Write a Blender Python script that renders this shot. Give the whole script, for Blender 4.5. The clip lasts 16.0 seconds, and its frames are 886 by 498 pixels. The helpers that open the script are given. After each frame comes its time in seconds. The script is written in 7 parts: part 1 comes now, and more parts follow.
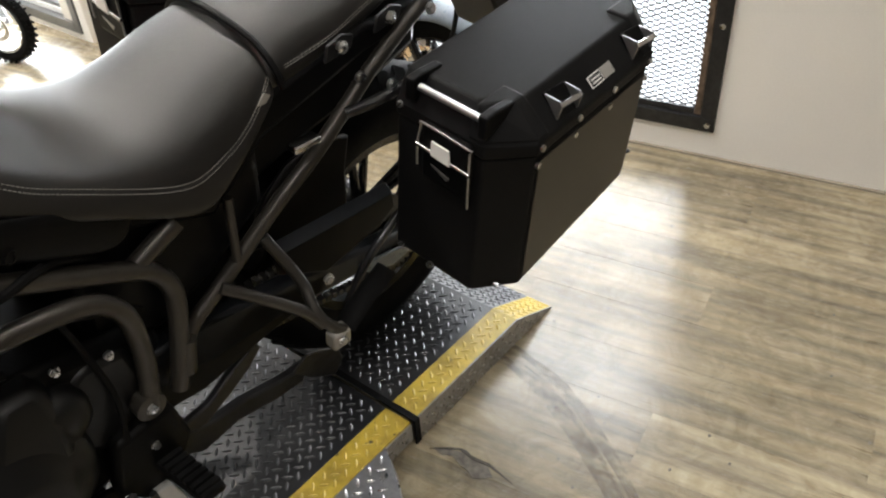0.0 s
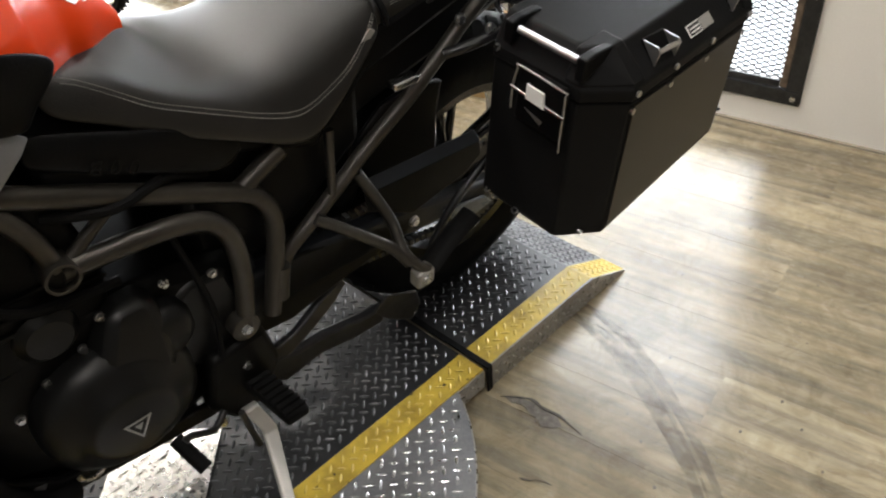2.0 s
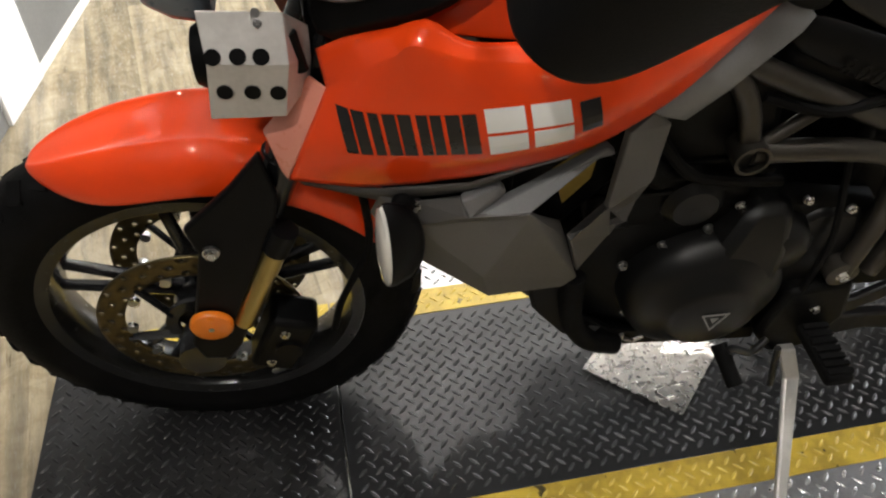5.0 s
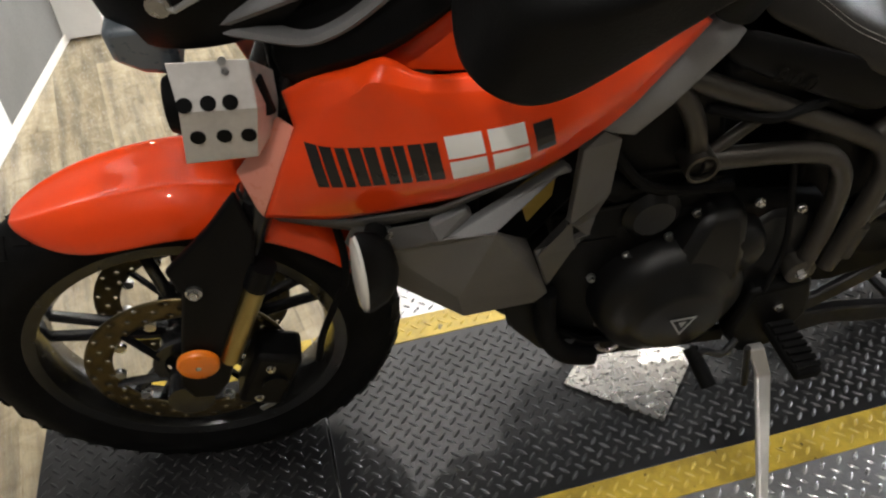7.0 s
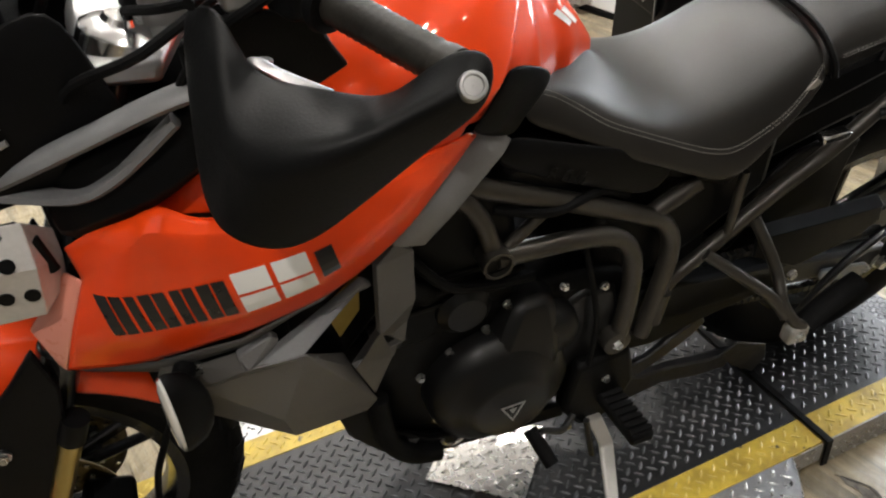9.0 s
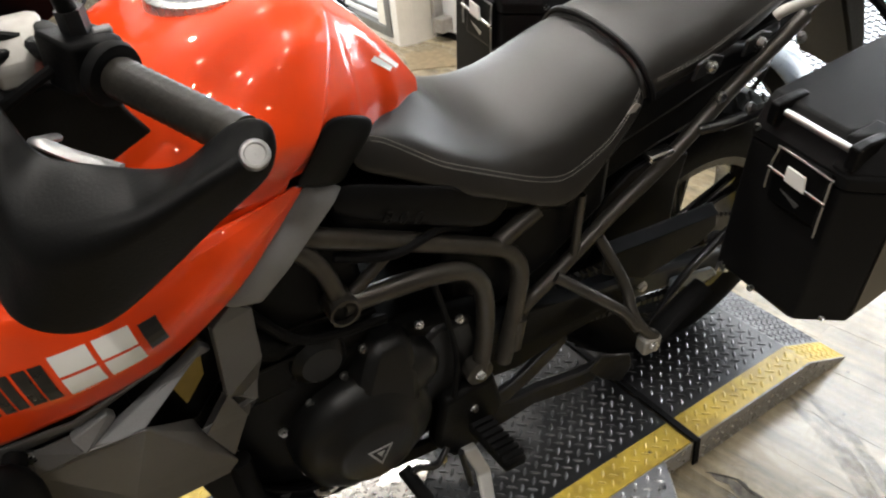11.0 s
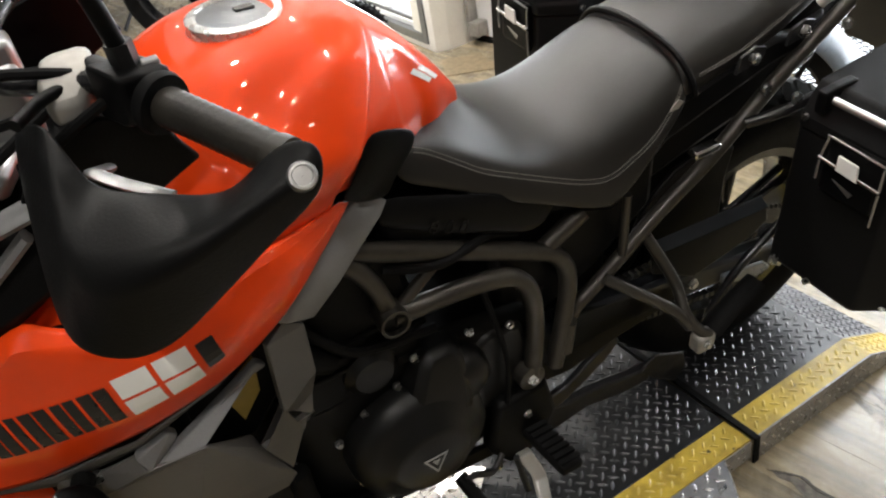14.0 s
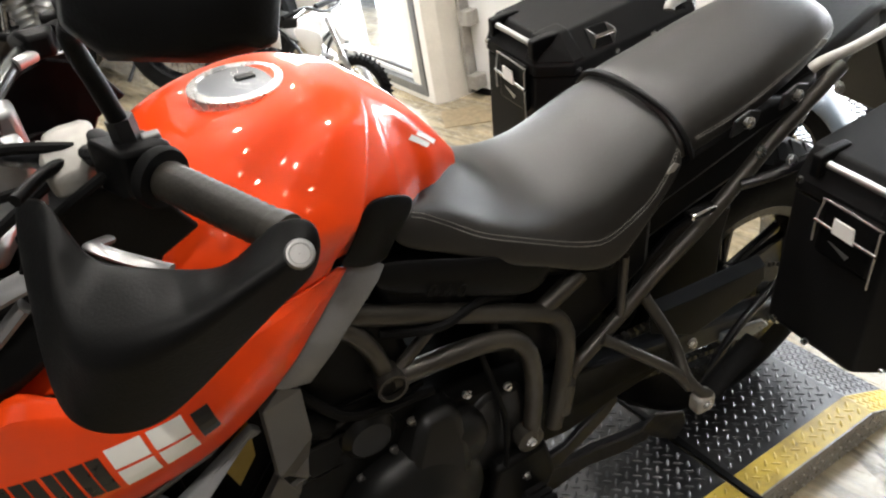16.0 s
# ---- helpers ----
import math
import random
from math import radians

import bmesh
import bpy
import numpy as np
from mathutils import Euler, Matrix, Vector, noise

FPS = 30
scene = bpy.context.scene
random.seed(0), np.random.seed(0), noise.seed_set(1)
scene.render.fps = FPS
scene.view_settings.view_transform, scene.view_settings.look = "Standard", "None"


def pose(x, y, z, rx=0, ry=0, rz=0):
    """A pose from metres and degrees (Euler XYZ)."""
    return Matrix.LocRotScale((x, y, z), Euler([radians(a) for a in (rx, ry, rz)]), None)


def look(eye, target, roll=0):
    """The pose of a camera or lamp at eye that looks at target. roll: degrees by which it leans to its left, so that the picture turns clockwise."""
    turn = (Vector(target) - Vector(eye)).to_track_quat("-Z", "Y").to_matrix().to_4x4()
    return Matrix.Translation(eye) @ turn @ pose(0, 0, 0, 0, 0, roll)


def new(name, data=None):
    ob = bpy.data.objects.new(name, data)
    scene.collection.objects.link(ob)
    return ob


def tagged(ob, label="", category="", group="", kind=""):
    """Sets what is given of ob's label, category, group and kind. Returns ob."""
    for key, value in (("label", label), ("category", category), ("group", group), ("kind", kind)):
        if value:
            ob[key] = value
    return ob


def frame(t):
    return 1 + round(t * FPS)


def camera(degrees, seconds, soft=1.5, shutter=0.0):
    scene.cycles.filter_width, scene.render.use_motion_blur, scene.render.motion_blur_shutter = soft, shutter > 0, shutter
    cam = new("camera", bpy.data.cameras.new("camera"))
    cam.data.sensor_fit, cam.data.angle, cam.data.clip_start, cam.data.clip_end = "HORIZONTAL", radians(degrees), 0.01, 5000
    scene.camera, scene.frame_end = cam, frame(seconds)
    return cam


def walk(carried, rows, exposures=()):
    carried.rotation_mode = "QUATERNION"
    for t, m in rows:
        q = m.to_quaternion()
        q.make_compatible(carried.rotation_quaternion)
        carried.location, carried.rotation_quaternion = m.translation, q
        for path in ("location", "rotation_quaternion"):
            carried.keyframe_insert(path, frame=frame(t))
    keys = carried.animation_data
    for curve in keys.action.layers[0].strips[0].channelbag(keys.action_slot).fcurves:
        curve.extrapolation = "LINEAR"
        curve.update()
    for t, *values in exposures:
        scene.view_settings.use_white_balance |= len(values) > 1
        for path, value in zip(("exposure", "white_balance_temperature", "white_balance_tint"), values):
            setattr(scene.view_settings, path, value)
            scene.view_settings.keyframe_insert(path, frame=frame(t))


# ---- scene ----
cam = camera(58.0, 16.0, 2.2)
PATH = [
    (0, (-0.759, -0.796, 1.314), (0.439, 0.255, 0.105), -4.2),
    (0.5, (-0.776, -0.813, 1.309), (0.406, 0.291, 0.132), -4.5),
    (1, (-0.797, -0.815, 1.292), (0.389, 0.244, 0.078), -3.8),
    (1.5, (-0.814, -0.811, 1.286), (0.319, 0.284, 0.054), -4.5),
    (2, (-0.841, -0.8, 1.284), (0.242, 0.34, 0.048), -4.4),
    (2.5, (-0.871, -0.783, 1.27), (0.138, 0.375, -0.012), -2.5),
    (3, (-0.906, -0.748, 1.263), (-0.033, 0.487, -0.045), -1.6),
    (3.5, (-0.96, -0.691, 1.259), (-0.258, 0.637, -0.061), -0.3),
    (4, (-1.032, -0.654, 1.263), (-0.543, 0.762, -0.062), -0.2),
    (4.5, (-1.118, -0.635, 1.265), (-0.794, 0.809, -0.08), -0.9),
    (4.7, (-1.138, -0.624, 1.264), (-0.89, 0.824, -0.093), -1.5),
    (6.8, (-1.164, -0.669, 1.275), (-0.868, 0.796, -0.054), -2.5),
    (7, (-1.145, -0.669, 1.283), (-0.836, 0.823, -0.012), -4.3),
    (7.5, (-1.106, -0.682, 1.292), (-0.713, 0.829, 0.042), -4.2),
    (8, (-1.084, -0.699, 1.284), (-0.631, 0.79, 0.029), -4.1),
    (8.5, (-1.054, -0.702, 1.304), (-0.531, 0.807, 0.1), -5.8),
    (9, (-1.033, -0.708, 1.33), (-0.436, 0.813, 0.176), -5.6),
    (9.5, (-1.015, -0.717, 1.329), (-0.355, 0.769, 0.164), -5.1),
    (10, (-0.992, -0.727, 1.34), (-0.297, 0.764, 0.204), -6.1),
    (10.2, (-0.982, -0.734, 1.342), (-0.252, 0.749, 0.216), -6.3),
    (12.3, (-0.945, -0.728, 1.348), (-0.08, 0.65, 0.185), -5.6),
    (12.5, (-0.946, -0.726, 1.345), (-0.096, 0.649, 0.168), -5.9),
    (13, (-0.955, -0.726, 1.355), (-0.175, 0.742, 0.244), -9.2),
    (13.5, (-0.961, -0.727, 1.346), (-0.214, 0.727, 0.194), -9.5),
    (14, (-0.956, -0.731, 1.354), (-0.216, 0.763, 0.249), -10.8),
    (14.5, (-0.954, -0.734, 1.362), (-0.202, 0.788, 0.305), -10.0),
    (15, (-0.945, -0.732, 1.356), (-0.181, 0.785, 0.3), -10.7),
    (15.5, (-0.943, -0.725, 1.364), (-0.177, 0.81, 0.336), -10.7),
    (16, (-0.945, -0.724, 1.375), (-0.159, 0.813, 0.363), -10.3),
]
walk(cam, [(t, look(eye, target, roll)) for t, eye, target, roll in PATH], [(0.0, 0.0), (1.5, 0.0), (3.0, 0.15), (4.0, 0.2), (7.0, -0.03), (9.0, 0.15), (10.0, 0.22), (12.5, -0.03), (13.5, 0.0), (14.5, 0.12), (16.0, 0.25)])

from mathutils.bvhtree import BVHTree

# ---- light ----
world = bpy.data.worlds.new("world")
scene.world = world
world.use_nodes = True
wn, wl = world.node_tree.nodes, world.node_tree.links
sky = wn.new("ShaderNodeTexSky")
sky.sky_type = "NISHITA"
sky.sun_disc = False
sky.sun_elevation, sky.sun_rotation = radians(48), radians(60)
wn["Background"].inputs["Strength"].default_value = 0.12
wl.new(sky.outputs["Color"], wn["Background"].inputs["Color"])


def area_lamp(name, m, sx, sy, watts, colour):
    data = bpy.data.lights.new(name, "AREA")
    data.shape, data.size, data.size_y, data.energy, data.color = "RECTANGLE", sx, sy, watts, colour
    ob = new(name, data)
    ob.matrix_world = m
    return ob


def spot_lamp(name, m, watts, colour, cone=110, radius=0.05):
    data = bpy.data.lights.new(name, "SPOT")
    data.energy, data.color, data.spot_size, data.spot_blend, data.shadow_soft_size = watts, colour, radians(cone), 0.6, radius
    ob = new(name, data)
    ob.matrix_world = m
    return ob


# ---- materials ----
def mat(name, col, rough=0.5, metal=0.0, var=0.12, scale=6.0, col2=None, bump=0.0, bscale=80.0, coat=0.0, stretch=(1, 1, 1), rvar=0.1, spec=0.5, coat_rough=0.04):
    m = bpy.data.materials.new(name)
    m.use_nodes = True
    n, l = m.node_tree.nodes, m.node_tree.links
    b = n["Principled BSDF"]
    b.inputs["Metallic"].default_value = metal
    b.inputs["Coat Weight"].default_value = coat
    b.inputs["Coat Roughness"].default_value = coat_rough
    b.inputs["Specular IOR Level"].default_value = spec
    tc, mp = n.new("ShaderNodeTexCoord"), n.new("ShaderNodeMapping")
    mp.inputs["Scale"].default_value = stretch
    l.new(tc.outputs["Object"], mp.inputs["Vector"])
    big, fine = n.new("ShaderNodeTexNoise"), n.new("ShaderNodeTexNoise")
    big.inputs["Scale"].default_value, big.inputs["Detail"].default_value = scale, 4
    fine.inputs["Scale"].default_value, fine.inputs["Detail"].default_value = bscale, 5
    l.new(mp.outputs["Vector"], big.inputs["Vector"])
    l.new(mp.outputs["Vector"], fine.inputs["Vector"])
    mix = n.new("ShaderNodeMix")
    mix.data_type = "RGBA"
    c2 = col2 or tuple(c * (1 - 2 * var) for c in col)
    mix.inputs[6].default_value, mix.inputs[7].default_value = (*col, 1), (*c2, 1)
    ramp = n.new("ShaderNodeValToRGB")
    ramp.color_ramp.elements[0].position, ramp.color_ramp.elements[1].position = 0.38, 0.68
    add = n.new("ShaderNodeMath")
    add.operation = "MULTIPLY_ADD"
    add.inputs[1].default_value, add.inputs[2].default_value = 0.35, 0.0
    l.new(fine.outputs["Fac"], add.inputs[0])
    l.new(big.outputs["Fac"], add.inputs[2])
    sub = n.new("ShaderNodeMath")
    sub.operation, sub.inputs[1].default_value = "SUBTRACT", 0.17
    l.new(add.outputs[0], sub.inputs[0])
    l.new(sub.outputs[0], ramp.inputs["Fac"])
    l.new(ramp.outputs["Color"], mix.inputs[0])
    l.new(mix.outputs[2], b.inputs["Base Color"])
    mr = n.new("ShaderNodeMapRange")
    mr.inputs[3].default_value, mr.inputs[4].default_value = max(0.02, rough - rvar), min(1.0, rough + rvar)
    l.new(fine.outputs["Fac"], mr.inputs[0])
    l.new(mr.outputs[0], b.inputs["Roughness"])
    if bump:
        bp = n.new("ShaderNodeBump")
        bp.inputs["Strength"].default_value, bp.inputs["Distance"].default_value = bump, 0.002
        l.new(fine.outputs["Fac"], bp.inputs["Height"])
        l.new(bp.outputs["Normal"], b.inputs["Normal"])
    return m


def glow(name, col, strength):
    m = bpy.data.materials.new(name)
    m.use_nodes = True
    b = m.node_tree.nodes["Principled BSDF"]
    b.inputs["Base Color"].default_value = (*col, 1)
    b.inputs["Emission Color"].default_value = (*col, 1)
    b.inputs["Emission Strength"].default_value = strength
    return m


def glass(name, col=(0.95, 0.97, 1.0), rough=0.02):
    m = bpy.data.materials.new(name)
    m.use_nodes = True
    b = m.node_tree.nodes["Principled BSDF"]
    b.inputs["Base Color"].default_value = (*col, 1)
    b.inputs["Transmission Weight"].default_value = 1.0
    b.inputs["Roughness"].default_value = rough
    b.inputs["IOR"].default_value = 1.3
    return m


def tc_of(nodes_of):
    return next(x for x in nodes_of if x.bl_idname == "ShaderNodeTexCoord")


def plank_mat():
    m = mat("vinyl_plank", (0.45, 0.385, 0.265), 0.25, 0, scale=3.2, col2=(0.235, 0.205, 0.155), bump=0.05, bscale=34, stretch=(10, 0.8, 1), rvar=0.12)
    n, l = m.node_tree.nodes, m.node_tree.links
    b = n["Principled BSDF"]
    mix = next(x for x in n if x.bl_idname == "ShaderNodeMix")
    oi = n.new("ShaderNodeObjectInfo")
    grain = next(x for x in n if x.bl_idname == "ShaderNodeValToRGB")
    grain.color_ramp.elements[0].position, grain.color_ramp.elements[1].position = 0.36, 0.68
    hs = n.new("ShaderNodeHueSaturation")
    mr = n.new("ShaderNodeMapRange")
    mr.inputs[3].default_value, mr.inputs[4].default_value = 0.80, 1.12
    l.new(oi.outputs["Random"], mr.inputs[0])
    l.new(mr.outputs[0], hs.inputs["Value"])
    l.new(mix.outputs[2], hs.inputs["Color"])
    grime = n.new("ShaderNodeTexNoise")
    grime.inputs["Scale"].default_value, grime.inputs["Detail"].default_value, grime.inputs["Distortion"].default_value = 2.6, 7, 0.9
    geo = n.new("ShaderNodeNewGeometry")
    l.new(geo.outputs["Position"], grime.inputs["Vector"])
    gr = n.new("ShaderNodeValToRGB")
    gr.color_ramp.elements[0].position, gr.color_ramp.elements[1].position = 0.45, 0.72
    gr.color_ramp.elements[0].color, gr.color_ramp.elements[1].color = (1, 1, 1, 1), (0.70, 0.685, 0.665, 1)
    l.new(grime.outputs["Fac"], gr.inputs["Fac"])
    mul = n.new("ShaderNodeMix")
    mul.data_type, mul.blend_type = "RGBA", "MULTIPLY"
    mul.inputs[0].default_value = 1.0
    l.new(hs.outputs["Color"], mul.inputs[6])
    l.new(gr.outputs["Color"], mul.inputs[7])
    l.new(mul.outputs[2], b.inputs["Base Color"])
    # foot-worn scuffing: small irregular patches over the grain
    wear = n.new("ShaderNodeTexNoise")
    wear.inputs["Scale"].default_value, wear.inputs["Detail"].default_value, wear.inputs["Distortion"].default_value = 11.0, 8, 1.6
    wear.inputs["Roughness"].default_value = 0.66
    l.new(geo.outputs["Position"], wear.inputs["Vector"])
    wr = n.new("ShaderNodeValToRGB")
    wr.color_ramp.elements[0].position, wr.color_ramp.elements[1].position = 0.36, 0.62
    wr.color_ramp.elements[0].color, wr.color_ramp.elements[1].color = (0.66, 0.62, 0.55, 1), (1.04, 1.03, 1.02, 1)
    l.new(wear.outputs["Fac"], wr.inputs["Fac"])
    mul2 = n.new("ShaderNodeMix")
    mul2.data_type, mul2.blend_type = "RGBA", "MULTIPLY"
    mul2.inputs[0].default_value = 0.75
    l.new(mul.outputs[2], mul2.inputs[6])
    l.new(wr.outputs["Color"], mul2.inputs[7])
    l.new(mul2.outputs[2], b.inputs["Base Color"])
    # thin dark gouges along the grain
    gouge = n.new("ShaderNodeTexNoise")
    gouge.inputs["Scale"].default_value, gouge.inputs["Detail"].default_value, gouge.inputs["Distortion"].default_value = 7.0, 6, 0.6
    gm = n.new("ShaderNodeMapping")
    gm.inputs["Scale"].default_value = (9.0, 1.1, 1.0)
    l.new(tc_of(n).outputs["Object"], gm.inputs["Vector"])
    l.new(gm.outputs["Vector"], gouge.inputs["Vector"])
    gg = n.new("ShaderNodeValToRGB")
    gg.color_ramp.elements[0].position, gg.color_ramp.elements[1].position = 0.66, 0.72
    gg.color_ramp.elements[0].color, gg.color_ramp.elements[1].color = (1, 1, 1, 1), (0.42, 0.38, 0.33, 1)
    l.new(gouge.outputs["Fac"], gg.inputs["Fac"])
    mul3 = n.new("ShaderNodeMix")
    mul3.data_type, mul3.blend_type = "RGBA", "MULTIPLY"
    mul3.inputs[0].default_value = 0.7
    l.new(mul2.outputs[2], mul3.inputs[6])
    l.new(gg.outputs["Color"], mul3.inputs[7])
    l.new(mul3.outputs[2], b.inputs["Base Color"])
    # every plank takes its own stretch of the grain
    sh = n.new("ShaderNodeVectorMath")
    sh.operation = "MULTIPLY_ADD"
    sh.inputs[1].default_value = (37.0, 51.0, 0)
    mp = next(x for x in n if x.bl_idname == "ShaderNodeMapping")
    tc = next(x for x in n if x.bl_idname == "ShaderNodeTexCoord")
    l.new(oi.outputs["Random"], sh.inputs[0])
    l.new(tc.outputs["Object"], sh.inputs[2])
    l.new(sh.outputs[0], mp.inputs["Vector"])
    return m


PLANK = plank_mat()
SUBFLOOR = mat("subfloor", (0.16, 0.14, 0.115), 0.9, col2=(0.07, 0.065, 0.06), scale=30, bump=0.5)
WALL = mat("white_wall", (0.86, 0.83, 0.79), 0.75, var=0.03, scale=1.5, bump=0.08, bscale=160)
GREYWALL = mat("grey_wall", (0.17, 0.168, 0.16), 0.7, var=0.06, bump=0.08)
BEIGE = mat("beige_paint", (0.82, 0.79, 0.73), 0.6, var=0.05)
WHITEP = mat("white_paint", (0.80, 0.80, 0.80), 0.4, var=0.03)
CEIL = mat("ceiling_paint", (0.78, 0.775, 0.765), 0.9, var=0.04)
STEEL_BLK = mat("black_steel", (0.022, 0.022, 0.024), 0.42, 0.2, var=0.3, scale=20, bump=0.05)
RUST = mat("brown_post", (0.16, 0.11, 0.075), 0.6, 0.1, var=0.3, scale=30)
DECK = mat("black_deck", (0.009, 0.009, 0.010), 0.36, 0.1, scale=9, col2=(0.015, 0.015, 0.016), bump=0.1, bscale=120)
DECK_GREY = mat("worn_grey_deck", (0.020, 0.020, 0.0215), 0.40, 0.3, scale=7, col2=(0.012, 0.012, 0.013), bump=0.1, bscale=120)
LUG = mat("worn_lug", (0.10, 0.10, 0.105), 0.30, 0.85, var=0.3, scale=30, bscale=200)
FRONT_LUG = mat("black_lug", (0.030, 0.030, 0.032), 0.32, 0.4, var=0.3, scale=30, bscale=200)
LUG_DARK = mat("painted_lug", (0.085, 0.085, 0.09), 0.32, 0.6, var=0.3, scale=30, bscale=200)
YELLOW = mat("yellow_tape", (0.62, 0.44, 0.05), 0.45, scale=14, col2=(0.36, 0.25, 0.03), bump=0.1)
nodes, links = YELLOW.node_tree.nodes, YELLOW.node_tree.links
nick = nodes.new("ShaderNodeTexNoise")
nick.inputs["Scale"].default_value, nick.inputs["Detail"].default_value = 38.0, 3
nickr = nodes.new("ShaderNodeValToRGB")
nickr.color_ramp.elements[0].position, nickr.color_ramp.elements[1].position = 0.68, 0.72
nickr.color_ramp.elements[0].color, nickr.color_ramp.elements[1].color = (1, 1, 1, 1), (0.12, 0.12, 0.14, 1)
links.new(nick.outputs["Fac"], nickr.inputs["Fac"])
nickm = nodes.new("ShaderNodeMix")
nickm.data_type, nickm.blend_type = "RGBA", "MULTIPLY"
nickm.inputs[0].default_value = 1.0
links.new(next(x for x in nodes if x.bl_idname == "ShaderNodeMix" and x != nickm).outputs[2], nickm.inputs[6])
links.new(nickr.outputs["Color"], nickm.inputs[7])
links.new(nickm.outputs[2], nodes["Principled BSDF"].inputs["Base Color"])
geo = nodes.new("ShaderNodeNewGeometry")
links.new(geo.outputs["Position"], nick.inputs["Vector"])
YLUG = mat("yellow_lug", (0.70, 0.52, 0.09), 0.36, scale=30, col2=(0.5, 0.36, 0.06))
ALU = mat("aluminium_plate", (0.42, 0.42, 0.43), 0.44, 1.0, var=0.12, scale=12, bump=0.06, bscale=150)
LIP = mat("worn_ramp_lip", (0.16, 0.16, 0.165), 0.55, 0.7, var=0.15, scale=14)
ALU_LUG = mat("aluminium_lug", (0.50, 0.50, 0.505), 0.28, 1.0, var=0.1, scale=20)
ALU_DULL = mat("dull_aluminium", (0.40, 0.385, 0.36), 0.5, 0.5, var=0.15, scale=12)
BRIGHT = mat("polished_aluminium", (0.64, 0.61, 0.575), 0.28, 1.0, var=0.05, scale=14)
RUBBER = mat("rubber", (0.006, 0.006, 0.0063), 0.65, var=0.25, scale=20, bump=0.15, bscale=200, spec=0.08)
GRIPR = mat("worn_grip_rubber", (0.022, 0.0195, 0.016), 0.46, var=0.25, scale=30, bump=0.2, bscale=260, spec=0.28)
ORANGE = mat("orange_paint", (0.85, 0.062, 0.006), 0.38, var=0.04, scale=3, coat=0.8, coat_rough=0.02, rvar=0.02, spec=0.1, col2=(0.81, 0.060, 0.008))
GREYPL = mat("grey_plastic", (0.17, 0.17, 0.175), 0.44, var=0.1, scale=8, bump=0.12, bscale=400)
BLKPL = mat("black_plastic", (0.0042, 0.0042, 0.0046), 0.42, var=0.2, scale=10, bump=0.15, bscale=350, spec=0.11)
BLKGLOSS = mat("black_gloss", (0.010, 0.010, 0.011), 0.2, var=0.2)
VINYL = mat("seat_vinyl", (0.0095, 0.0085, 0.0076), 0.40, var=0.16, scale=5, bump=0.25, bscale=520, spec=0.54)
VINYL_SIDE = mat("seat_vinyl_side", (0.009, 0.009, 0.0088), 0.48, var=0.1, scale=5, bump=0.35, bscale=520, spec=0.09)
THREAD = mat("thread", (0.30, 0.29, 0.27), 0.8, var=0.1)
FRAME = mat("frame_paint", (0.058, 0.053, 0.046), 0.36, 0.55, var=0.15, scale=14, bump=0.04)
ENGINE = mat("engine_black", (0.0035, 0.0035, 0.0035), 0.45, 0.0, var=0.25, scale=12, bump=0.15, bscale=220, spec=0.10)
ENGINE2 = mat("engine_cover", (0.0065, 0.0065, 0.0066), 0.36, 0.0, var=0.15, scale=10, bump=0.08, bscale=260, spec=0.26)
BOLT = mat("bolt_steel", (0.55, 0.55, 0.55), 0.28, 1.0, var=0.1, scale=40)
CHROME = mat("bright_metal", (0.72, 0.71, 0.70), 0.18, 1.0, var=0.05)
DISC = mat("brake_disc", (0.14, 0.11, 0.055), 0.36, 1.0, var=0.15, scale=20)
GOLD = mat("fork_gold", (0.44, 0.34, 0.13), 0.30, 1.0, var=0.03, rvar=0.02)
RIMBLK = mat("rim_black", (0.007, 0.007, 0.007), 0.24, var=0.2, spec=0.5)
GUARDPL = mat("guard_plastic", (0.005, 0.005, 0.0052), 0.44, var=0.15, bump=0.15, bscale=350, spec=0.13)
AMBER = mat("amber_reflector", (0.78, 0.19, 0.006), 0.3, var=0.05, coat=0.3)
LENS = mat("clear_lens", (0.78, 0.76, 0.72), 0.12, var=0.05, coat=1.0)
WHITE = mat("white_print", (0.86, 0.85, 0.83), 0.35, var=0.02)
BLACKPRINT = mat("black_print", (0.012, 0.012, 0.013), 0.3, var=0.1)
PANNIER = mat("pannier_black", (0.009, 0.009, 0.0095), 0.5, 0.0, var=0.12, scale=9, bump=0.2, bscale=420, spec=0.1)
PANFACE = mat("pannier_sheet", (0.012, 0.0105, 0.0088), 0.32, 0.0, var=0.2, scale=7, bump=0.12, bscale=420, spec=0.6)
CARD = mat("cardboard", (0.42, 0.27, 0.12), 0.8, var=0.1)
BLUEGREY = mat("blue_grey_paint", (0.13, 0.155, 0.185), 0.3, var=0.08, coat=0.5)
STAND = mat("stand_grey", (0.50, 0.49, 0.47), 0.4, 0.5, var=0.1, scale=14)
SWING = mat("swingarm_black", (0.014, 0.016, 0.020), 0.36, 0.1, var=0.15, scale=12, spec=0.3)
SHEEN = mat("silver_casting", (0.46, 0.46, 0.46), 0.36, 0.9, var=0.1)
PANE = glass("window_glass")


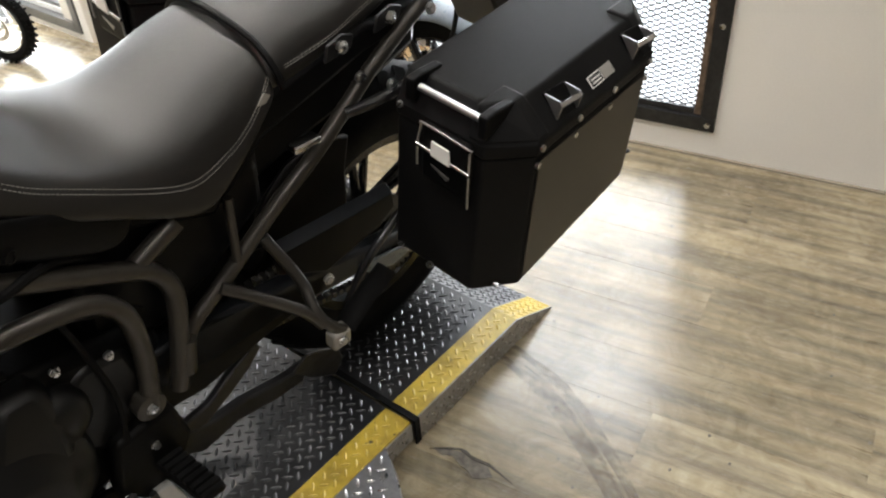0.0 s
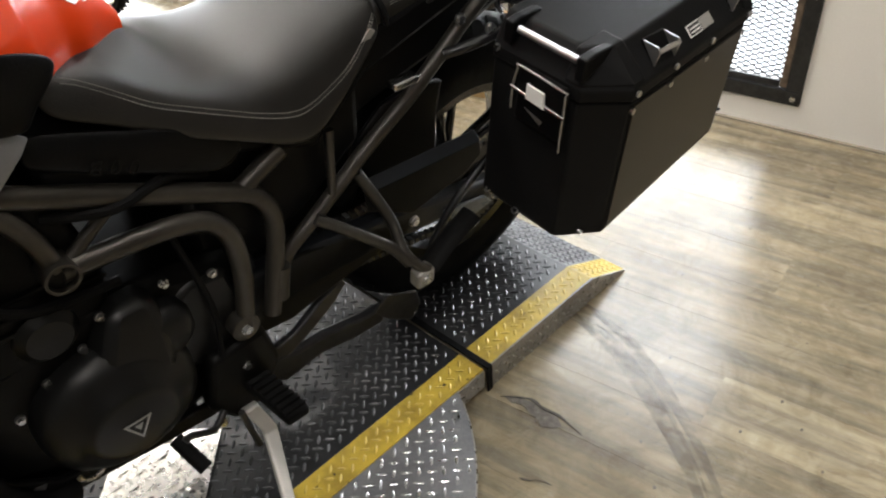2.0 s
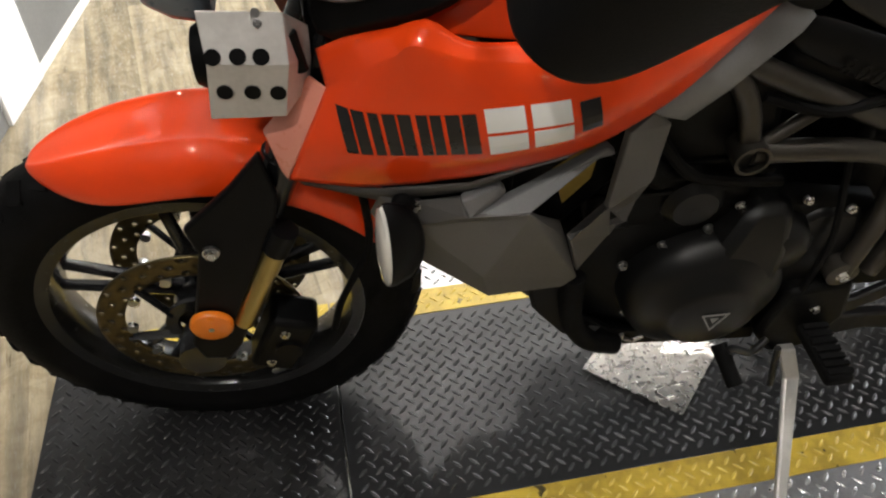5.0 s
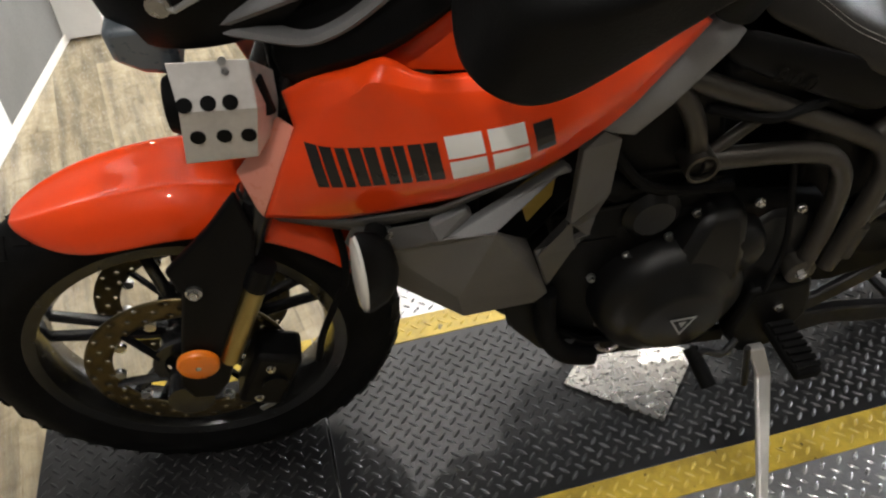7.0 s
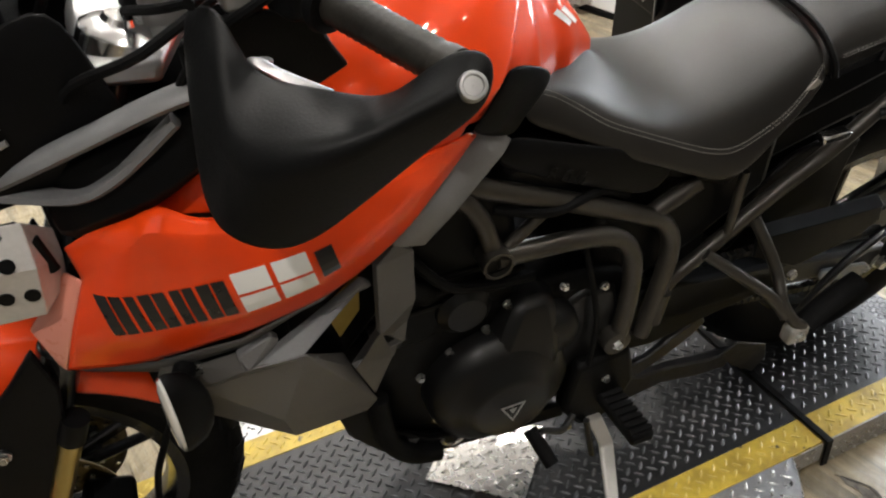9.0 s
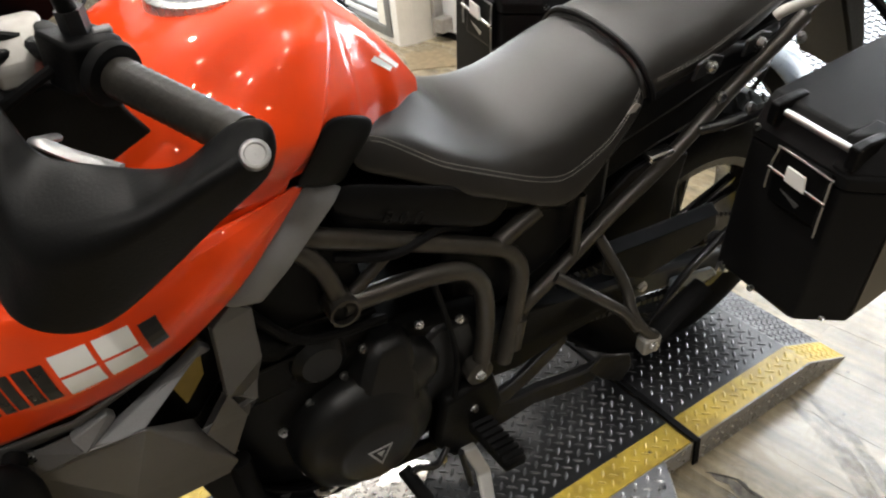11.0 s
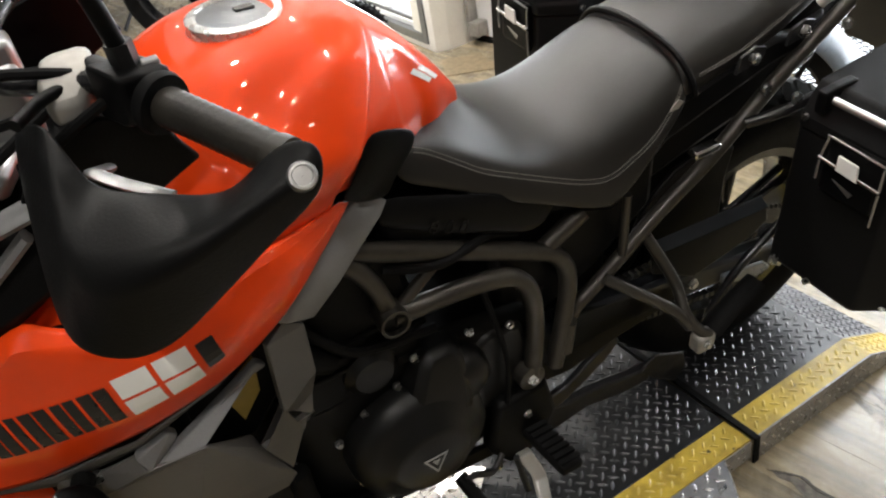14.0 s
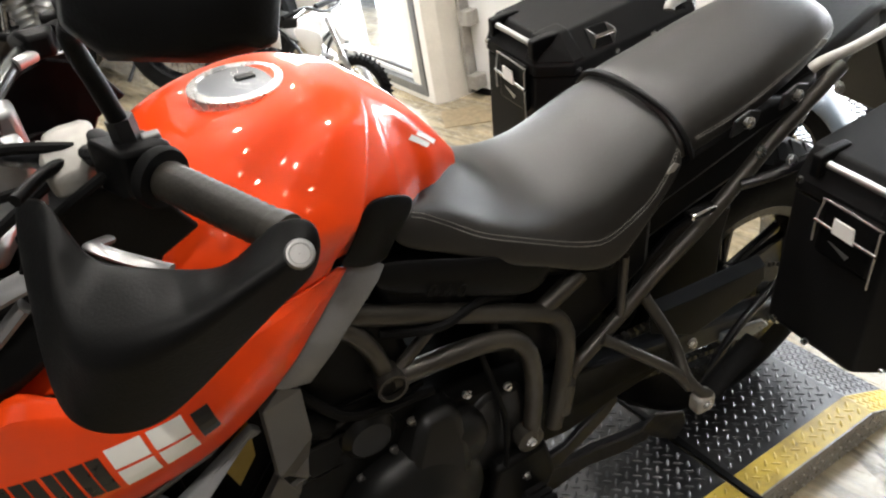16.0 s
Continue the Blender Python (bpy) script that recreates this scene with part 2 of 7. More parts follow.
# ---- mesh helpers ----
def part(name, bm, material, parent=None, label="", smooth=True, bevel=0.0, sub=0, solid=0.0, offset=0.0):
    bmesh.ops.remove_doubles(bm, verts=bm.verts, dist=1e-6)
    bmesh.ops.recalc_face_normals(bm, faces=bm.faces)
    me = bpy.data.meshes.new(name)
    bm.to_mesh(me)
    bm.free()
    me.materials.append(material)
    if smooth:
        me.polygons.foreach_set("use_smooth", [True] * len(me.polygons))
        if bevel or not sub:
            me.set_sharp_from_angle(angle=radians(40))
    ob = new(name, me)
    if solid:
        md = ob.modifiers.new("solid", "SOLIDIFY")
        md.thickness, md.offset = solid, offset
    if bevel:
        md = ob.modifiers.new("bevel", "BEVEL")
        md.width, md.segments, md.limit_method, md.angle_limit = bevel, 2, "ANGLE", radians(35)
        md.harden_normals = False
    if sub:
        md = ob.modifiers.new("sub", "SUBSURF")
        md.levels = md.render_levels = sub
    if parent is not None:
        ob.parent = parent
    if label:
        ob["label"] = label
    return ob


def box(x0, y0, z0, x1, y1, z1, bm=None, m=None):
    bm = bm or bmesh.new()
    vs = [Vector((x, y, z)) for z in (z0, z1) for x, y in ((x0, y0), (x1, y0), (x1, y1), (x0, y1))]
    if m is not None:
        vs = [m @ v for v in vs]
    b = [bm.verts.new(v) for v in vs]
    for f in ((3, 2, 1, 0), (4, 5, 6, 7), (0, 1, 5, 4), (1, 2, 6, 5), (2, 3, 7, 6), (3, 0, 4, 7)):
        bm.faces.new([b[i] for i in f])
    return bm


def smooth_path(pts, res=5):
    p = [Vector(q) for q in pts]
    if len(p) < 3:
        return p
    out = []
    for i in range(len(p) - 1):
        a, b, c, d = p[max(i - 1, 0)], p[i], p[i + 1], p[min(i + 2, len(p) - 1)]
        for k in range(res):
            t = k / res
            out.append(0.5 * (2 * b + (c - a) * t + (2 * a - 5 * b + 4 * c - d) * t * t + (3 * b - a - 3 * c + d) * t ** 3))
    out.append(p[-1])
    return out


def tube(pts, r, seg=12, res=5, bm=None, cap=True, flat=1.0, r_end=None):
    """A round bar along a smooth path; flat squeezes it."""
    bm = bm or bmesh.new()
    p = smooth_path(pts, res)
    rings, side = [], None
    for i, q in enumerate(p):
        d = (p[min(i + 1, len(p) - 1)] - p[max(i - 1, 0)]).normalized()
        if side is None:
            side = d.cross(Vector((0, 0, 1)) if abs(d.z) < 0.9 else Vector((0, 1, 0))).normalized()
        side = (side - d * side.dot(d)).normalized()
        up = d.cross(side)
        rr = r if r_end is None else r + (r_end - r) * i / (len(p) - 1)
        rings.append([bm.verts.new(q + rr * (math.cos(a) * side + flat * math.sin(a) * up)) for a in (2 * math.pi * k / seg for k in range(seg))])
    for a, b in zip(rings, rings[1:]):
        for k in range(seg):
            bm.faces.new((a[k], a[(k + 1) % seg], b[(k + 1) % seg], b[k]))
    if cap:
        bm.faces.new(rings[0][::-1])
        bm.faces.new(rings[-1])
    return bm


def lathe(profile, m, seg=48, bm=None, closed=True):
    """Turns (radius, height) round the z axis of m."""
    bm = bm or bmesh.new()
    rings = [[bm.verts.new(m @ Vector((r * math.cos(a), r * math.sin(a), h))) for a in (2 * math.pi * k / seg for k in range(seg))] for r, h in profile]
    pairs = list(zip(rings, rings[1:]))
    if closed:
        pairs.append((rings[-1], rings[0]))
    for a, b in pairs:
        for k in range(seg):
            bm.faces.new((a[k], a[(k + 1) % seg], b[(k + 1) % seg], b[k]))
    return bm


def cyl(m, r, h0, h1, seg=20, bm=None, r2=None):
    """A capped cylinder along the z axis of m."""
    bm = bm or bmesh.new()
    r2 = r if r2 is None else r2
    lo = [bm.verts.new(m @ Vector((r * math.cos(2 * math.pi * k / seg), r * math.sin(2 * math.pi * k / seg), h0))) for k in range(seg)]
    hi = [bm.verts.new(m @ Vector((r2 * math.cos(2 * math.pi * k / seg), r2 * math.sin(2 * math.pi * k / seg), h1))) for k in range(seg)]
    for k in range(seg):
        bm.faces.new((lo[k], lo[(k + 1) % seg], hi[(k + 1) % seg], hi[k]))
    bm.faces.new(lo[::-1])
    bm.faces.new(hi)
    return bm


def frame_of(origin, z, x=(0, 0, 1)):
    z = Vector(z).normalized()
    x = Vector(x)
    x = (x - z * x.dot(z)).normalized()
    y = z.cross(x)
    return Matrix.Translation(origin) @ Matrix((x, y, z)).transposed().to_4x4()


def prism(pts, depth, bm=None):
    """A flat outline of points in space, thickened by the vector depth."""
    bm = bm or bmesh.new()
    a = [bm.verts.new(Vector(p)) for p in pts]
    b = [bm.verts.new(Vector(p) + Vector(depth)) for p in pts]
    bm.faces.new(a)
    bm.faces.new(b[::-1])
    for i in range(len(a)):
        j = (i + 1) % len(a)
        bm.faces.new((a[i], b[i], b[j], a[j]))
    return bm


def plate(uw, v0, v1, bm=None):
    """An outline in the side plane, thickened across the bike."""
    return prism([(u, v0, w) for u, w in uw], (0, v1 - v0, 0), bm)


def grid(rows, bm=None, close=False):
    bm = bm or bmesh.new()
    g = [[bm.verts.new(Vector(p)) for p in row] for row in rows]
    for a, b in zip(g, g[1:]):
        n = len(a)
        for k in range(n if close else n - 1):
            bm.faces.new((a[k], a[(k + 1) % n], b[(k + 1) % n], b[k]))
    return bm


def closed_loft(sections, bm=None):
    """Closed rings with both ends filled."""
    bm = bm or bmesh.new()
    g = [[bm.verts.new(Vector(p)) for p in row] for row in sections]
    n = len(g[0])
    for a, b in zip(g, g[1:]):
        for k in range(n):
            bm.faces.new((a[k], a[(k + 1) % n], b[(k + 1) % n], b[k]))
    bm.faces.new(g[0][::-1])
    bm.faces.new(g[-1])
    return bm


def empty(name, m, label, category, group=""):
    ob = new(name)
    ob.matrix_world = m
    ob.empty_display_size = 0.05
    return tagged(ob, label, category, group)


# ---- the room ----
EAST = pose(1.365, 0.02, 0, 0, 0, 9.4)
CEILING_Z = 3.1


def structure(name, bm, material, label, m=None, smooth=False, bevel=0.0, **more):
    ob = part(name, bm, material, None, label, smooth=smooth, bevel=bevel, **more)
    if m is not None:
        ob.matrix_world = m
    return tagged(ob, label, name.split("_")[0], kind="structure")


floor = structure("floor", box(-4.2, -7.4, -0.1, 3.2, 6.2, -0.004), SUBFLOOR, "grey-tan wood-look vinyl plank floor, scuffed")

# east wall: openings for the mesh window and the roller door
WIN_Y0, WIN_Y1, WIN_Z0, WIN_Z1 = -0.065, 0.93, 0.088, 2.35
ROL_Y0, ROL_Y1, ROL_Z1 = 1.15, 2.525, 2.5
bm = box(0, -7.6, 0, 0.2, WIN_Y0, CEILING_Z)
box(0, WIN_Y0, 0, 0.2, WIN_Y1, WIN_Z0, bm)
box(0, WIN_Y0, WIN_Z1, 0.2, WIN_Y1, CEILING_Z, bm)
box(0, WIN_Y1, 0, 0.2, ROL_Y0, CEILING_Z, bm)
box(0, ROL_Y0, ROL_Z1, 0.2, ROL_Y1, CEILING_Z, bm)
structure("wall_east", bm, WALL, "white painted wall with faint scuffs", EAST)
structure("trim", box(-0.012, -7.4, 0, 0.0, WIN_Y1 + 0.2, 0.006), mat("caulk", (0.35, 0.31, 0.25), 0.8), "thin dirty caulk line along the wall foot", EAST)

# pillar at the end of the roller door, and the wall with the glass door
bm = prism([(0.84, 2.555, 0), (0.905, 2.530, 0), (1.15, 2.545, 0), (1.15, 2.75, 0), (0.84, 2.75, 0)], (0, 0, CEILING_Z))
structure("wall_pillar", bm, BEIGE, "beige painted wall end beside the roller door")
DOOR_Y0, DOOR_Y1, DOOR_Z0, DOOR_Z1 = 2.612, 3.62, 0.03, 2.15
bm = box(0.84, 2.558, 0, 1.04, DOOR_Y0, CEILING_Z)
box(0.84, DOOR_Y0, DOOR_Z1, 1.04, DOOR_Y1, CEILING_Z, bm)
box(0.84, DOOR_Y1, 0, 1.04, 6.0, CEILING_Z, bm)
box(0.84, DOOR_Y0, 0, 1.04, DOOR_Y1, DOOR_Z0, bm)
for v in bm.verts:
    v.co.x -= 0.002
structure("wall_door_side", bm, WALL, "white painted wall round the glass door")
structure("wall_north", box(-4.0, 5.9, 0, 1.0, 6.1, CEILING_Z), WALL, "white painted far wall")
# The south wall is unseen; it closes the room, white to bounce light back.
structure("wall_south", box(-4.2, -7.4, 0, 3.2, -7.2, CEILING_Z), WALL, "unseen wall behind the viewer, added to close the room, white to bounce light")
WEST = pose(-1.985, 1.78, 0, 0, 0, -8)
structure("wall_west", box(-0.2, -9.4, 0, 0, 4.4, CEILING_Z), GREYWALL, "plain grey painted wall", WEST)
bm = box(0.0, -0.02, 0, 0.010, 4.4, 0.034)
structure("baseboard", bm, BEIGE, "pale painted baseboard along the grey wall", WEST, bevel=0.004)
structure("wall_partition", box(-2.4, 2.42, 0.012, -1.74, 2.50, 2.3), WHITEP, "white painted partition standing out from the grey wall", bevel=0.004)
structure("ceiling", box(-4.2, -7.4, CEILING_Z, 3.2, 6.2, CEILING_Z + 0.1), CEIL, "off-white painted ceiling")

# daylight beyond the openings
SKYGLOW = glow("daylight", (0.93, 0.97, 1.0), 4.5)
WINGLOW = glow("window_daylight", (0.93, 0.97, 1.0), 2.5)
structure("backdrop", box(0.125, WIN_Y0 + 0.001, WIN_Z0 + 0.001, 0.145, WIN_Y1 - 0.001, WIN_Z1 - 0.001), WINGLOW, "overexposed bright daylight outside the window", EAST)
structure("backdrop", box(1.6, 2.3, -0.3, 1.62, 4.6, 3.0), SKYGLOW, "overexposed bright daylight outside the glass door")

# mesh window
window = structure("window_1", box(0.055, WIN_Y0 + 0.05, WIN_Z0 + 0.05, 0.061, WIN_Y1 - 0.05, WIN_Z1 - 0.05), PANE, "window with black steel frame and diamond mesh grille", EAST)
window.visible_shadow = False


def bars(name, spans, material, parent, label, bevel=0.002):
    bm = bmesh.new()
    for s in spans:
        box(*s, bm)
    return part(name, bm, material, parent, label, smooth=False, bevel=bevel)


for name, s, mt, lb in (
    ("window_frame", (-0.012, WIN_Y0, WIN_Z0, 0.05, WIN_Y1, WIN_Z0 + 0.045), STEEL_BLK, "black painted steel frame"),
    ("window_frame", (-0.012, WIN_Y0, WIN_Z0 + 0.0452, 0.05, WIN_Y0 + 0.045, WIN_Z1), STEEL_BLK, "black painted steel frame"),
    ("window_frame", (-0.012, WIN_Y1 - 0.045, WIN_Z0 + 0.0452, 0.05, WIN_Y1, WIN_Z1), STEEL_BLK, "black painted steel frame"),
    ("mullion", (0.0, WIN_Y0 + 0.047, WIN_Z0 + 0.046, 0.03, WIN_Y0 + 0.068, WIN_Z1), RUST, "brown weathered post"),
    ("mullion", (-0.004, 0.585, WIN_Z0 + 0.046, 0.03, 0.615, WIN_Z1), STEEL_BLK, "black steel post"),
    ("grille_rail", (0.0, WIN_Y0 + 0.07, WIN_Z0 + 0.046, 0.03, 0.58, WIN_Z0 + 0.066), STEEL_BLK, "black steel rail"),
    ("grille_rail", (0.004, WIN_Y0 + 0.07, 0.62, 0.026, WIN_Y1 - 0.05, 0.635), STEEL_BLK, "black steel rail"),
):
    part(name, box(*s), mt, window, lb, smooth=False, bevel=0.003)
for y, z in ((WIN_Y0 + 0.022, WIN_Z0 + 0.022), (WIN_Y0 + 0.02, 0.42), (WIN_Y0 + 0.02, 0.9)):
    part("screw", cyl(frame_of((-0.012, y, z), (-1, 0, 0)), 0.008, -0.002, 0.004, 10), BOLT, window)
# diamond mesh: two families of crossing strands, one joined part
bm = bmesh.new()
y0, y1, z0, z1 = WIN_Y0 + 0.068, WIN_Y1 - 0.045, WIN_Z0 + 0.05, 1.1
slope, pitch = 0.45, 0.0165
for sgn in (1, -1):
    k = 0
    span = (y1 - y0) * slope + (z1 - z0)
    while k * pitch < span:
        c = z0 - (y1 - y0) * slope * (1 if sgn > 0 else 0) + k * pitch if sgn > 0 else z0 + k * pitch
        pa, pb = (y0, c), (y1, c + sgn * slope * (y1 - y0))
        (ya, za), (yb, zb) = pa, pb
        for lim, low in ((z0, True), (z1, False)):
            if (za < lim) == low and (zb < lim) == low and za != lim:
                ya = None
                break
            if (za < lim) == low:
                t = (lim - za) / (zb - za)
                ya, za = ya + t * (yb - ya), lim
            elif (zb < lim) == low:
                t = (lim - za) / (zb - za)
                yb, zb = ya + t * (yb - ya), lim
        if ya is not None and yb - ya > 0.004:
            tube([(0.016 + 0.001 * sgn, ya, za), (0.016 + 0.001 * sgn, yb, zb)], 0.0027, 4, bm=bm, cap=False)
        k += 1
tagged(part("mesh_grille", bm, STEEL_BLK, window, "black expanded-metal mesh"), kind="stuff")

# roller door
roller = structure("door_2", box(0.12, ROL_Y0, 0.03, 0.14, ROL_Y1, ROL_Z1), WHITEP, "closed white sectional roller door with steel track", EAST)
for z in range(5):
    part("panel", box(0.105, ROL_Y0 + 0.005, 0.03 + z * 0.49, 0.119, ROL_Y1 - 0.005, 0.03 + z * 0.49 + 0.483), WHITEP, roller, smooth=False, bevel=0.004)
part("track", box(0.045, ROL_Y1 - 0.035, 0.02, 0.10, ROL_Y1 - 0.012, ROL_Z1), ALU_DULL, roller, "galvanised steel track", smooth=False, bevel=0.002)
part("bottom_seal", box(0.095, ROL_Y0, 0.002, 0.14, ROL_Y1, 0.028), RUBBER, roller, "black rubber seal", smooth=False, bevel=0.004)
for z in (0.05, 0.36, 0.8):
    part("hinge_bracket", box(0.03, ROL_Y1 - 0.10, z, 0.10, ROL_Y1 - 0.04, z + 0.07), ALU_DULL, roller, "galvanised bracket", smooth=False, bevel=0.006)

# glass door
door = structure("door_1", box(0.885, DOOR_Y0 + 0.1, DOOR_Z0 + 0.1, 0.891, DOOR_Y1 - 0.1, DOOR_Z1 - 0.1), PANE, "glass door in a grey aluminium frame")
door.visible_shadow = False
GREYALU = mat("grey_anodised", (0.20, 0.205, 0.21), 0.45, 0.5, var=0.08)
for s in ((0.828, DOOR_Y0, DOOR_Z0, 0.90, DOOR_Y0 + 0.045, DOOR_Z1), (0.828, DOOR_Y0 + 0.0452, DOOR_Z0, 0.90, DOOR_Y1, DOOR_Z0 + 0.045), (0.828, DOOR_Y1 - 0.045, DOOR_Z0 + 0.046, 0.90, DOOR_Y1, DOOR_Z1)):
    part("door_frame", box(*s), GREYALU, door, "grey aluminium frame", smooth=False, bevel=0.003)
for s in ((0.86, DOOR_Y0 + 0.046, DOOR_Z0 + 0.046, 0.90, DOOR_Y0 + 0.07, DOOR_Z1 - 0.01), (0.86, DOOR_Y0 + 0.0702, DOOR_Z0 + 0.046, 0.90, DOOR_Y1 - 0.06, DOOR_Z0 + 0.07)):
    part("stile", box(*s), WHITEP, door, "white inner frame", smooth=False, bevel=0.003)
for s in ((0.87, DOOR_Y0 + 0.0705, DOOR_Z0 + 0.0705, 0.90, DOOR_Y0 + 0.088, DOOR_Z1 - 0.02), (0.87, DOOR_Y0 + 0.0885, DOOR_Z0 + 0.0705, 0.90, DOOR_Y1 - 0.08, DOOR_Z0 + 0.088)):
    part("gasket", box(*s), GREYALU, door, "dark glazing strip", smooth=False, bevel=0.002)
NOTICE = mat("notice_blue", (0.22, 0.28, 0.33), 0.5, var=0.05)
part("notice", box(0.862, DOOR_Y0 + 0.10, 0.50, 0.866, DOOR_Y0 + 0.24, 0.80), NOTICE, door, "grey-blue notice with unreadable white lines", smooth=False, bevel=0.001)
for k in range(3):
    part("printed_line", box(0.8595, DOOR_Y0 + 0.12 + 0.01 * k, 0.60 + 0.04 * k, 0.8615, DOOR_Y0 + 0.21, 0.613 + 0.04 * k), WHITE, door, smooth=False)

# daylight lamps in the real openings
area_lamp("window_daylight", EAST @ pose(0.03, 0.43, 0.72, 0, 90, 0), 1.2, 0.95, 72, (0.93, 0.97, 1.0))
area_lamp("door_daylight", pose(0.80, 3.1, 1.1, 0, 90, 0), 2.0, 0.95, 75, (0.93, 0.97, 1.0))

# ceiling spotlights; the rows behind the viewer are added fill
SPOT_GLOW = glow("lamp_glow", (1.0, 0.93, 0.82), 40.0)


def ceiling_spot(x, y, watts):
    e = empty("ceiling_light", pose(x, y, CEILING_Z), "round recessed white ceiling downlight, switched on, in a grid partly added as fill", "lamp", "ceiling downlights")
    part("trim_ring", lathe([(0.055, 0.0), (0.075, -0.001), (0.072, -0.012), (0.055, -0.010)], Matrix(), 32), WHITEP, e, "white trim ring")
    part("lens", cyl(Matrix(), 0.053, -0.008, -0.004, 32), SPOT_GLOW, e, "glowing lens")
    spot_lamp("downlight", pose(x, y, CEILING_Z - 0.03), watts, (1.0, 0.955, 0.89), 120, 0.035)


# Rows at y -4.2 and -2.8 are unseen, added to brighten the bike's left side.
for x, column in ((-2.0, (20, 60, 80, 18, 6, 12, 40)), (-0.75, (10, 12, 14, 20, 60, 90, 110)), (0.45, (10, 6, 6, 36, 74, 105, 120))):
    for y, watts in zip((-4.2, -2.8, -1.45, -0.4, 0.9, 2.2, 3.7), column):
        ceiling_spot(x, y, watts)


# ---- turntable and ramp ----
H = 0.07
DY0, DY1 = -0.020, 0.535


def lug(bm, m, length=0.024, width=0.0068, height=0.0022):
    a, b, c = length / 2, width / 2, length / 5
    v = [bm.verts.new(m @ Vector(p)) for p in ((-a, 0, 0), (-c, -b, 0), (c, -b, 0), (a, 0, 0), (c, b, 0), (-c, b, 0), (-c, 0, height), (c, 0, height))]
    for f in ((0, 1, 6), (1, 2, 7, 6), (2, 3, 7), (3, 4, 7), (4, 5, 6, 7), (5, 0, 6)):
        bm.faces.new([v[i] for i in f])


def lug_field(m, x0, x1, y0, y1, keep=None, s=0.0205):
    """Raised diamond tread on the plane of m, at 45 degrees to its axes."""
    bm = bmesh.new()
    n = int(max(x1 - x0, y1 - y0) / s) + 2
    r = math.sqrt(0.5)
    cx, cy = (x0 + x1) / 2, (y0 + y1) / 2
    for i in range(-n, n):
        for j in range(-n, n):
            x, y = cx + (i - j) * s * r, cy + (i + j) * s * r
            if x0 + 0.009 < x < x1 - 0.009 and y0 + 0.009 < y < y1 - 0.009 and (keep is None or keep(x, y)):
                lug(bm, m @ pose(x, y, 0, 0, 0, 45 if (i + j) % 2 else 135))
    return bm


def tread(name, bm, material, parent, label):
    return tagged(part(name, bm, material, parent, label, smooth=False), kind="stuff")


turntable = empty("display_turntable", pose(-0.62, 0.26, 0), "motorcycle turntable of black diamond plate with yellow edges", "turntable")


def at_place(ob):
    """Lets a part that was drawn in room coordinates keep its place under its thing."""
    ob.matrix_parent_inverse = ob.parent.matrix_world.inverted() if ob.parent.parent is None else Matrix()
    return ob


def tp(name, bm, material, label="", thing=turntable, **more):
    return at_place(part(name, bm, material, thing, label, **more))


YI0, YI1 = 0.046, 0.467
for x0, x1 in ((-1.715, -1.192), (-1.188, -0.012)):
    tp("deck", box(x0, YI0, H - 0.05, x1, YI1, H), DECK_GREY if x0 > -1.5 else DECK, "black diamond plate deck", smooth=False, bevel=0.002)
    at_place(tread("deck_tread", lug_field(pose(0, 0, H), x0, x1, YI0, YI1), LUG_DARK if x0 > -1.5 else FRONT_LUG, turntable, "raised diamond tread"))
    for y0, y1 in ((DY0, YI0), (YI1, DY1)):
        tp("edge_stripe", box(x0, y0, H - 0.05, x1, y1, H + 0.0003), YELLOW, "yellow painted edge stripe, scuffed", smooth=False, bevel=0.0015)
        at_place(tread("stripe_tread", lug_field(pose(0, 0, H), x0, x1, y0, y1), YLUG, turntable, "yellow raised tread"))
    tp("side_skirt", box(x0, DY0 - 0.0032, H - 0.052, x1, DY0 - 0.0005, H - 0.003), ALU_DULL, "dull aluminium side skirt", smooth=False, bevel=0.001)
    at_place(tread("skirt_tread", lug_field(Matrix.Translation((0, DY0 - 0.0032, 0)) @ pose(0, 0, 0, 90, 0, 0), x0, x1, H - 0.056, H + 0.002), ALU_LUG, turntable, "raised tread"))
tp("seam_lip", box(-1.1915, 0.0, H - 0.004, -1.1885, YI1, H + 0.0016), CHROME, "bright worn metal seam", smooth=False)
tp("underframe", box(-1.69, 0.03, 0.012, -0.03, 0.49, H - 0.052), BLKPL, "dark steel underframe", smooth=False)
tp("bearing", cyl(pose(-0.62, 0.26, 0), 0.22, 0.0, 0.0118, 40), BLKPL, "black bearing ring")
# the round side plates
CX, CY, CR = -0.62, 0.26, 0.60
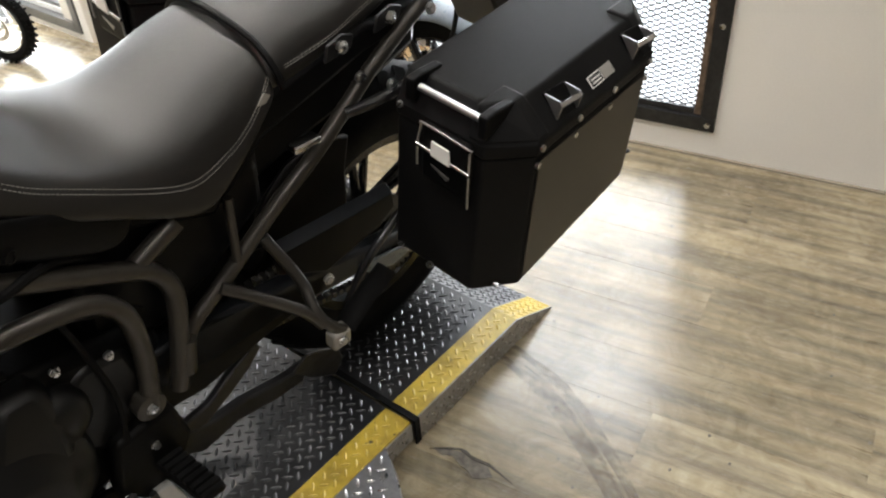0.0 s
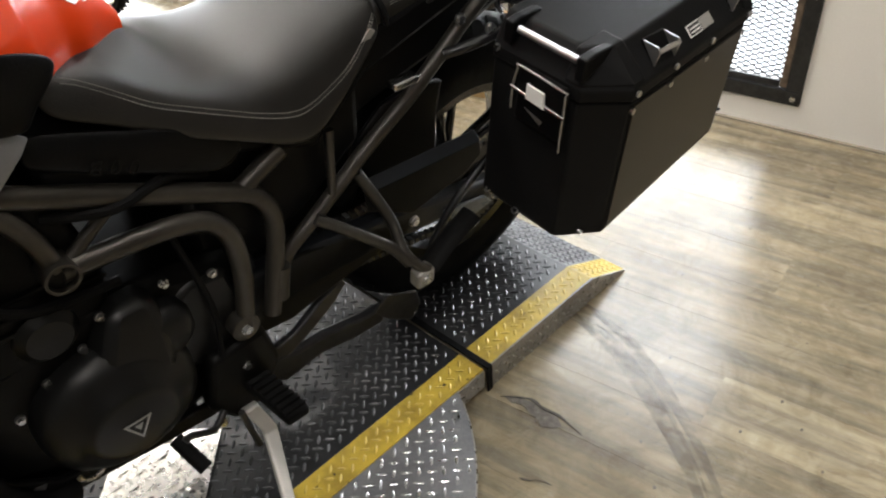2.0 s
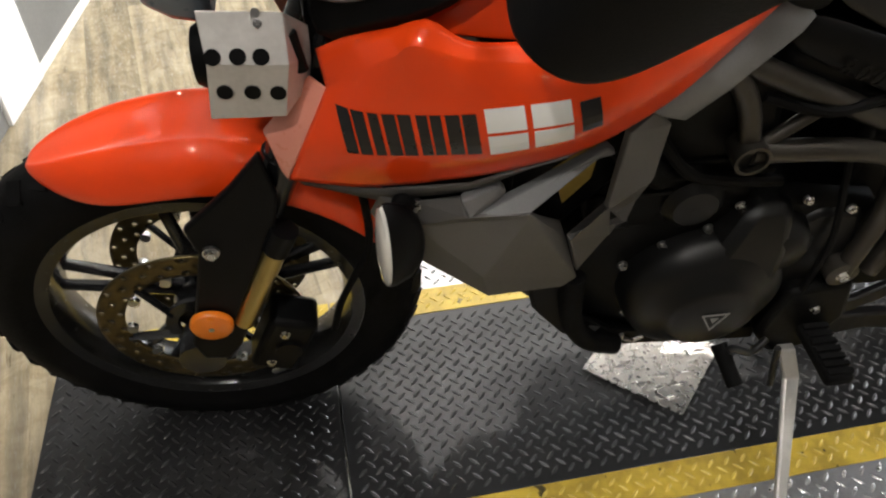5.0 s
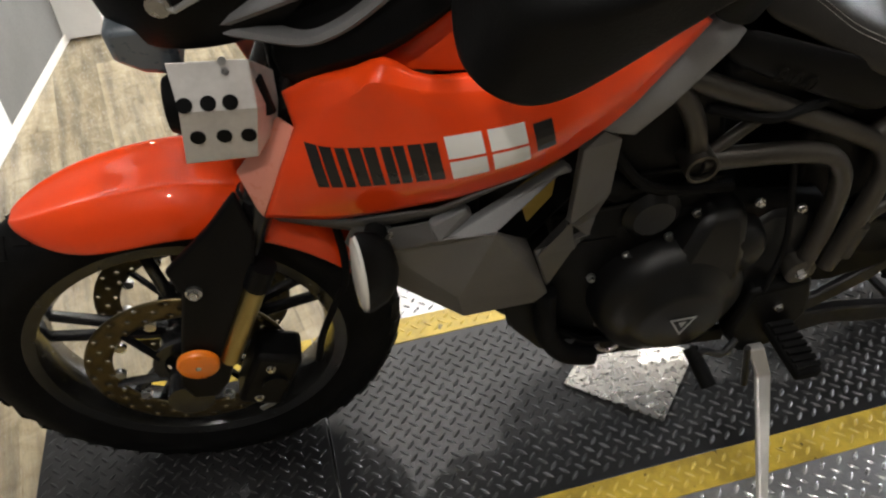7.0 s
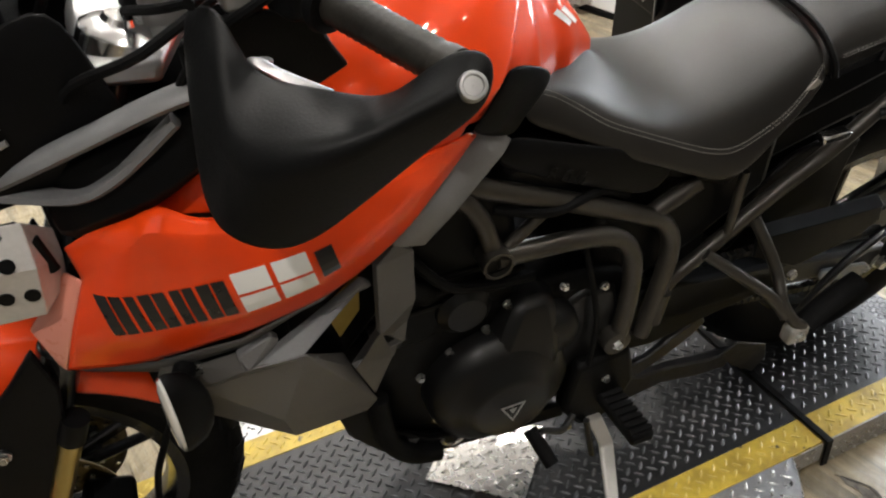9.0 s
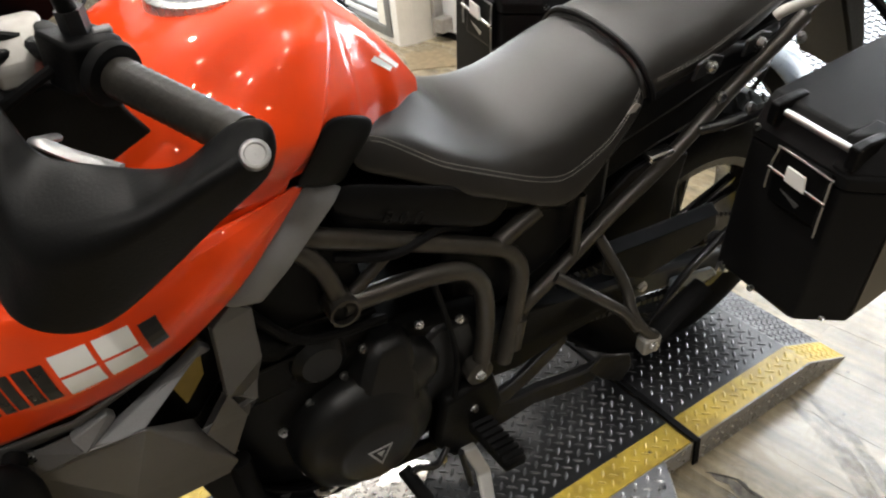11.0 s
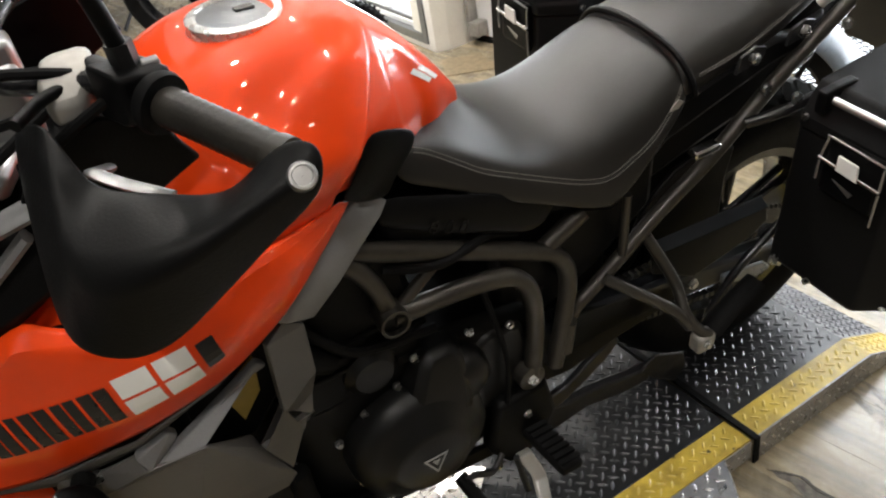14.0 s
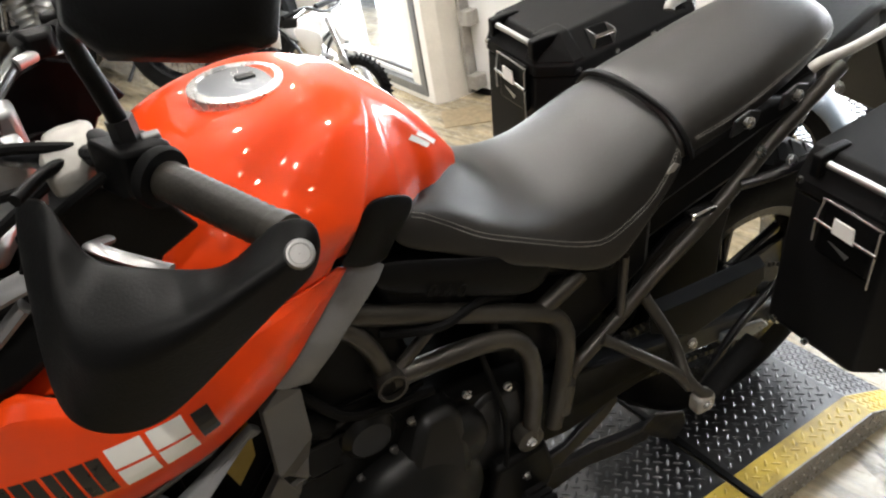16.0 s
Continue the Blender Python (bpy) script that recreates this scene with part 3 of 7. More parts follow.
for sgn in (1, -1):
    yb = DY0 - 0.0005 if sgn < 0 else DY1 + 0.0005
    a0 = math.asin((yb - CY) / CR)
    arc = [(CX + CR * math.cos(a), CY + CR * math.sin(a)) for a in ((a0 + (math.pi * sgn - 2 * a0) * k / 40) if sgn > 0 else (a0 + (-math.pi - 2 * a0) * k / 40) for k in range(41))]
    bm = prism([(x, y, H - 0.006) for x, y in arc], (0, 0, 0.005))
    tp("round_plate", bm, ALU, "bare aluminium diamond plate segment", smooth=False)
    y0, y1 = (CY - CR, yb) if sgn < 0 else (yb, CY + CR)
    keep = lambda x, y: (x - CX) ** 2 + (y - CY) ** 2 < (CR - 0.012) ** 2
    at_place(tread("plate_tread", lug_field(pose(0, 0, H - 0.001), CX - CR, CX + CR, y0, y1, keep, 0.023), ALU_LUG, turntable, "raised bright tread"))
    rim = [(x, y, H - 0.0035) for x, y in arc]
    tp("plate_rim", tube(rim, 0.0028, 6, 1), BRIGHT, "worn bright edge")
    for k in (2, 12, 28, 38):
        x, y = arc[k]
        x, y = CX + (x - CX) * 0.965, CY + (y - CY) * 0.965
        tp("screw", cyl(pose(x, y, H), 0.0075, -0.002, 0.0016, 12), BOLT)
# the small bright cover plate under the engine
patch = [(-0.735, 0.262, H + 0.0026), (-0.593, 0.128, H + 0.0026), (-0.462, 0.262, H + 0.0026), (-0.603, 0.395, H + 0.0026)]
tp("cover_plate", prism(patch, (0, 0, 0.003)), BRIGHT, "bright polished diamond plate cover", smooth=False)
at_place(tread("cover_tread", lug_field(pose(-0.60, 0.262, H + 0.0056, 0, 0, 45), -0.095, 0.095, -0.095, 0.095, None, 0.024), BRIGHT, turntable, "raised polished tread"))
for x, y in ((-0.718, 0.262), (-0.479, 0.262)):
    tp("screw", cyl(pose(x, y, H + 0.0056), 0.005, -0.001, 0.0015, 10), BOLT)

ramp = empty("loading_ramp", pose(0.25, 0.26, 0), "aluminium diamond plate loading ramp with black centre and yellow edges", "ramp")
XF, XT = 0.362, 0.507
slope_m = Matrix.Translation((XF, 0, H)) @ pose(0, 0, 0, 0, math.degrees(math.atan2(H - 0.004, XT - XF)), 0)
SL = math.hypot(XT - XF, H - 0.004)
for y0, y1, mt, lt, lb in ((DY0, YI0, YELLOW, YLUG, "yellow painted edge stripe"), (YI0, YI1, DECK, LUG, "black painted deck"), (YI1, DY1, YELLOW, YLUG, "yellow painted edge stripe")):
    tp("ramp_deck", box(0.006, y0, H - 0.004, XF, y1, H), mt, lb, ramp, smooth=False)
    at_place(tread("ramp_tread", lug_field(pose(0, 0, H), 0.006, XF, y0, y1), lt, ramp, "raised diamond tread"))
    tp("ramp_slope", box(0, y0, -0.004, SL, y1, 0, m=slope_m), YELLOW if mt is YELLOW else LIP, "worn sloping lip", ramp, smooth=False)
    at_place(tread("slope_tread", lug_field(slope_m, 0, SL, y0, y1, None, 0.0165), YLUG if mt is YELLOW else LUG, ramp, "raised worn tread"))
for y in (DY0 - 0.003, DY1):
    tp("ramp_side", prism([(0.006, y, 0.001), (0.006, y, H - 0.001), (XF, y, H - 0.001), (XT, y, 0.004), (XT, y, 0.001)], (0, 0.003, 0)), ALU_DULL, "dull aluminium side plate", ramp, smooth=False)
side_keep = lambda x, y: y < (H if x < XF else H - (x - XF) * H / (XT - XF)) - 0.008
at_place(tread("side_tread", lug_field(Matrix.Translation((0, DY0 - 0.003, 0)) @ pose(0, 0, 0, 90, 0, 0), 0.006, XT, -0.004, H + 0.004, side_keep), ALU_LUG, ramp, "raised tread"))
bm = bmesh.new()
prof = [(DY0 - 0.009, 0.003), (DY0 - 0.009, H + 0.004), (DY1 + 0.009, H + 0.004), (DY1 + 0.009, 0.003), (DY1 + 0.004, 0.003), (DY1 + 0.004, H + 0.0004), (DY0 - 0.004, H + 0.0004), (DY0 - 0.004, 0.003)]
tp("joint_strap", prism([(-0.009, y, z) for y, z in prof], (0.016, 0, 0)), RUBBER, "black rubber strap over the joint", ramp, smooth=False, bevel=0.0015)


# ---- the motorcycle: u rearwards from the rear axle, v across (minus: left side), w up ----
BIKE = pose(0.168, 0.281, H + 0.002, 8.0, 0, -3.7)
bike = empty("motorcycle", BIKE, "orange and black adventure motorcycle leaning on its side stand", "motorcycle")


def bp(name, bm, material, label="", parent=None, **more):
    return part(name, bm, material, parent or bike, label, **more)


def bolt(p, axis=(0, -1, 0), r=0.006, h=0.005, parent=None, material=None, name="bolt"):
    m = frame_of(p, axis)
    bm = cyl(m, r * 1.35, -0.003, 0.0012, 14)
    cyl(m, r, 0.0012, h, 6, bm)
    return bp(name, bm, material or BOLT, parent=parent, smooth=False)


# wheels
def drilled_ring(m, r0, r1, rings=3, sectors=40):
    """A flat ring with real round holes in staggered rows."""
    bm = bmesh.new()
    step, dr = 2 * math.pi / sectors, (r1 - r0) / rings
    for i in range(rings):
        for k in range(sectors):
            a, r = k * step, r0 + (i + 0.5) * dr
            rim = [(x, y) for x, y in ((-1, -1), (0, -1), (1, -1), (1, 0), (1, 1), (0, 1), (-1, 1), (-1, 0))]
            outer = [bm.verts.new(m @ Vector(((r + y * dr / 2) * math.cos(a + x * step / 2), (r + y * dr / 2) * math.sin(a + x * step / 2), 0))) for x, y in rim]
            if (k + i) % 2:
                bm.faces.new(outer)
                continue
            inner = []
            for x, y in rim:
                n = math.hypot(x, y)
                inner.append(bm.verts.new(m @ Vector(((r + 0.0042 * y / n) * math.cos(a + 0.0042 * x / n / r), (r + 0.0042 * y / n) * math.sin(a + 0.0042 * x / n / r), 0))))
            for q in range(8):
                bm.faces.new((outer[q], outer[(q + 1) % 8], inner[(q + 1) % 8], inner[q]))
    return bm


def wheel(name, centre, axis, radius, width, rim_r, spokes, discs):
    m = frame_of(centre, axis)
    h = width / 2
    prof = [(rim_r + 0.004, -h * 0.80), (rim_r + 0.03, -h * 0.95), (radius - 0.055, -h), (radius - 0.026, -h * 0.86), (radius - 0.009, -h * 0.55), (radius, -h * 0.2),
            (radius, h * 0.2), (radius - 0.009, h * 0.55), (radius - 0.026, h * 0.86), (radius - 0.055, h), (rim_r + 0.03, h * 0.95), (rim_r + 0.004, h * 0.80)]
    w = bp(name, lathe(prof, m, 72), RUBBER, "black road tyre on a black cast wheel")
    # tread grooves: short raised blocks along the shoulder
    bm = bmesh.new()
    for k in range(44):
        for s in (-1, 1):
            a = 2 * math.pi * (k + 0.25 * s) / 44
            mm = m @ Matrix.Rotation(a, 4, "Z") @ pose(radius - 0.010, 0, s * h * 0.52, 0, -s * 32, 0) @ pose(0, 0, 0, 24 * s, 0, 0)
            box(-0.004, -0.0125, -h * 0.30, 0.0022, 0.0125, h * 0.30, bm, mm)
    tagged(part("tread", bm, RUBBER, w, "shallow block tread", smooth=False), kind="stuff")
    rim = [(rim_r + 0.008, -h * 0.82), (rim_r - 0.012, -h * 0.78), (rim_r - 0.022, -h * 0.4), (rim_r - 0.026, 0), (rim_r - 0.022, h * 0.4), (rim_r - 0.012, h * 0.78), (rim_r + 0.008, h * 0.82), (rim_r - 0.004, 0)]
    part("rim", lathe(rim, m, 72), RIMBLK, w, "satin black cast rim")
    part("hub", lathe([(0.012, -h * 0.9), (0.045, -h * 0.9), (0.05, -h * 0.5), (0.036, 0), (0.05, h * 0.5), (0.045, h * 0.9), (0.012, h * 0.9)], m, 32), BLKGLOSS, w, "black hub")
    for k in range(spokes):
        for d in (-0.085, 0.085):
            a = 2 * math.pi * k / spokes
            p0 = m @ Vector((0.04 * math.cos(a + d * 2), 0.04 * math.sin(a + d * 2), 0))
            p1 = m @ Vector(((rim_r - 0.018) * math.cos(a + d * 1.4), (rim_r - 0.018) * math.sin(a + d * 1.4), 0))
            part("spoke", tube([p0, p1], 0.012, 8, flat=0.75, r_end=0.0095), BLKGLOSS, w)
    for off in discs:
        mm = m @ pose(0, 0, off)
        part("brake_disc", drilled_ring(mm, 0.114, 0.1535), DISC, w, "drilled steel brake disc", solid=0.0044)
        for k in range(10):
            a = 2 * math.pi * (k + 0.5) / 10
            part("disc_bobbin", cyl(mm @ pose(0.108 * math.cos(a), 0.108 * math.sin(a), 0), 0.0085, -0.0045, 0.0045, 14), BOLT, w)
        for k in range(6):
            a = 2 * math.pi * k / 6
            part("carrier_arm", tube([mm @ Vector((0.05 * math.cos(a), 0.05 * math.sin(a), 0)), mm @ Vector((0.12 * math.cos(a + 0.35), 0.12 * math.sin(a + 0.35), 0))], 0.008, 6, flat=0.5), BLKGLOSS, w)
        part("disc_carrier", lathe([(0.04, -0.004), (0.058, -0.004), (0.058, 0.004), (0.04, 0.004)], mm, 24), BLKGLOSS, w, "black disc carrier")
    return w


STEER = radians(-1)
sv = Vector((math.sin(radians(24)), 0, math.cos(radians(24))))
F_AXIS = (math.cos(STEER) * Vector((0, 1, 0)) + math.sin(STEER) * sv.cross(Vector((0, 1, 0)))).normalized()
FC = Vector((-1.524, -0.037, 0.321))
RC = Vector((0.0, 0.0, 0.318))
fw = wheel("front_wheel", FC, F_AXIS, 0.329, 0.105, 0.232, 5, (-0.062, 0.062))
wheel("rear_wheel", RC, (0, 1, 0), 0.320, 0.15, 0.197, 5, ())
F_ROT = frame_of(FC, F_AXIS, (0, 0, 1))
TAG = pose(*(Vector(FC) + Vector((0.082, -0.052, -0.173))), 0, -27, 0)
part("rim_weight", box(-0.014, -0.0025, -0.005, 0.014, 0.0025, 0.005, m=TAG), SHEEN, fw, "silver stick-on rim weight", smooth=False, bevel=0.0015)


def steered(p):
    """A point of the front end, turned with the bars about the steering axis."""
    o = Vector((-1.165, 0, 0.98))
    low = min(1.0, max(0.0, (0.82 - p[2]) / 0.25))
    return o + Matrix.Rotation(STEER, 3, sv) @ (Vector(p) - o) + low * Vector((-0.006, -0.037, 0))


def across(p):
    """The same point on the other end of the steered bars."""
    o = Vector((-1.165, 0, 0.98))
    q = Matrix.Rotation(-STEER, 3, sv) @ (Vector(p) - o)
    return o + Matrix.Rotation(STEER, 3, sv) @ Vector((q.x, -q.y, q.z))


# fork
for s in (-1, 1):
    lo, mid, hi = steered((-1.515, s * 0.098, 0.30)), steered((-1.352, s * 0.090, 0.66)), steered((-1.180, s * 0.090, 1.03))
    bp("fork_leg", tube([lo, mid], 0.027, 20), BLKGLOSS, "black fork slider")
    bp("fork_tube", tube([mid, hi], 0.0235, 20), BLKGLOSS, "dark fork tube")
    lo2, hi2 = (Vector((-1.449, -0.166, 0.408)), Vector((-1.382, -0.163, 0.552))) if s < 0 else (steered((-1.475, 0.118, 0.325)), steered((-1.395, 0.118, 0.49)))
    sleeve = bp("fork_sleeve", tube([lo2, hi2], 0.0148, 16), GOLD, "gold-tinted fork tube")
    part("sleeve_collar", tube([hi2 - (hi2 - lo2) * 0.03, hi2 + (hi2 - lo2) * 0.22], 0.0175, 16), BLKPL, sleeve, "black seal collar")
    g = [(-1.374, 0.698), (-1.416, 0.652), (-1.479, 0.597), (-1.468, 0.557), (-1.521, 0.362), (-1.511, 0.327), (-1.476, 0.322), (-1.454, 0.352), (-1.378, 0.552), (-1.361, 0.637)]
    ob = bp("fork_guard", prism([steered((u, s * 0.134, w)) for u, w in g], (0, -s * 0.012, 0)), BLKPL, "black plastic fork guard", bevel=0.004)
    bolt(steered((-1.452, s * 0.136, 0.561)), (0, s, 0), 0.008, 0.006, ob)
    c = steered((-1.482, s * 0.143, 0.418))
    bp("reflector", lathe([(0.0005, 0.006), (0.02, 0.005), (0.027, 0.003), (0.029, 0.0), (0.029, -0.006), (0.0005, -0.006)], frame_of(c, (0, s, 0)), 28), AMBER, "round amber reflector")
    bolt(c + Vector((0, s * 0.005, 0)), (0, s, 0), 0.003, 0.002)
    bp("axle_clamp", tube([steered((-1.52, s * 0.075, 0.31)), steered((-1.52, s * 0.125, 0.31))], 0.034, 18), BLKGLOSS, "black axle clamp")
    # caliper
    cm = frame_of(steered((-1.402, s * 0.090, 0.315)), (0, s, 0), (0.45, 0, 1))
    cal = bp("brake_caliper", box(-0.062, -0.036, -0.028, 0.062, 0.036, 0.03, m=cm), BLKPL, "black brake caliper", bevel=0.01)
    for dx in (-0.04, 0.035):
        bolt(cm @ Vector((dx, 0.008, 0.03)), (0, s, 0), 0.0055, 0.005, cal)
    part("piston_cover", cyl(cm @ pose(0.0, -0.008, 0.03), 0.02, -0.002, 0.006, 20), BLKPL, cal)
    hose = [steered(p) for p in ((-1.375, s * 0.105, 0.37), (-1.32, s * 0.12, 0.42), (-1.295, s * 0.125, 0.50), (-1.315, s * 0.11, 0.60), (-1.285, s * 0.09, 0.74))]
    if s < 0:
        hose = [(-1.285, -0.105, 0.70), (-1.268, -0.125, 0.56), (-1.271, -0.130, 0.491), (-1.290, -0.130, 0.445), (-1.318, -0.130, 0.378), (-1.334, -0.125, 0.308)]
    bp("brake_hose", tube(hose, 0.0055, 8), RUBBER, "black brake hose")
bp("yoke_lower", prism([steered(p) for p in ((-1.29, -0.085, 0.77), (-1.21, -0.095, 0.81), (-1.17, 0, 0.83), (-1.21, 0.12, 0.81), (-1.29, 0.12, 0.77), (-1.31, 0, 0.765))], (0.01, 0, 0.035)), SHEEN, "cast silver yoke", bevel=0.006)

# front mudguard: a ridged shell over the wheel
rows = []
for ang, r, hw, drop in ((29, 0.333, 0.012, 0.006), (27, 0.334, 0.032, 0.020), (22, 0.335, 0.054, 0.042), (16, 0.336, 0.066, 0.057), (9, 0.339, 0.075, 0.064), (0, 0.343, 0.080, 0.064), (-9, 0.352, 0.082, 0.064), (-18, 0.359, 0.083, 0.060), (-30, 0.362, 0.084, 0.055), (-42, 0.360, 0.082, 0.05), (-56, 0.356, 0.076, 0.045), (-66, 0.351, 0.07, 0.04)):
    a = radians(ang)
    row = []
    for v, d in ((-1.0, 1.0), (-0.97, 0.62), (-0.84, 0.26), (-0.62, 0.03), (-0.55, -0.01), (-0.46, 0.07), (0, 0.03), (0.46, 0.07), (0.55, -0.01), (0.62, 0.03), (0.84, 0.26), (0.97, 0.62), (1.0, 1.0)):
        rr = r - d * drop
        row.append(FC + F_ROT.to_3x3() @ Vector((rr * math.cos(a), -rr * math.sin(a), v * hw)))
    rows.append(row)
bp("front_mudguard", grid(rows), ORANGE, "glossy orange front mudguard", solid=0.004, sub=2)

# engine
bp("crankcase", closed_loft([[(u, v, w) for v, w in sec] for u, sec in (
    (-1.03, [(-0.10, 0.34), (0.10, 0.34), (0.10, 0.46), (-0.10, 0.46)]),
    (-0.98, [(-0.13, 0.29), (0.13, 0.29), (0.14, 0.52), (-0.14, 0.52)]),
    (-0.86, [(-0.14, 0.235), (0.14, 0.235), (0.155, 0.56), (-0.155, 0.56)]),
    (-0.70, [(-0.145, 0.225), (0.145, 0.225), (0.155, 0.55), (-0.155, 0.55)]),
    (-0.58, [(-0.14, 0.24), (0.14, 0.24), (0.15, 0.52), (-0.15, 0.52)]),
    (-0.52, [(-0.12, 0.30), (0.12, 0.30), (0.12, 0.46), (-0.12, 0.46)]))]), ENGINE, "satin black crankcase", bevel=0.02)
bp("cylinder_block", closed_loft([[(u, v, w) for u, v in ((a, -0.15), (b, -0.15), (b, 0.15), (a, 0.15))] for a, b, w in ((-0.98, -0.76, 0.50), (-0.985, -0.75, 0.60), (-1.0, -0.76, 0.66), (-1.0, -0.77, 0.72), (-0.97, -0.80, 0.755))]), ENGINE, "black cylinder block", bevel=0.012)
for w in (0.575, 0.60, 0.625):
    bp("cooling_rib", box(-0.99, -0.156, w - 0.004, -0.75, 0.156, w + 0.004), ENGINE, smooth=False, bevel=0.002)
# covers on the left
cm = frame_of((-0.797, -0.155, 0.378), (0, -1, 0))
cover = bp("alternator_cover", lathe([(0.0005, 0.072), (0.055, 0.071), (0.066, 0.067), (0.074, 0.055), (0.092, 0.048), (0.112, 0.034), (0.118, 0.012), (0.118, -0.03), (0.0005, -0.03)], cm, 48), ENGINE2, "black round engine cover")
fl = 0.0735
tri_o = [(0.000, -0.0255), (-0.021, 0.0155), (0.021, 0.0155)]
def tri_ring(sc, z):
    c = (0.0, 0.002)
    return [cm @ Vector((c[1] + (y - c[1]) * sc, (x - c[0]) * sc, z)) for x, y in tri_o]
bm = bmesh.new()
for k in range(3):
    o, i = tri_ring(1.0, fl), tri_ring(0.78, fl)
    j = (k + 1) % 3
    prism([o[k], o[j], i[j], i[k]], (0, -0.0012, 0), bm)
prism([tri_ring(0.30, fl)[k] for k in range(3)], (0, -0.0012, 0), bm)
part("emblem", bm, SHEEN, cover, "small silver triangular emblem", smooth=False)
bp("starter_dome", lathe([(0.0005, 0.045), (0.03, 0.043), (0.045, 0.03), (0.052, 0.0), (0.052, -0.03), (0.0005, -0.03)], frame_of((-0.71, -0.15, 0.465), (0, -1, 0)), 36), ENGINE2, "black dome cover")
bp("clutch_housing", closed_loft([[(u, v, w) for u, v in ((c - h, -0.13), (c - h * 0.7, -0.185 - d), (c + h * 0.7, -0.185 - d), (c + h, -0.13))] for c, h, w, d in ((-0.77, 0.085, 0.42, 0.02), (-0.755, 0.068, 0.48, 0.012), (-0.745, 0.048, 0.53, 0.0), (-0.742, 0.030, 0.55, -0.01))]), ENGINE2, "black cast housing above the round cover", bevel=0.012)
bp("sprocket_cover", plate([(-0.70, 0.36), (-0.69, 0.49), (-0.655, 0.515), (-0.59, 0.505), (-0.575, 0.44), (-0.585, 0.35), (-0.63, 0.31)], -0.160, -0.12), ENGINE2, "black sprocket cover", bevel=0.012)
bp("water_pump", lathe([(0.0005, 0.018), (0.030, 0.017), (0.042, 0.006), (0.046, -0.03), (0.0005, -0.03)], frame_of((-0.845, -0.15, 0.55), (0, -1, 0)), 32), ENGINE2, "black water pump housing")
for u, v, w in ((-0.779, -0.160, 0.541), (-0.736, -0.166, 0.536), (-0.718, -0.168, 0.496), (-0.686, -0.160, 0.541), (-0.813, -0.160, 0.501), (-0.870, -0.158, 0.472), (-0.918, -0.155, 0.431), (-0.615, -0.160, 0.514), (-0.651, -0.170, 0.334), (-0.985, -0.135, 0.40), (-0.90, -0.165, 0.33)):
    bolt((u, v, w), (0, -1, 0), 0.0052, 0.006)
bp("sump_guard", grid([[(u, v, w) for v in (-0.15, -0.10, 0, 0.10, 0.15)] for u, w in ((-1.052, 0.43), (-1.037, 0.345), (-0.99, 0.28), (-0.92, 0.230), (-0.80, 0.215), (-0.68, 0.205))]), BLKPL, "black sump guard", solid=0.006)
side = [(-1.052, 0.43), (-1.048, 0.39), (-1.035, 0.342), (-0.99, 0.276), (-0.93, 0.229), (-0.84, 0.219), (-0.75, 0.207), (-0.66, 0.20), (-0.66, 0.235), (-0.78, 0.245), (-0.91, 0.268), (-0.965, 0.32), (-1.0, 0.40)]
for s in (-1, 1):
    bp("guard_side", plate(side, s * 0.146, s * 0.158), BLKPL, "black guard side plate", bevel=0.003)
bp("guard_slot", tube([(-0.890, -0.159, 0.257), (-0.886, -0.159, 0.245), (-0.870, -0.159, 0.236), (-0.853, -0.159, 0.245)], 0.0042, 8), BRIGHT, "bright hooked slot edge")
bp("guard_slot", prism([(-0.955, -0.1585, 0.283), (-0.935, -0.1585, 0.275), (-0.930, -0.1585, 0.284), (-0.945, -0.1585, 0.290)], (0, -0.0015, 0)), SHEEN, "bright slot edge", smooth=False)
# header pipes at the front of the engine
for v in (-0.09, 0.0, 0.09):
    bp("header_pipe", tube([(-0.98, v, 0.66), (-1.05, v * 1.05, 0.62), (-1.075, v, 0.52), (-1.06, v * 0.9, 0.38), (-1.0, v * 0.7, 0.27), (-0.88, v * 0.5, 0.225)], 0.021, 14), ENGINE, "dark exhaust header pipe")
bp("coolant_hose", tube([(-0.99, -0.165, 0.43), (-0.985, -0.175, 0.34), (-0.95, -0.17, 0.27), (-0.90, -0.165, 0.24)], 0.017, 12), RUBBER, "black hose")
bp("coolant_hose", tube([(-0.90, -0.155, 0.61), (-0.95, -0.165, 0.66), (-0.985, -0.155, 0.72)], 0.02, 12), RUBBER, "black hose")
bp("radiator", box(-1.13, -0.17, 0.47, -1.09, 0.17, 0.80), BLKPL, "dark radiator", smooth=False, bevel=0.006)
bp("radiator_cowl", plate([(-1.27, 0.66), (-1.20, 0.60), (-1.13, 0.53), (-1.02, 0.55), (-0.93, 0.66), (-0.90, 0.76), (-0.96, 0.80), (-1.10, 0.76)], -0.165, -0.150), BLKPL, "black inner cowl beside the radiator", bevel=0.006)
bp("throttle_body", box(-0.79, -0.14, 0.68, -0.60, 0.14, 0.78), BLKPL, "dark airbox and throttle bodies", bevel=0.02)
# wiring, clips and small lines between the tubes
clip = bp("cable_clip", prism([(-0.646, -0.130, 0.533), (-0.594, -0.130, 0.523), (-0.594, -0.130, 0.513), (-0.625, -0.130, 0.512), (-0.645, -0.130, 0.513)], (0, 0.012, 0)), CHROME, "bright metal clip", bevel=0.002)
bolt((-0.632, -0.132, 0.521), (0, -1, 0), 0.004, 0.004, clip)
part("clip_arm", tube([(-0.600, -0.128, 0.520), (-0.570, -0.122, 0.505)], 0.005, 8), ENGINE, clip, "dark clip arm")
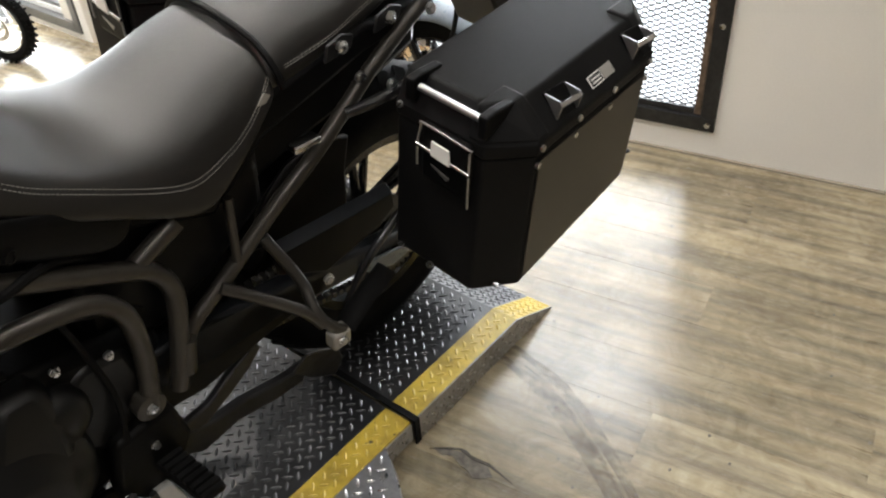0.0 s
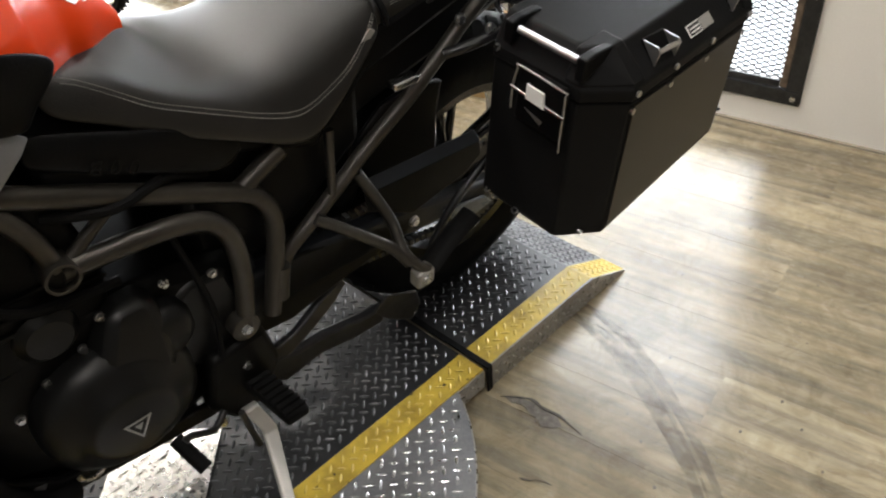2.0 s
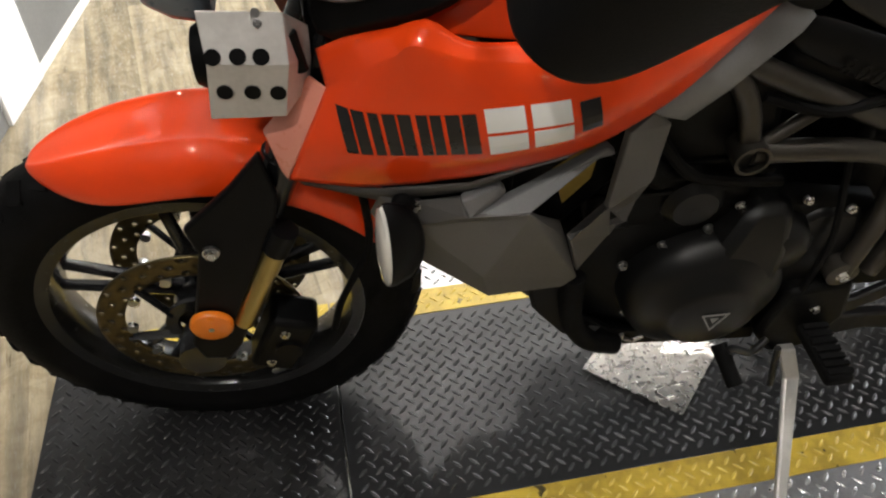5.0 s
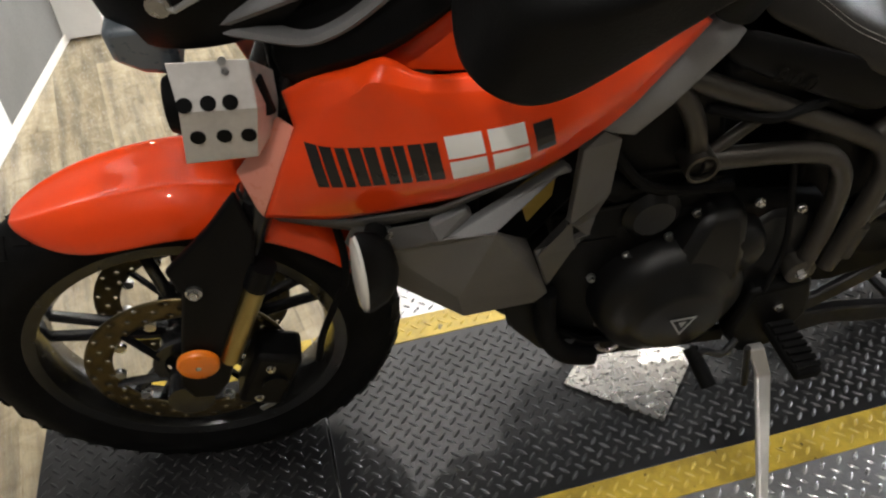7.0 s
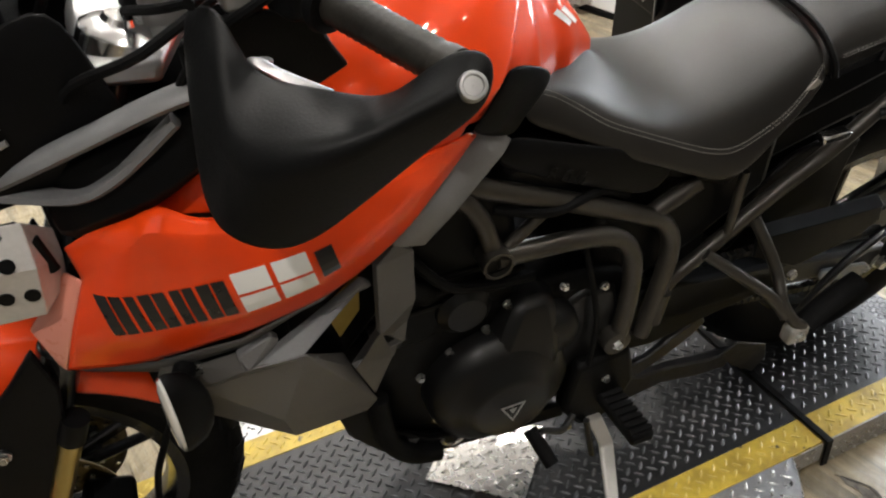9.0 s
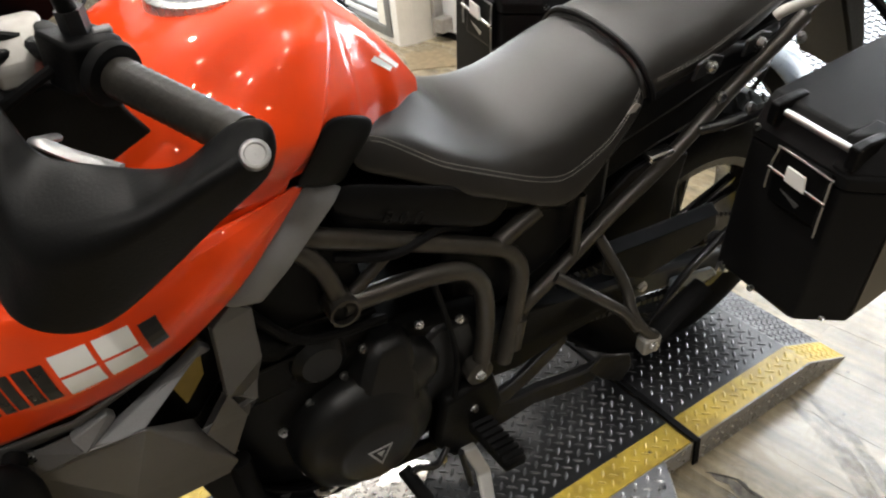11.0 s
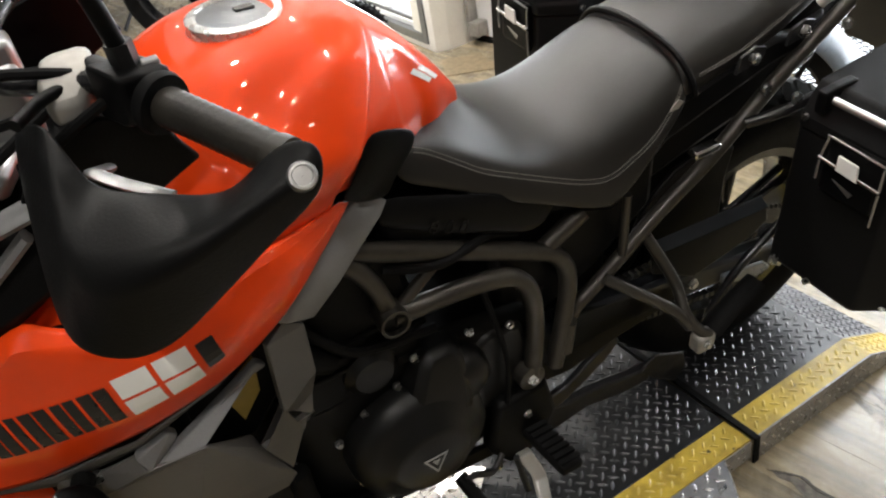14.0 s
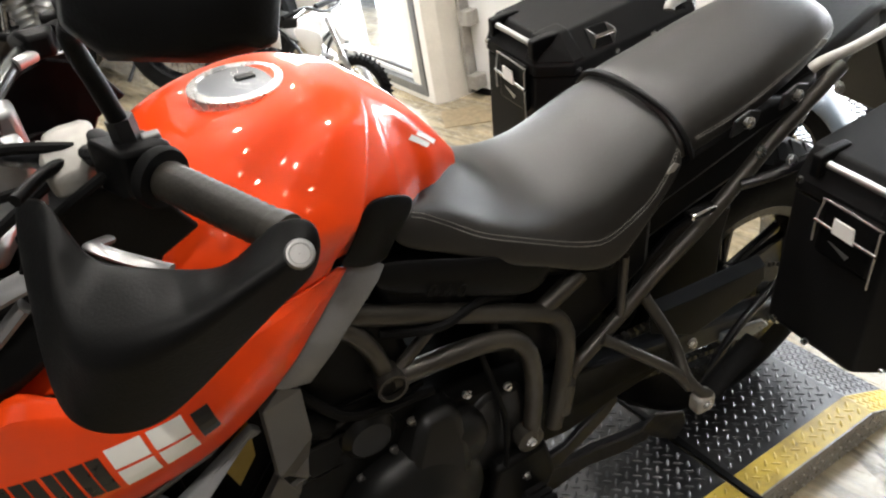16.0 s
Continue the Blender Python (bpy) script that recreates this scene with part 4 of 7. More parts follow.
for pts, r in (([(-0.80, -0.15, 0.72), (-0.72, -0.165, 0.70), (-0.64, -0.15, 0.70), (-0.58, -0.13, 0.66)], 0.007), ([(-0.66, -0.16, 0.62), (-0.64, -0.17, 0.52), (-0.63, -0.175, 0.44), (-0.64, -0.18, 0.34)], 0.005),
               ([(-0.70, -0.165, 0.64), (-0.60, -0.17, 0.60), (-0.55, -0.15, 0.55)], 0.006), ([(-0.93, -0.16, 0.70), (-0.88, -0.17, 0.63), (-0.82, -0.165, 0.60), (-0.74, -0.16, 0.585)], 0.008)):
    bp("cable", tube(pts, r, 8), RUBBER, "black cable")

# frame tubes
for s in (-1, 1):
    bp("frame_rail", tube([(-0.87, s * 0.145, 0.788), (-0.811, s * 0.148, 0.757), (-0.691, s * 0.148, 0.697), (-0.559, s * 0.148, 0.628), (-0.523, s * 0.148, 0.604), (-0.501, s * 0.149, 0.566), (-0.499, s * 0.152, 0.520), (-0.516, s * 0.158, 0.432), (-0.532, s * 0.162, 0.370)], 0.0150, 16), FRAME, "bronze-grey frame rail")
    bp("frame_cradle", tube([(-0.805, s * 0.168, 0.648), (-0.781, s * 0.165, 0.645), (-0.694, s * 0.164, 0.637), (-0.630, s * 0.164, 0.625), (-0.596, s * 0.164, 0.602), (-0.576, s * 0.165, 0.560), (-0.572, s * 0.167, 0.485), (-0.583, s * 0.172, 0.402), (-0.588, s * 0.174, 0.385)], 0.0150, 16), FRAME, "bronze-grey cradle tube")
    bp("front_tube", tube([(-0.885, s * 0.150, 0.785), (-0.843, s * 0.155, 0.752), (-0.818, s * 0.160, 0.708), (-0.806, s * 0.165, 0.655)], 0.0135, 16), FRAME, "bronze-grey front tube")
    bp("frame_strut", tube([(-0.785, s * 0.160, 0.655), (-0.722, s * 0.150, 0.693)], 0.009, 12), FRAME, "thin frame strut")
    m = frame_of((-0.806, s * 0.150, 0.650), (0, s, 0))
    bp("cross_tube", lathe([(0.0185, 0.036), (0.0225, 0.036), (0.0225, -0.02), (0.0185, -0.02)], m, 28), FRAME, "open end of the cross tube")
    bp("tube_bore", cyl(m, 0.0187, -0.02, 0.027, 20), BLKPL, "dark bore")
    bp("seat_strut", tube([(-0.540, s * 0.143, 0.620), (-0.466, s * 0.141, 0.656)], 0.0145, 14), FRAME, "short bronze-grey seat strut")
    bp("subframe_rail", tube([(-0.512, s * 0.150, 0.410), (-0.478, s * 0.142, 0.455), (-0.430, s * 0.140, 0.487), (-0.369, s * 0.140, 0.534), (-0.302, s * 0.140, 0.586), (-0.223, s * 0.142, 0.640), (-0.150, s * 0.144, 0.703), (-0.08, s * 0.143, 0.758), (0.06, s * 0.13, 0.83)], 0.0125, 14), FRAME, "bronze-grey subframe rail")
    bp("subframe_gusset", tube([(-0.502, s * 0.158, 0.455), (-0.514, s * 0.162, 0.395)], 0.016, 12), FRAME)
    bp("subframe_post", tube([(-0.384, s * 0.144, 0.530), (-0.381, s * 0.142, 0.650)], 0.0075, 10), FRAME, "thin upright post")
    piv = bp("pivot_plate", lathe([(0.0005, 0.006), (0.018, 0.006), (0.024, 0.004), (0.024, -0.02), (0.0005, -0.02)], frame_of((-0.590, s * 0.180, 0.392), (0, s, 0)), 28), FRAME, "round frame pivot")
    bolt((-0.590, s * 0.185, 0.392), (0, s, 0), 0.008, 0.006, piv)
    # pillion foot rest carrier
    hang = bp("pillion_hanger", tube([(-0.425, s * 0.152, 0.503), (-0.375, s * 0.185, 0.466), (-0.325, s * 0.217, 0.425), (-0.302, s * 0.237, 0.389)], 0.010, 12), FRAME, "tubular pillion foot rest carrier")
    part("brace", tube([(-0.328, s * 0.136, 0.536), (-0.300, s * 0.185, 0.455), (-0.305, s * 0.225, 0.412), (-0.290, s * 0.246, 0.382), (-0.270, s * 0.252, 0.364)], 0.010, 12), FRAME, hang, "tubular brace")
    part("clevis", box(-0.300, min(s * 0.235, s * 0.262), 0.335, -0.262, max(s * 0.235, s * 0.262), 0.372), ALU_DULL, hang, "worn clevis", bevel=0.006)
    bolt((-0.282, s * 0.263, 0.356), (0, s, 0), 0.007, 0.006, hang)
    part("foot_peg", tube([(-0.262, s * 0.245, 0.360), (-0.215, s * 0.238, 0.385), (-0.150, s * 0.232, 0.412)], 0.021, 10, flat=0.5), RUBBER, hang, "folded black rubber pillion peg")
# side cover with the raised number
sc = bp("side_cover", grid([[(-0.79, -0.136, 0.832), (-0.70, -0.149, 0.798), (-0.61, -0.154, 0.768), (-0.515, -0.149, 0.718)], [(-0.795, -0.149, 0.805), (-0.70, -0.160, 0.768), (-0.61, -0.162, 0.732), (-0.53, -0.156, 0.692)], [(-0.80, -0.144, 0.785), (-0.70, -0.152, 0.735), (-0.62, -0.156, 0.697), (-0.555, -0.150, 0.664)]]), BLKPL, "black plastic side cover with a raised number", solid=0.006, sub=2)
ax = Vector((0.08, -0.004, -0.034)).normalized()
up = Vector((0.25, -0.06, 0.96))
nz = ax.cross(up).normalized()
for k, ch in enumerate("800"):
    cu = bpy.data.curves.new("digit", "FONT")
    cu.body, cu.size, cu.extrude = ch, 0.030, 0.0008
    tmp = new("digit", cu)
    bpy.context.view_layer.update()
    me = bpy.data.meshes.new_from_object(tmp.evaluated_get(bpy.context.evaluated_depsgraph_get()))
    bpy.data.objects.remove(tmp)
    me.materials.append(BLKPL)
    num = new("digit", me)
    num.parent = sc
    num.matrix_local = Matrix.Translation(Vector((-0.733, -0.1605, 0.7555)) + ax * 0.0235 * k) @ Matrix((ax, nz.cross(ax), nz)).transposed().to_4x4()
bp("side_cover_right", grid([[(u, -v, w) for u, v, w in r] for r in ([(-0.79, -0.150, 0.815), (-0.55, -0.165, 0.715)], [(-0.78, -0.158, 0.765), (-0.565, -0.165, 0.668)])]), BLKPL, "black plastic side cover", solid=0.006)
bp("inner_panel", plate([(-0.60, 0.70), (-0.40, 0.62), (-0.30, 0.71), (-0.10, 0.77), (0.02, 0.79), (-0.10, 0.82), (-0.40, 0.75), (-0.60, 0.75)], -0.135, 0.135), BLKPL, "dark inner tail panel", bevel=0.01)

bp("battery_box", closed_loft([[(u, v, w) for v, w in ((-hw, lo), (hw, lo), (hw, hi), (-hw, hi))] for u, hw, lo, hi in ((-0.62, 0.125, 0.50, 0.72), (-0.52, 0.125, 0.46, 0.70), (-0.42, 0.12, 0.50, 0.69), (-0.30, 0.115, 0.58, 0.72))]), BLKPL, "black battery box under the seat", bevel=0.015)
bp("linkage_cover", closed_loft([[(u, v, w) for v, w in ((-hw, lo), (hw, lo), (hw, hi), (-hw, hi))] for u, hw, lo, hi in ((-0.58, 0.10, 0.26, 0.52), (-0.50, 0.09, 0.25, 0.50), (-0.42, 0.08, 0.30, 0.52), (-0.345, 0.06, 0.36, 0.56))]), ENGINE, "black suspension linkage housing", bevel=0.015)
bp("inner_mudguard", closed_loft([[(u, v, w) for v, w in ((-hw, lo), (hw, lo), (hw, hi), (-hw, hi))] for u, hw, lo, hi in ((-0.34, 0.10, 0.60, 0.74), (-0.22, 0.115, 0.655, 0.775), (-0.10, 0.12, 0.69, 0.80), (0.04, 0.11, 0.73, 0.82))]), BLKPL, "black inner mudguard under the seat", bevel=0.012)
bp("shock_absorber", tube([(-0.45, 0.0, 0.36), (-0.40, 0.0, 0.62)], 0.032, 16), BLKGLOSS, "dark rear shock absorber")

# swingarm, chain and rear parts
for s in (-1, 1):
    bp("swingarm", closed_loft([[(u, s * (0.118 + dv), w0 + dw) for dv, dw in ((-0.018, -h), (0.018, -h), (0.018, h), (-0.018, h))] for u, w0, h in ((-0.60, 0.40, 0.04), (-0.45, 0.385, 0.045), (-0.25, 0.365, 0.034), (-0.08, 0.335, 0.026), (0.03, 0.318, 0.026))]), SWING, "black swingarm", bevel=0.008)
    ax = bp("axle_block", plate([(-0.131, 0.346), (-0.020, 0.324), (0.004, 0.298), (-0.045, 0.288), (-0.130, 0.322)], s * 0.137, s * 0.145), SWING if s > 0 else BLUEGREY, "blue-grey axle block", bevel=0.004)
    bolt((0.012, s * 0.144, 0.318), (0, s, 0), 0.012, 0.014, ax)
CHAIN_GUARD = ((-0.324, 0.498), (-0.196, 0.490), (-0.056, 0.483), (-0.048, 0.448), (-0.087, 0.423), (-0.218, 0.395), (-0.319, 0.455))
HUGGER = ((-0.330, 0.480), (-0.300, 0.560), (-0.240, 0.610), (-0.175, 0.625), (-0.108, 0.606), (-0.119, 0.540), (-0.118, 0.456), (-0.196, 0.448))
chain_guard = bp("chain_guard", plate(CHAIN_GUARD, -0.152, -0.146), BLKPL, "black chain guard", bevel=0.003)
part("guard_lip", prism([(u, -0.153, w) for u, w in CHAIN_GUARD[:3]] + [(u, -0.135, w + 0.012) for u, w in reversed(CHAIN_GUARD[:3])], (0, 0.003, 0.001)), SWING, chain_guard, "blue-black upper lip", smooth=False, bevel=0.001)
bolt((-0.216, -0.153, 0.376), (0, -1, 0), 0.008, 0.006, chain_guard)
bp("wheel_hugger", plate(HUGGER, -0.100, -0.088), BLKPL, "black hugger side beside the rear tyre", bevel=0.004)
bm = bmesh.new()
for w0, w1 in ((0.425, 0.405), (0.345, 0.235)):
    n = 40
    for k in range(n):
        t = k / n
        u, w = -0.60 + 0.60 * t, w0 + (w1 - w0) * t
        box(u - 0.006, -0.108, w - 0.006, u + 0.004, -0.094, w + 0.006, bm)
tagged(bp("chain", bm, STEEL_BLK, "black drive chain", smooth=False), kind="stuff")
bm = lathe([(0.06, -0.003), (0.093, -0.003), (0.093, 0.003), (0.06, 0.003)], frame_of((0, -0.10, 0.318), (0, 1, 0)), 44)
for k in range(44):
    a = 2 * math.pi * k / 44
    box(0.09, -0.003, -0.0028, 0.101, 0.003, 0.0028, bm, frame_of((0, -0.10, 0.318), (0, 1, 0)) @ Matrix.Rotation(a, 4, "Z"))
bp("rear_sprocket", bm, STEEL_BLK, "dark toothed rear sprocket", smooth=False)
rows = []
for ang in (165, 150, 135, 120, 108):
    a = radians(ang)
    rows.append([(RC.x + r * math.cos(a), v, RC.z + r * math.sin(a)) for v, r in ((-0.082, 0.318), (-0.078, 0.336), (-0.04, 0.343), (0.04, 0.343), (0.078, 0.336), (0.082, 0.318))])
bp("rear_mudguard", grid(rows), BLKPL, "black rear hugger mudguard", solid=0.005, sub=1)
bp("tail_unit", closed_loft([[(u, v, w) for v, w in ((-hw, lo), (hw, lo), (hw * 0.9, hi), (-hw * 0.9, hi))] for u, hw, lo, hi in ((-0.12, 0.12, 0.74, 0.81), (0.05, 0.11, 0.77, 0.84), (0.20, 0.08, 0.82, 0.87), (0.30, 0.05, 0.84, 0.875))]), BLKPL, "black tail unit", bevel=0.012)
bp("plate_hanger", closed_loft([[(u, v, w) for v in (-0.07, 0.07) for u in ((a, b) if v < 0 else (b, a))] for a, b, w in ((0.20, 0.27, 0.86), (0.30, 0.35, 0.70), (0.36, 0.39, 0.60))]), BLKPL, "black number plate hanger", bevel=0.006)
for s in (-1, 1):
    rack = bp("pannier_rail", tube([(-0.16, s * 0.155, 0.70), (-0.10, s * 0.185, 0.72), (0.05, s * 0.195, 0.74), (0.22, s * 0.19, 0.75), (0.26, s * 0.16, 0.78), (0.22, s * 0.11, 0.84)], 0.009, 12), BLKGLOSS, "black pannier rail")
    part("lower_rail", tube([(-0.215, s * 0.192, 0.30), (-0.20, s * 0.196, 0.36), (-0.14, s * 0.198, 0.44), (0.0, s * 0.196, 0.52), (0.15, s * 0.196, 0.54), (0.24, s * 0.19, 0.62), (0.25, s * 0.19, 0.74)], 0.008, 12), BLKGLOSS, rack, "black lower rail")
    bolt((-0.09, s * 0.186, 0.735), (0, s, 0.4), 0.007, 0.006, rack)
    gr = bp("grab_rail", tube([(-0.048, s * 0.156, 0.866), (-0.035, s * 0.161, 0.876), (0.03, s * 0.164, 0.881), (0.106, s * 0.161, 0.888), (0.17, s * 0.15, 0.888), (0.22, s * 0.10, 0.886)], 0.010, 12, flat=0.8), ALU_DULL, "grey pillion grab rail")
    bolt((0.01, s * 0.170, 0.822), (0, s, 0.3), 0.007, 0.005, gr)
    bolt((-0.13, s * 0.158, 0.752), (0, s, 0.3), 0.007, 0.005)
    part("release_tab", box(-0.275, min(s * 0.15, s * 0.172), 0.685, -0.225, max(s * 0.15, s * 0.172), 0.697), CHROME, rack, "bright metal tab", bevel=0.003)

# folded centre stand under the swingarm pivot
centre = bp("centre_stand", tube([(-0.52, -0.12, 0.16), (-0.52, 0.12, 0.16)], 0.016, 12), STEEL_BLK, "folded black centre stand")
for s in (-1, 1):
    part("stand_leg", plate([(-0.560, 0.165), (-0.508, 0.128), (-0.429, 0.143), (-0.346, 0.124), (-0.277, 0.120), (-0.262, 0.160), (-0.323, 0.166), (-0.414, 0.186), (-0.477, 0.187), (-0.545, 0.215)], s * 0.108, s * 0.130), STEEL_BLK, centre, "black stand leg", bevel=0.005)
    part("stand_arm", plate([(-0.560, 0.185), (-0.488, 0.193), (-0.438, 0.222), (-0.385, 0.258), (-0.358, 0.290), (-0.372, 0.308), (-0.417, 0.280), (-0.477, 0.236), (-0.545, 0.225)], s * 0.112, s * 0.128), STEEL_BLK, centre, "black stand arm", bevel=0.004)
part("stand_tang", plate([(-0.300, 0.165), (-0.266, 0.192), (-0.188, 0.152), (-0.176, 0.108), (-0.200, 0.070), (-0.262, 0.118)], -0.132, -0.126), STEEL_BLK, centre, "black tread plate", bevel=0.003)
bp("lower_swingarm_plate", plate([(-0.60, 0.40), (-0.56, 0.30), (-0.48, 0.29), (-0.36, 0.315), (-0.22, 0.335), (-0.20, 0.37), (-0.45, 0.43)], -0.136, -0.128), ENGINE, "black swingarm inner plate", bevel=0.004)

# stand, pegs and gear lever
INVB = BIKE.inverted()
foot = INVB @ Vector((-0.522, -0.083, H + 0.008))
stand = bp("side_stand", closed_loft([[Vector(p) + Vector((du, dv, 0)) for du, dv in ((-hw, -0.008), (hw, -0.008), (hw, 0.008), (-hw, 0.008))] for p, hw in (((-0.618, -0.19, 0.215), 0.014), ((-0.60, -0.212, 0.16), 0.013), (tuple(foot + Vector((-0.006, 0.006, 0.03))), 0.0085), (tuple(foot + Vector((0, 0, 0.006))), 0.0095))]), STAND, "pale grey steel side stand", bevel=0.003)
part("stand_foot", closed_loft([[foot + Vector((du, dv, dw)) for du, dv in ((-0.022, -0.014), (0.024, -0.018), (0.024, 0.018), (-0.022, 0.016))] for dw in (-0.004, 0.004)]), STAND, stand, "flat welded foot", bevel=0.002)
part("stand_spring", tube([(-0.635, -0.195, 0.22), (-0.62, -0.205, 0.12)], 0.006, 8), STEEL_BLK, stand, "dark spring")
bracket = bp("peg_bracket", plate([(-0.66, 0.36), (-0.56, 0.37), (-0.54, 0.28), (-0.575, 0.20), (-0.64, 0.19), (-0.68, 0.25)], -0.185, -0.15), ENGINE, "black foot rest bracket", bevel=0.01)
for u, w in ((-0.580, 0.262), (-0.603, 0.312), (-0.667, 0.211), (-0.585, 0.225)):
    bolt((u, -0.186, w), (0, -1, 0), 0.006, 0.006, bracket)
peg = bp("foot_peg", closed_loft([[Vector((-0.594, -0.175, 0.262)).lerp(Vector((-0.572, -0.275, 0.235)), t) + Vector((du, 0, dw)) for du, dw in ((-0.022, -0.012), (0.022, -0.012), (0.022, 0.012), (-0.022, 0.012))] for t in (0, 0.15, 1)]), RUBBER, "black rubber foot rest", bevel=0.006)
for k in range(7):
    c = Vector((-0.594, -0.175, 0.262)).lerp(Vector((-0.572, -0.275, 0.235)), 0.18 + 0.12 * k)
    part("peg_ridge", box(c.x - 0.02, c.y - 0.004, c.z + 0.012, c.x + 0.02, c.y + 0.004, c.z + 0.018), RUBBER, peg, smooth=False)
lever = bp("gear_lever", tube([(-0.66, -0.19, 0.245), (-0.69, -0.205, 0.235), (-0.73, -0.215, 0.27), (-0.745, -0.222, 0.275)], 0.006, 10), STEEL_BLK, "black gear lever")
part("toe_peg", tube([(-0.752, -0.205, 0.272), (-0.737, -0.262, 0.240)], 0.0125, 12), RUBBER, lever, "rubber toe peg")

# ---- tank, fairing and seat ----
TANK = (
    (-1.035, ((0, 0.935), (0.06, 0.932), (0.115, 0.925), (0.155, 0.905), (0.170, 0.870))),
    (-1.022, ((0, 0.975), (0.065, 0.970), (0.124, 0.955), (0.168, 0.920), (0.178, 0.872))),
    (-0.985, ((0, 1.010), (0.07, 1.006), (0.132, 0.984), (0.180, 0.932), (0.186, 0.873))),
    (-0.93, ((0, 1.032), (0.08, 1.028), (0.14, 1.0), (0.192, 0.94), (0.188, 0.868))),
    (-0.86, ((0, 1.042), (0.09, 1.036), (0.15, 1.0), (0.196, 0.935), (0.172, 0.862))),
    (-0.800, ((0, 1.043), (0.09, 1.033), (0.146, 0.994), (0.184, 0.930), (0.160, 0.862))),
    (-0.744, ((0, 1.024), (0.086, 1.010), (0.132, 0.968), (0.154, 0.915), (0.142, 0.862))),
    (-0.722, ((0, 1.009), (0.078, 0.995), (0.117, 0.952), (0.135, 0.905), (0.129, 0.858))),
    (-0.675, ((0, 0.966), (0.048, 0.956), (0.076, 0.926), (0.088, 0.892), (0.086, 0.855))),
    (-0.63, ((0, 0.911), (0.024, 0.906), (0.039, 0.890), (0.044, 0.870), (0.044, 0.848))),
    (-0.597, ((0, 0.862), (0.010, 0.860), (0.016, 0.855), (0.018, 0.848), (0.018, 0.84))),
)


def ease(x):
    x = min(1.0, max(0.0, x))
    return x * x * (3 - 2 * x)


def tank_skin():
    """The tank's smooth skin with a shallow diagonal valley on each shoulder and a sharp ridge before the knee recess."""
    columns = [smooth_path([(u, *half[c]) for u, half in TANK], 30) for c in range(5)]
    rows = []
    for cut_line in zip(*columns):
        pts = [Vector((p.x, -p.y, p.z)) for p in reversed(cut_line)] + [p.copy() for p in cut_line[1:]]
        row = smooth_path(pts, 12)
        for p in row:
            v, side = abs(p.y), -1 if p.y < 0 else 1
            band = 0.09 - 0.47 * (p.x + 0.775)
            on = ease((p.x + 1.0) / 0.05) * ease((-0.75 - p.x) / 0.03)
            p.z += on * (0.002 * math.exp(-((v - band - 0.030) / 0.014) ** 2) - 0.0062 * math.exp(-((v - band) / 0.019) ** 2))
            ridge = -0.738 - 0.77 * (1.023 - p.z)
            v -= 0.017 * ease((p.x - ridge) / 0.010) * ease((v - 0.05) / 0.05) * ease((-0.625 - p.x) / 0.07)
            p.y = side * v
        rows.append(row)
    return rows


tank = bp("fuel_tank", grid(tank_skin()), ORANGE, "glossy orange fuel tank with silver filler cap", solid=0.006, offset=-1.0)
CAPSTEEL = mat("cap_steel", (0.40, 0.42, 0.45), 0.22, 1.0, var=0.05)
capm = frame_of((-0.866, 0.0, 1.0412), (0.03, 0.02, 1), (1, 0, 0))
cap = bp("filler_cap", lathe([(0.0005, 0.0030), (0.0455, 0.0030), (0.047, 0.0056), (0.054, 0.0052), (0.0575, 0.0030), (0.058, -0.014), (0.0005, -0.014)], capm, 64), mat("pale_satin_metal", (0.80, 0.80, 0.80), 0.28, 0.8, var=0.04), "pale satin filler cap ring")
part("cap_centre", lathe([(0.0005, 0.0046), (0.036, 0.0044), (0.0445, 0.0038), (0.0450, 0.002), (0.0005, 0.002)], capm, 48), CAPSTEEL, cap, "polished centre plate")
part("key_flap", box(-0.011, -0.007, 0.0040, 0.013, 0.007, 0.0066, m=capm @ pose(0.012, 0.004, 0)), BLKGLOSS, cap, "small black key flap", bevel=0.002)
for k in range(5):
    a = 2 * math.pi * k / 5 + 0.3
    bolt(capm @ Vector((0.0505 * math.cos(a), 0.0505 * math.sin(a), 0.0054)), (0, 0, 1), 0.0018, 0.0012, cap)

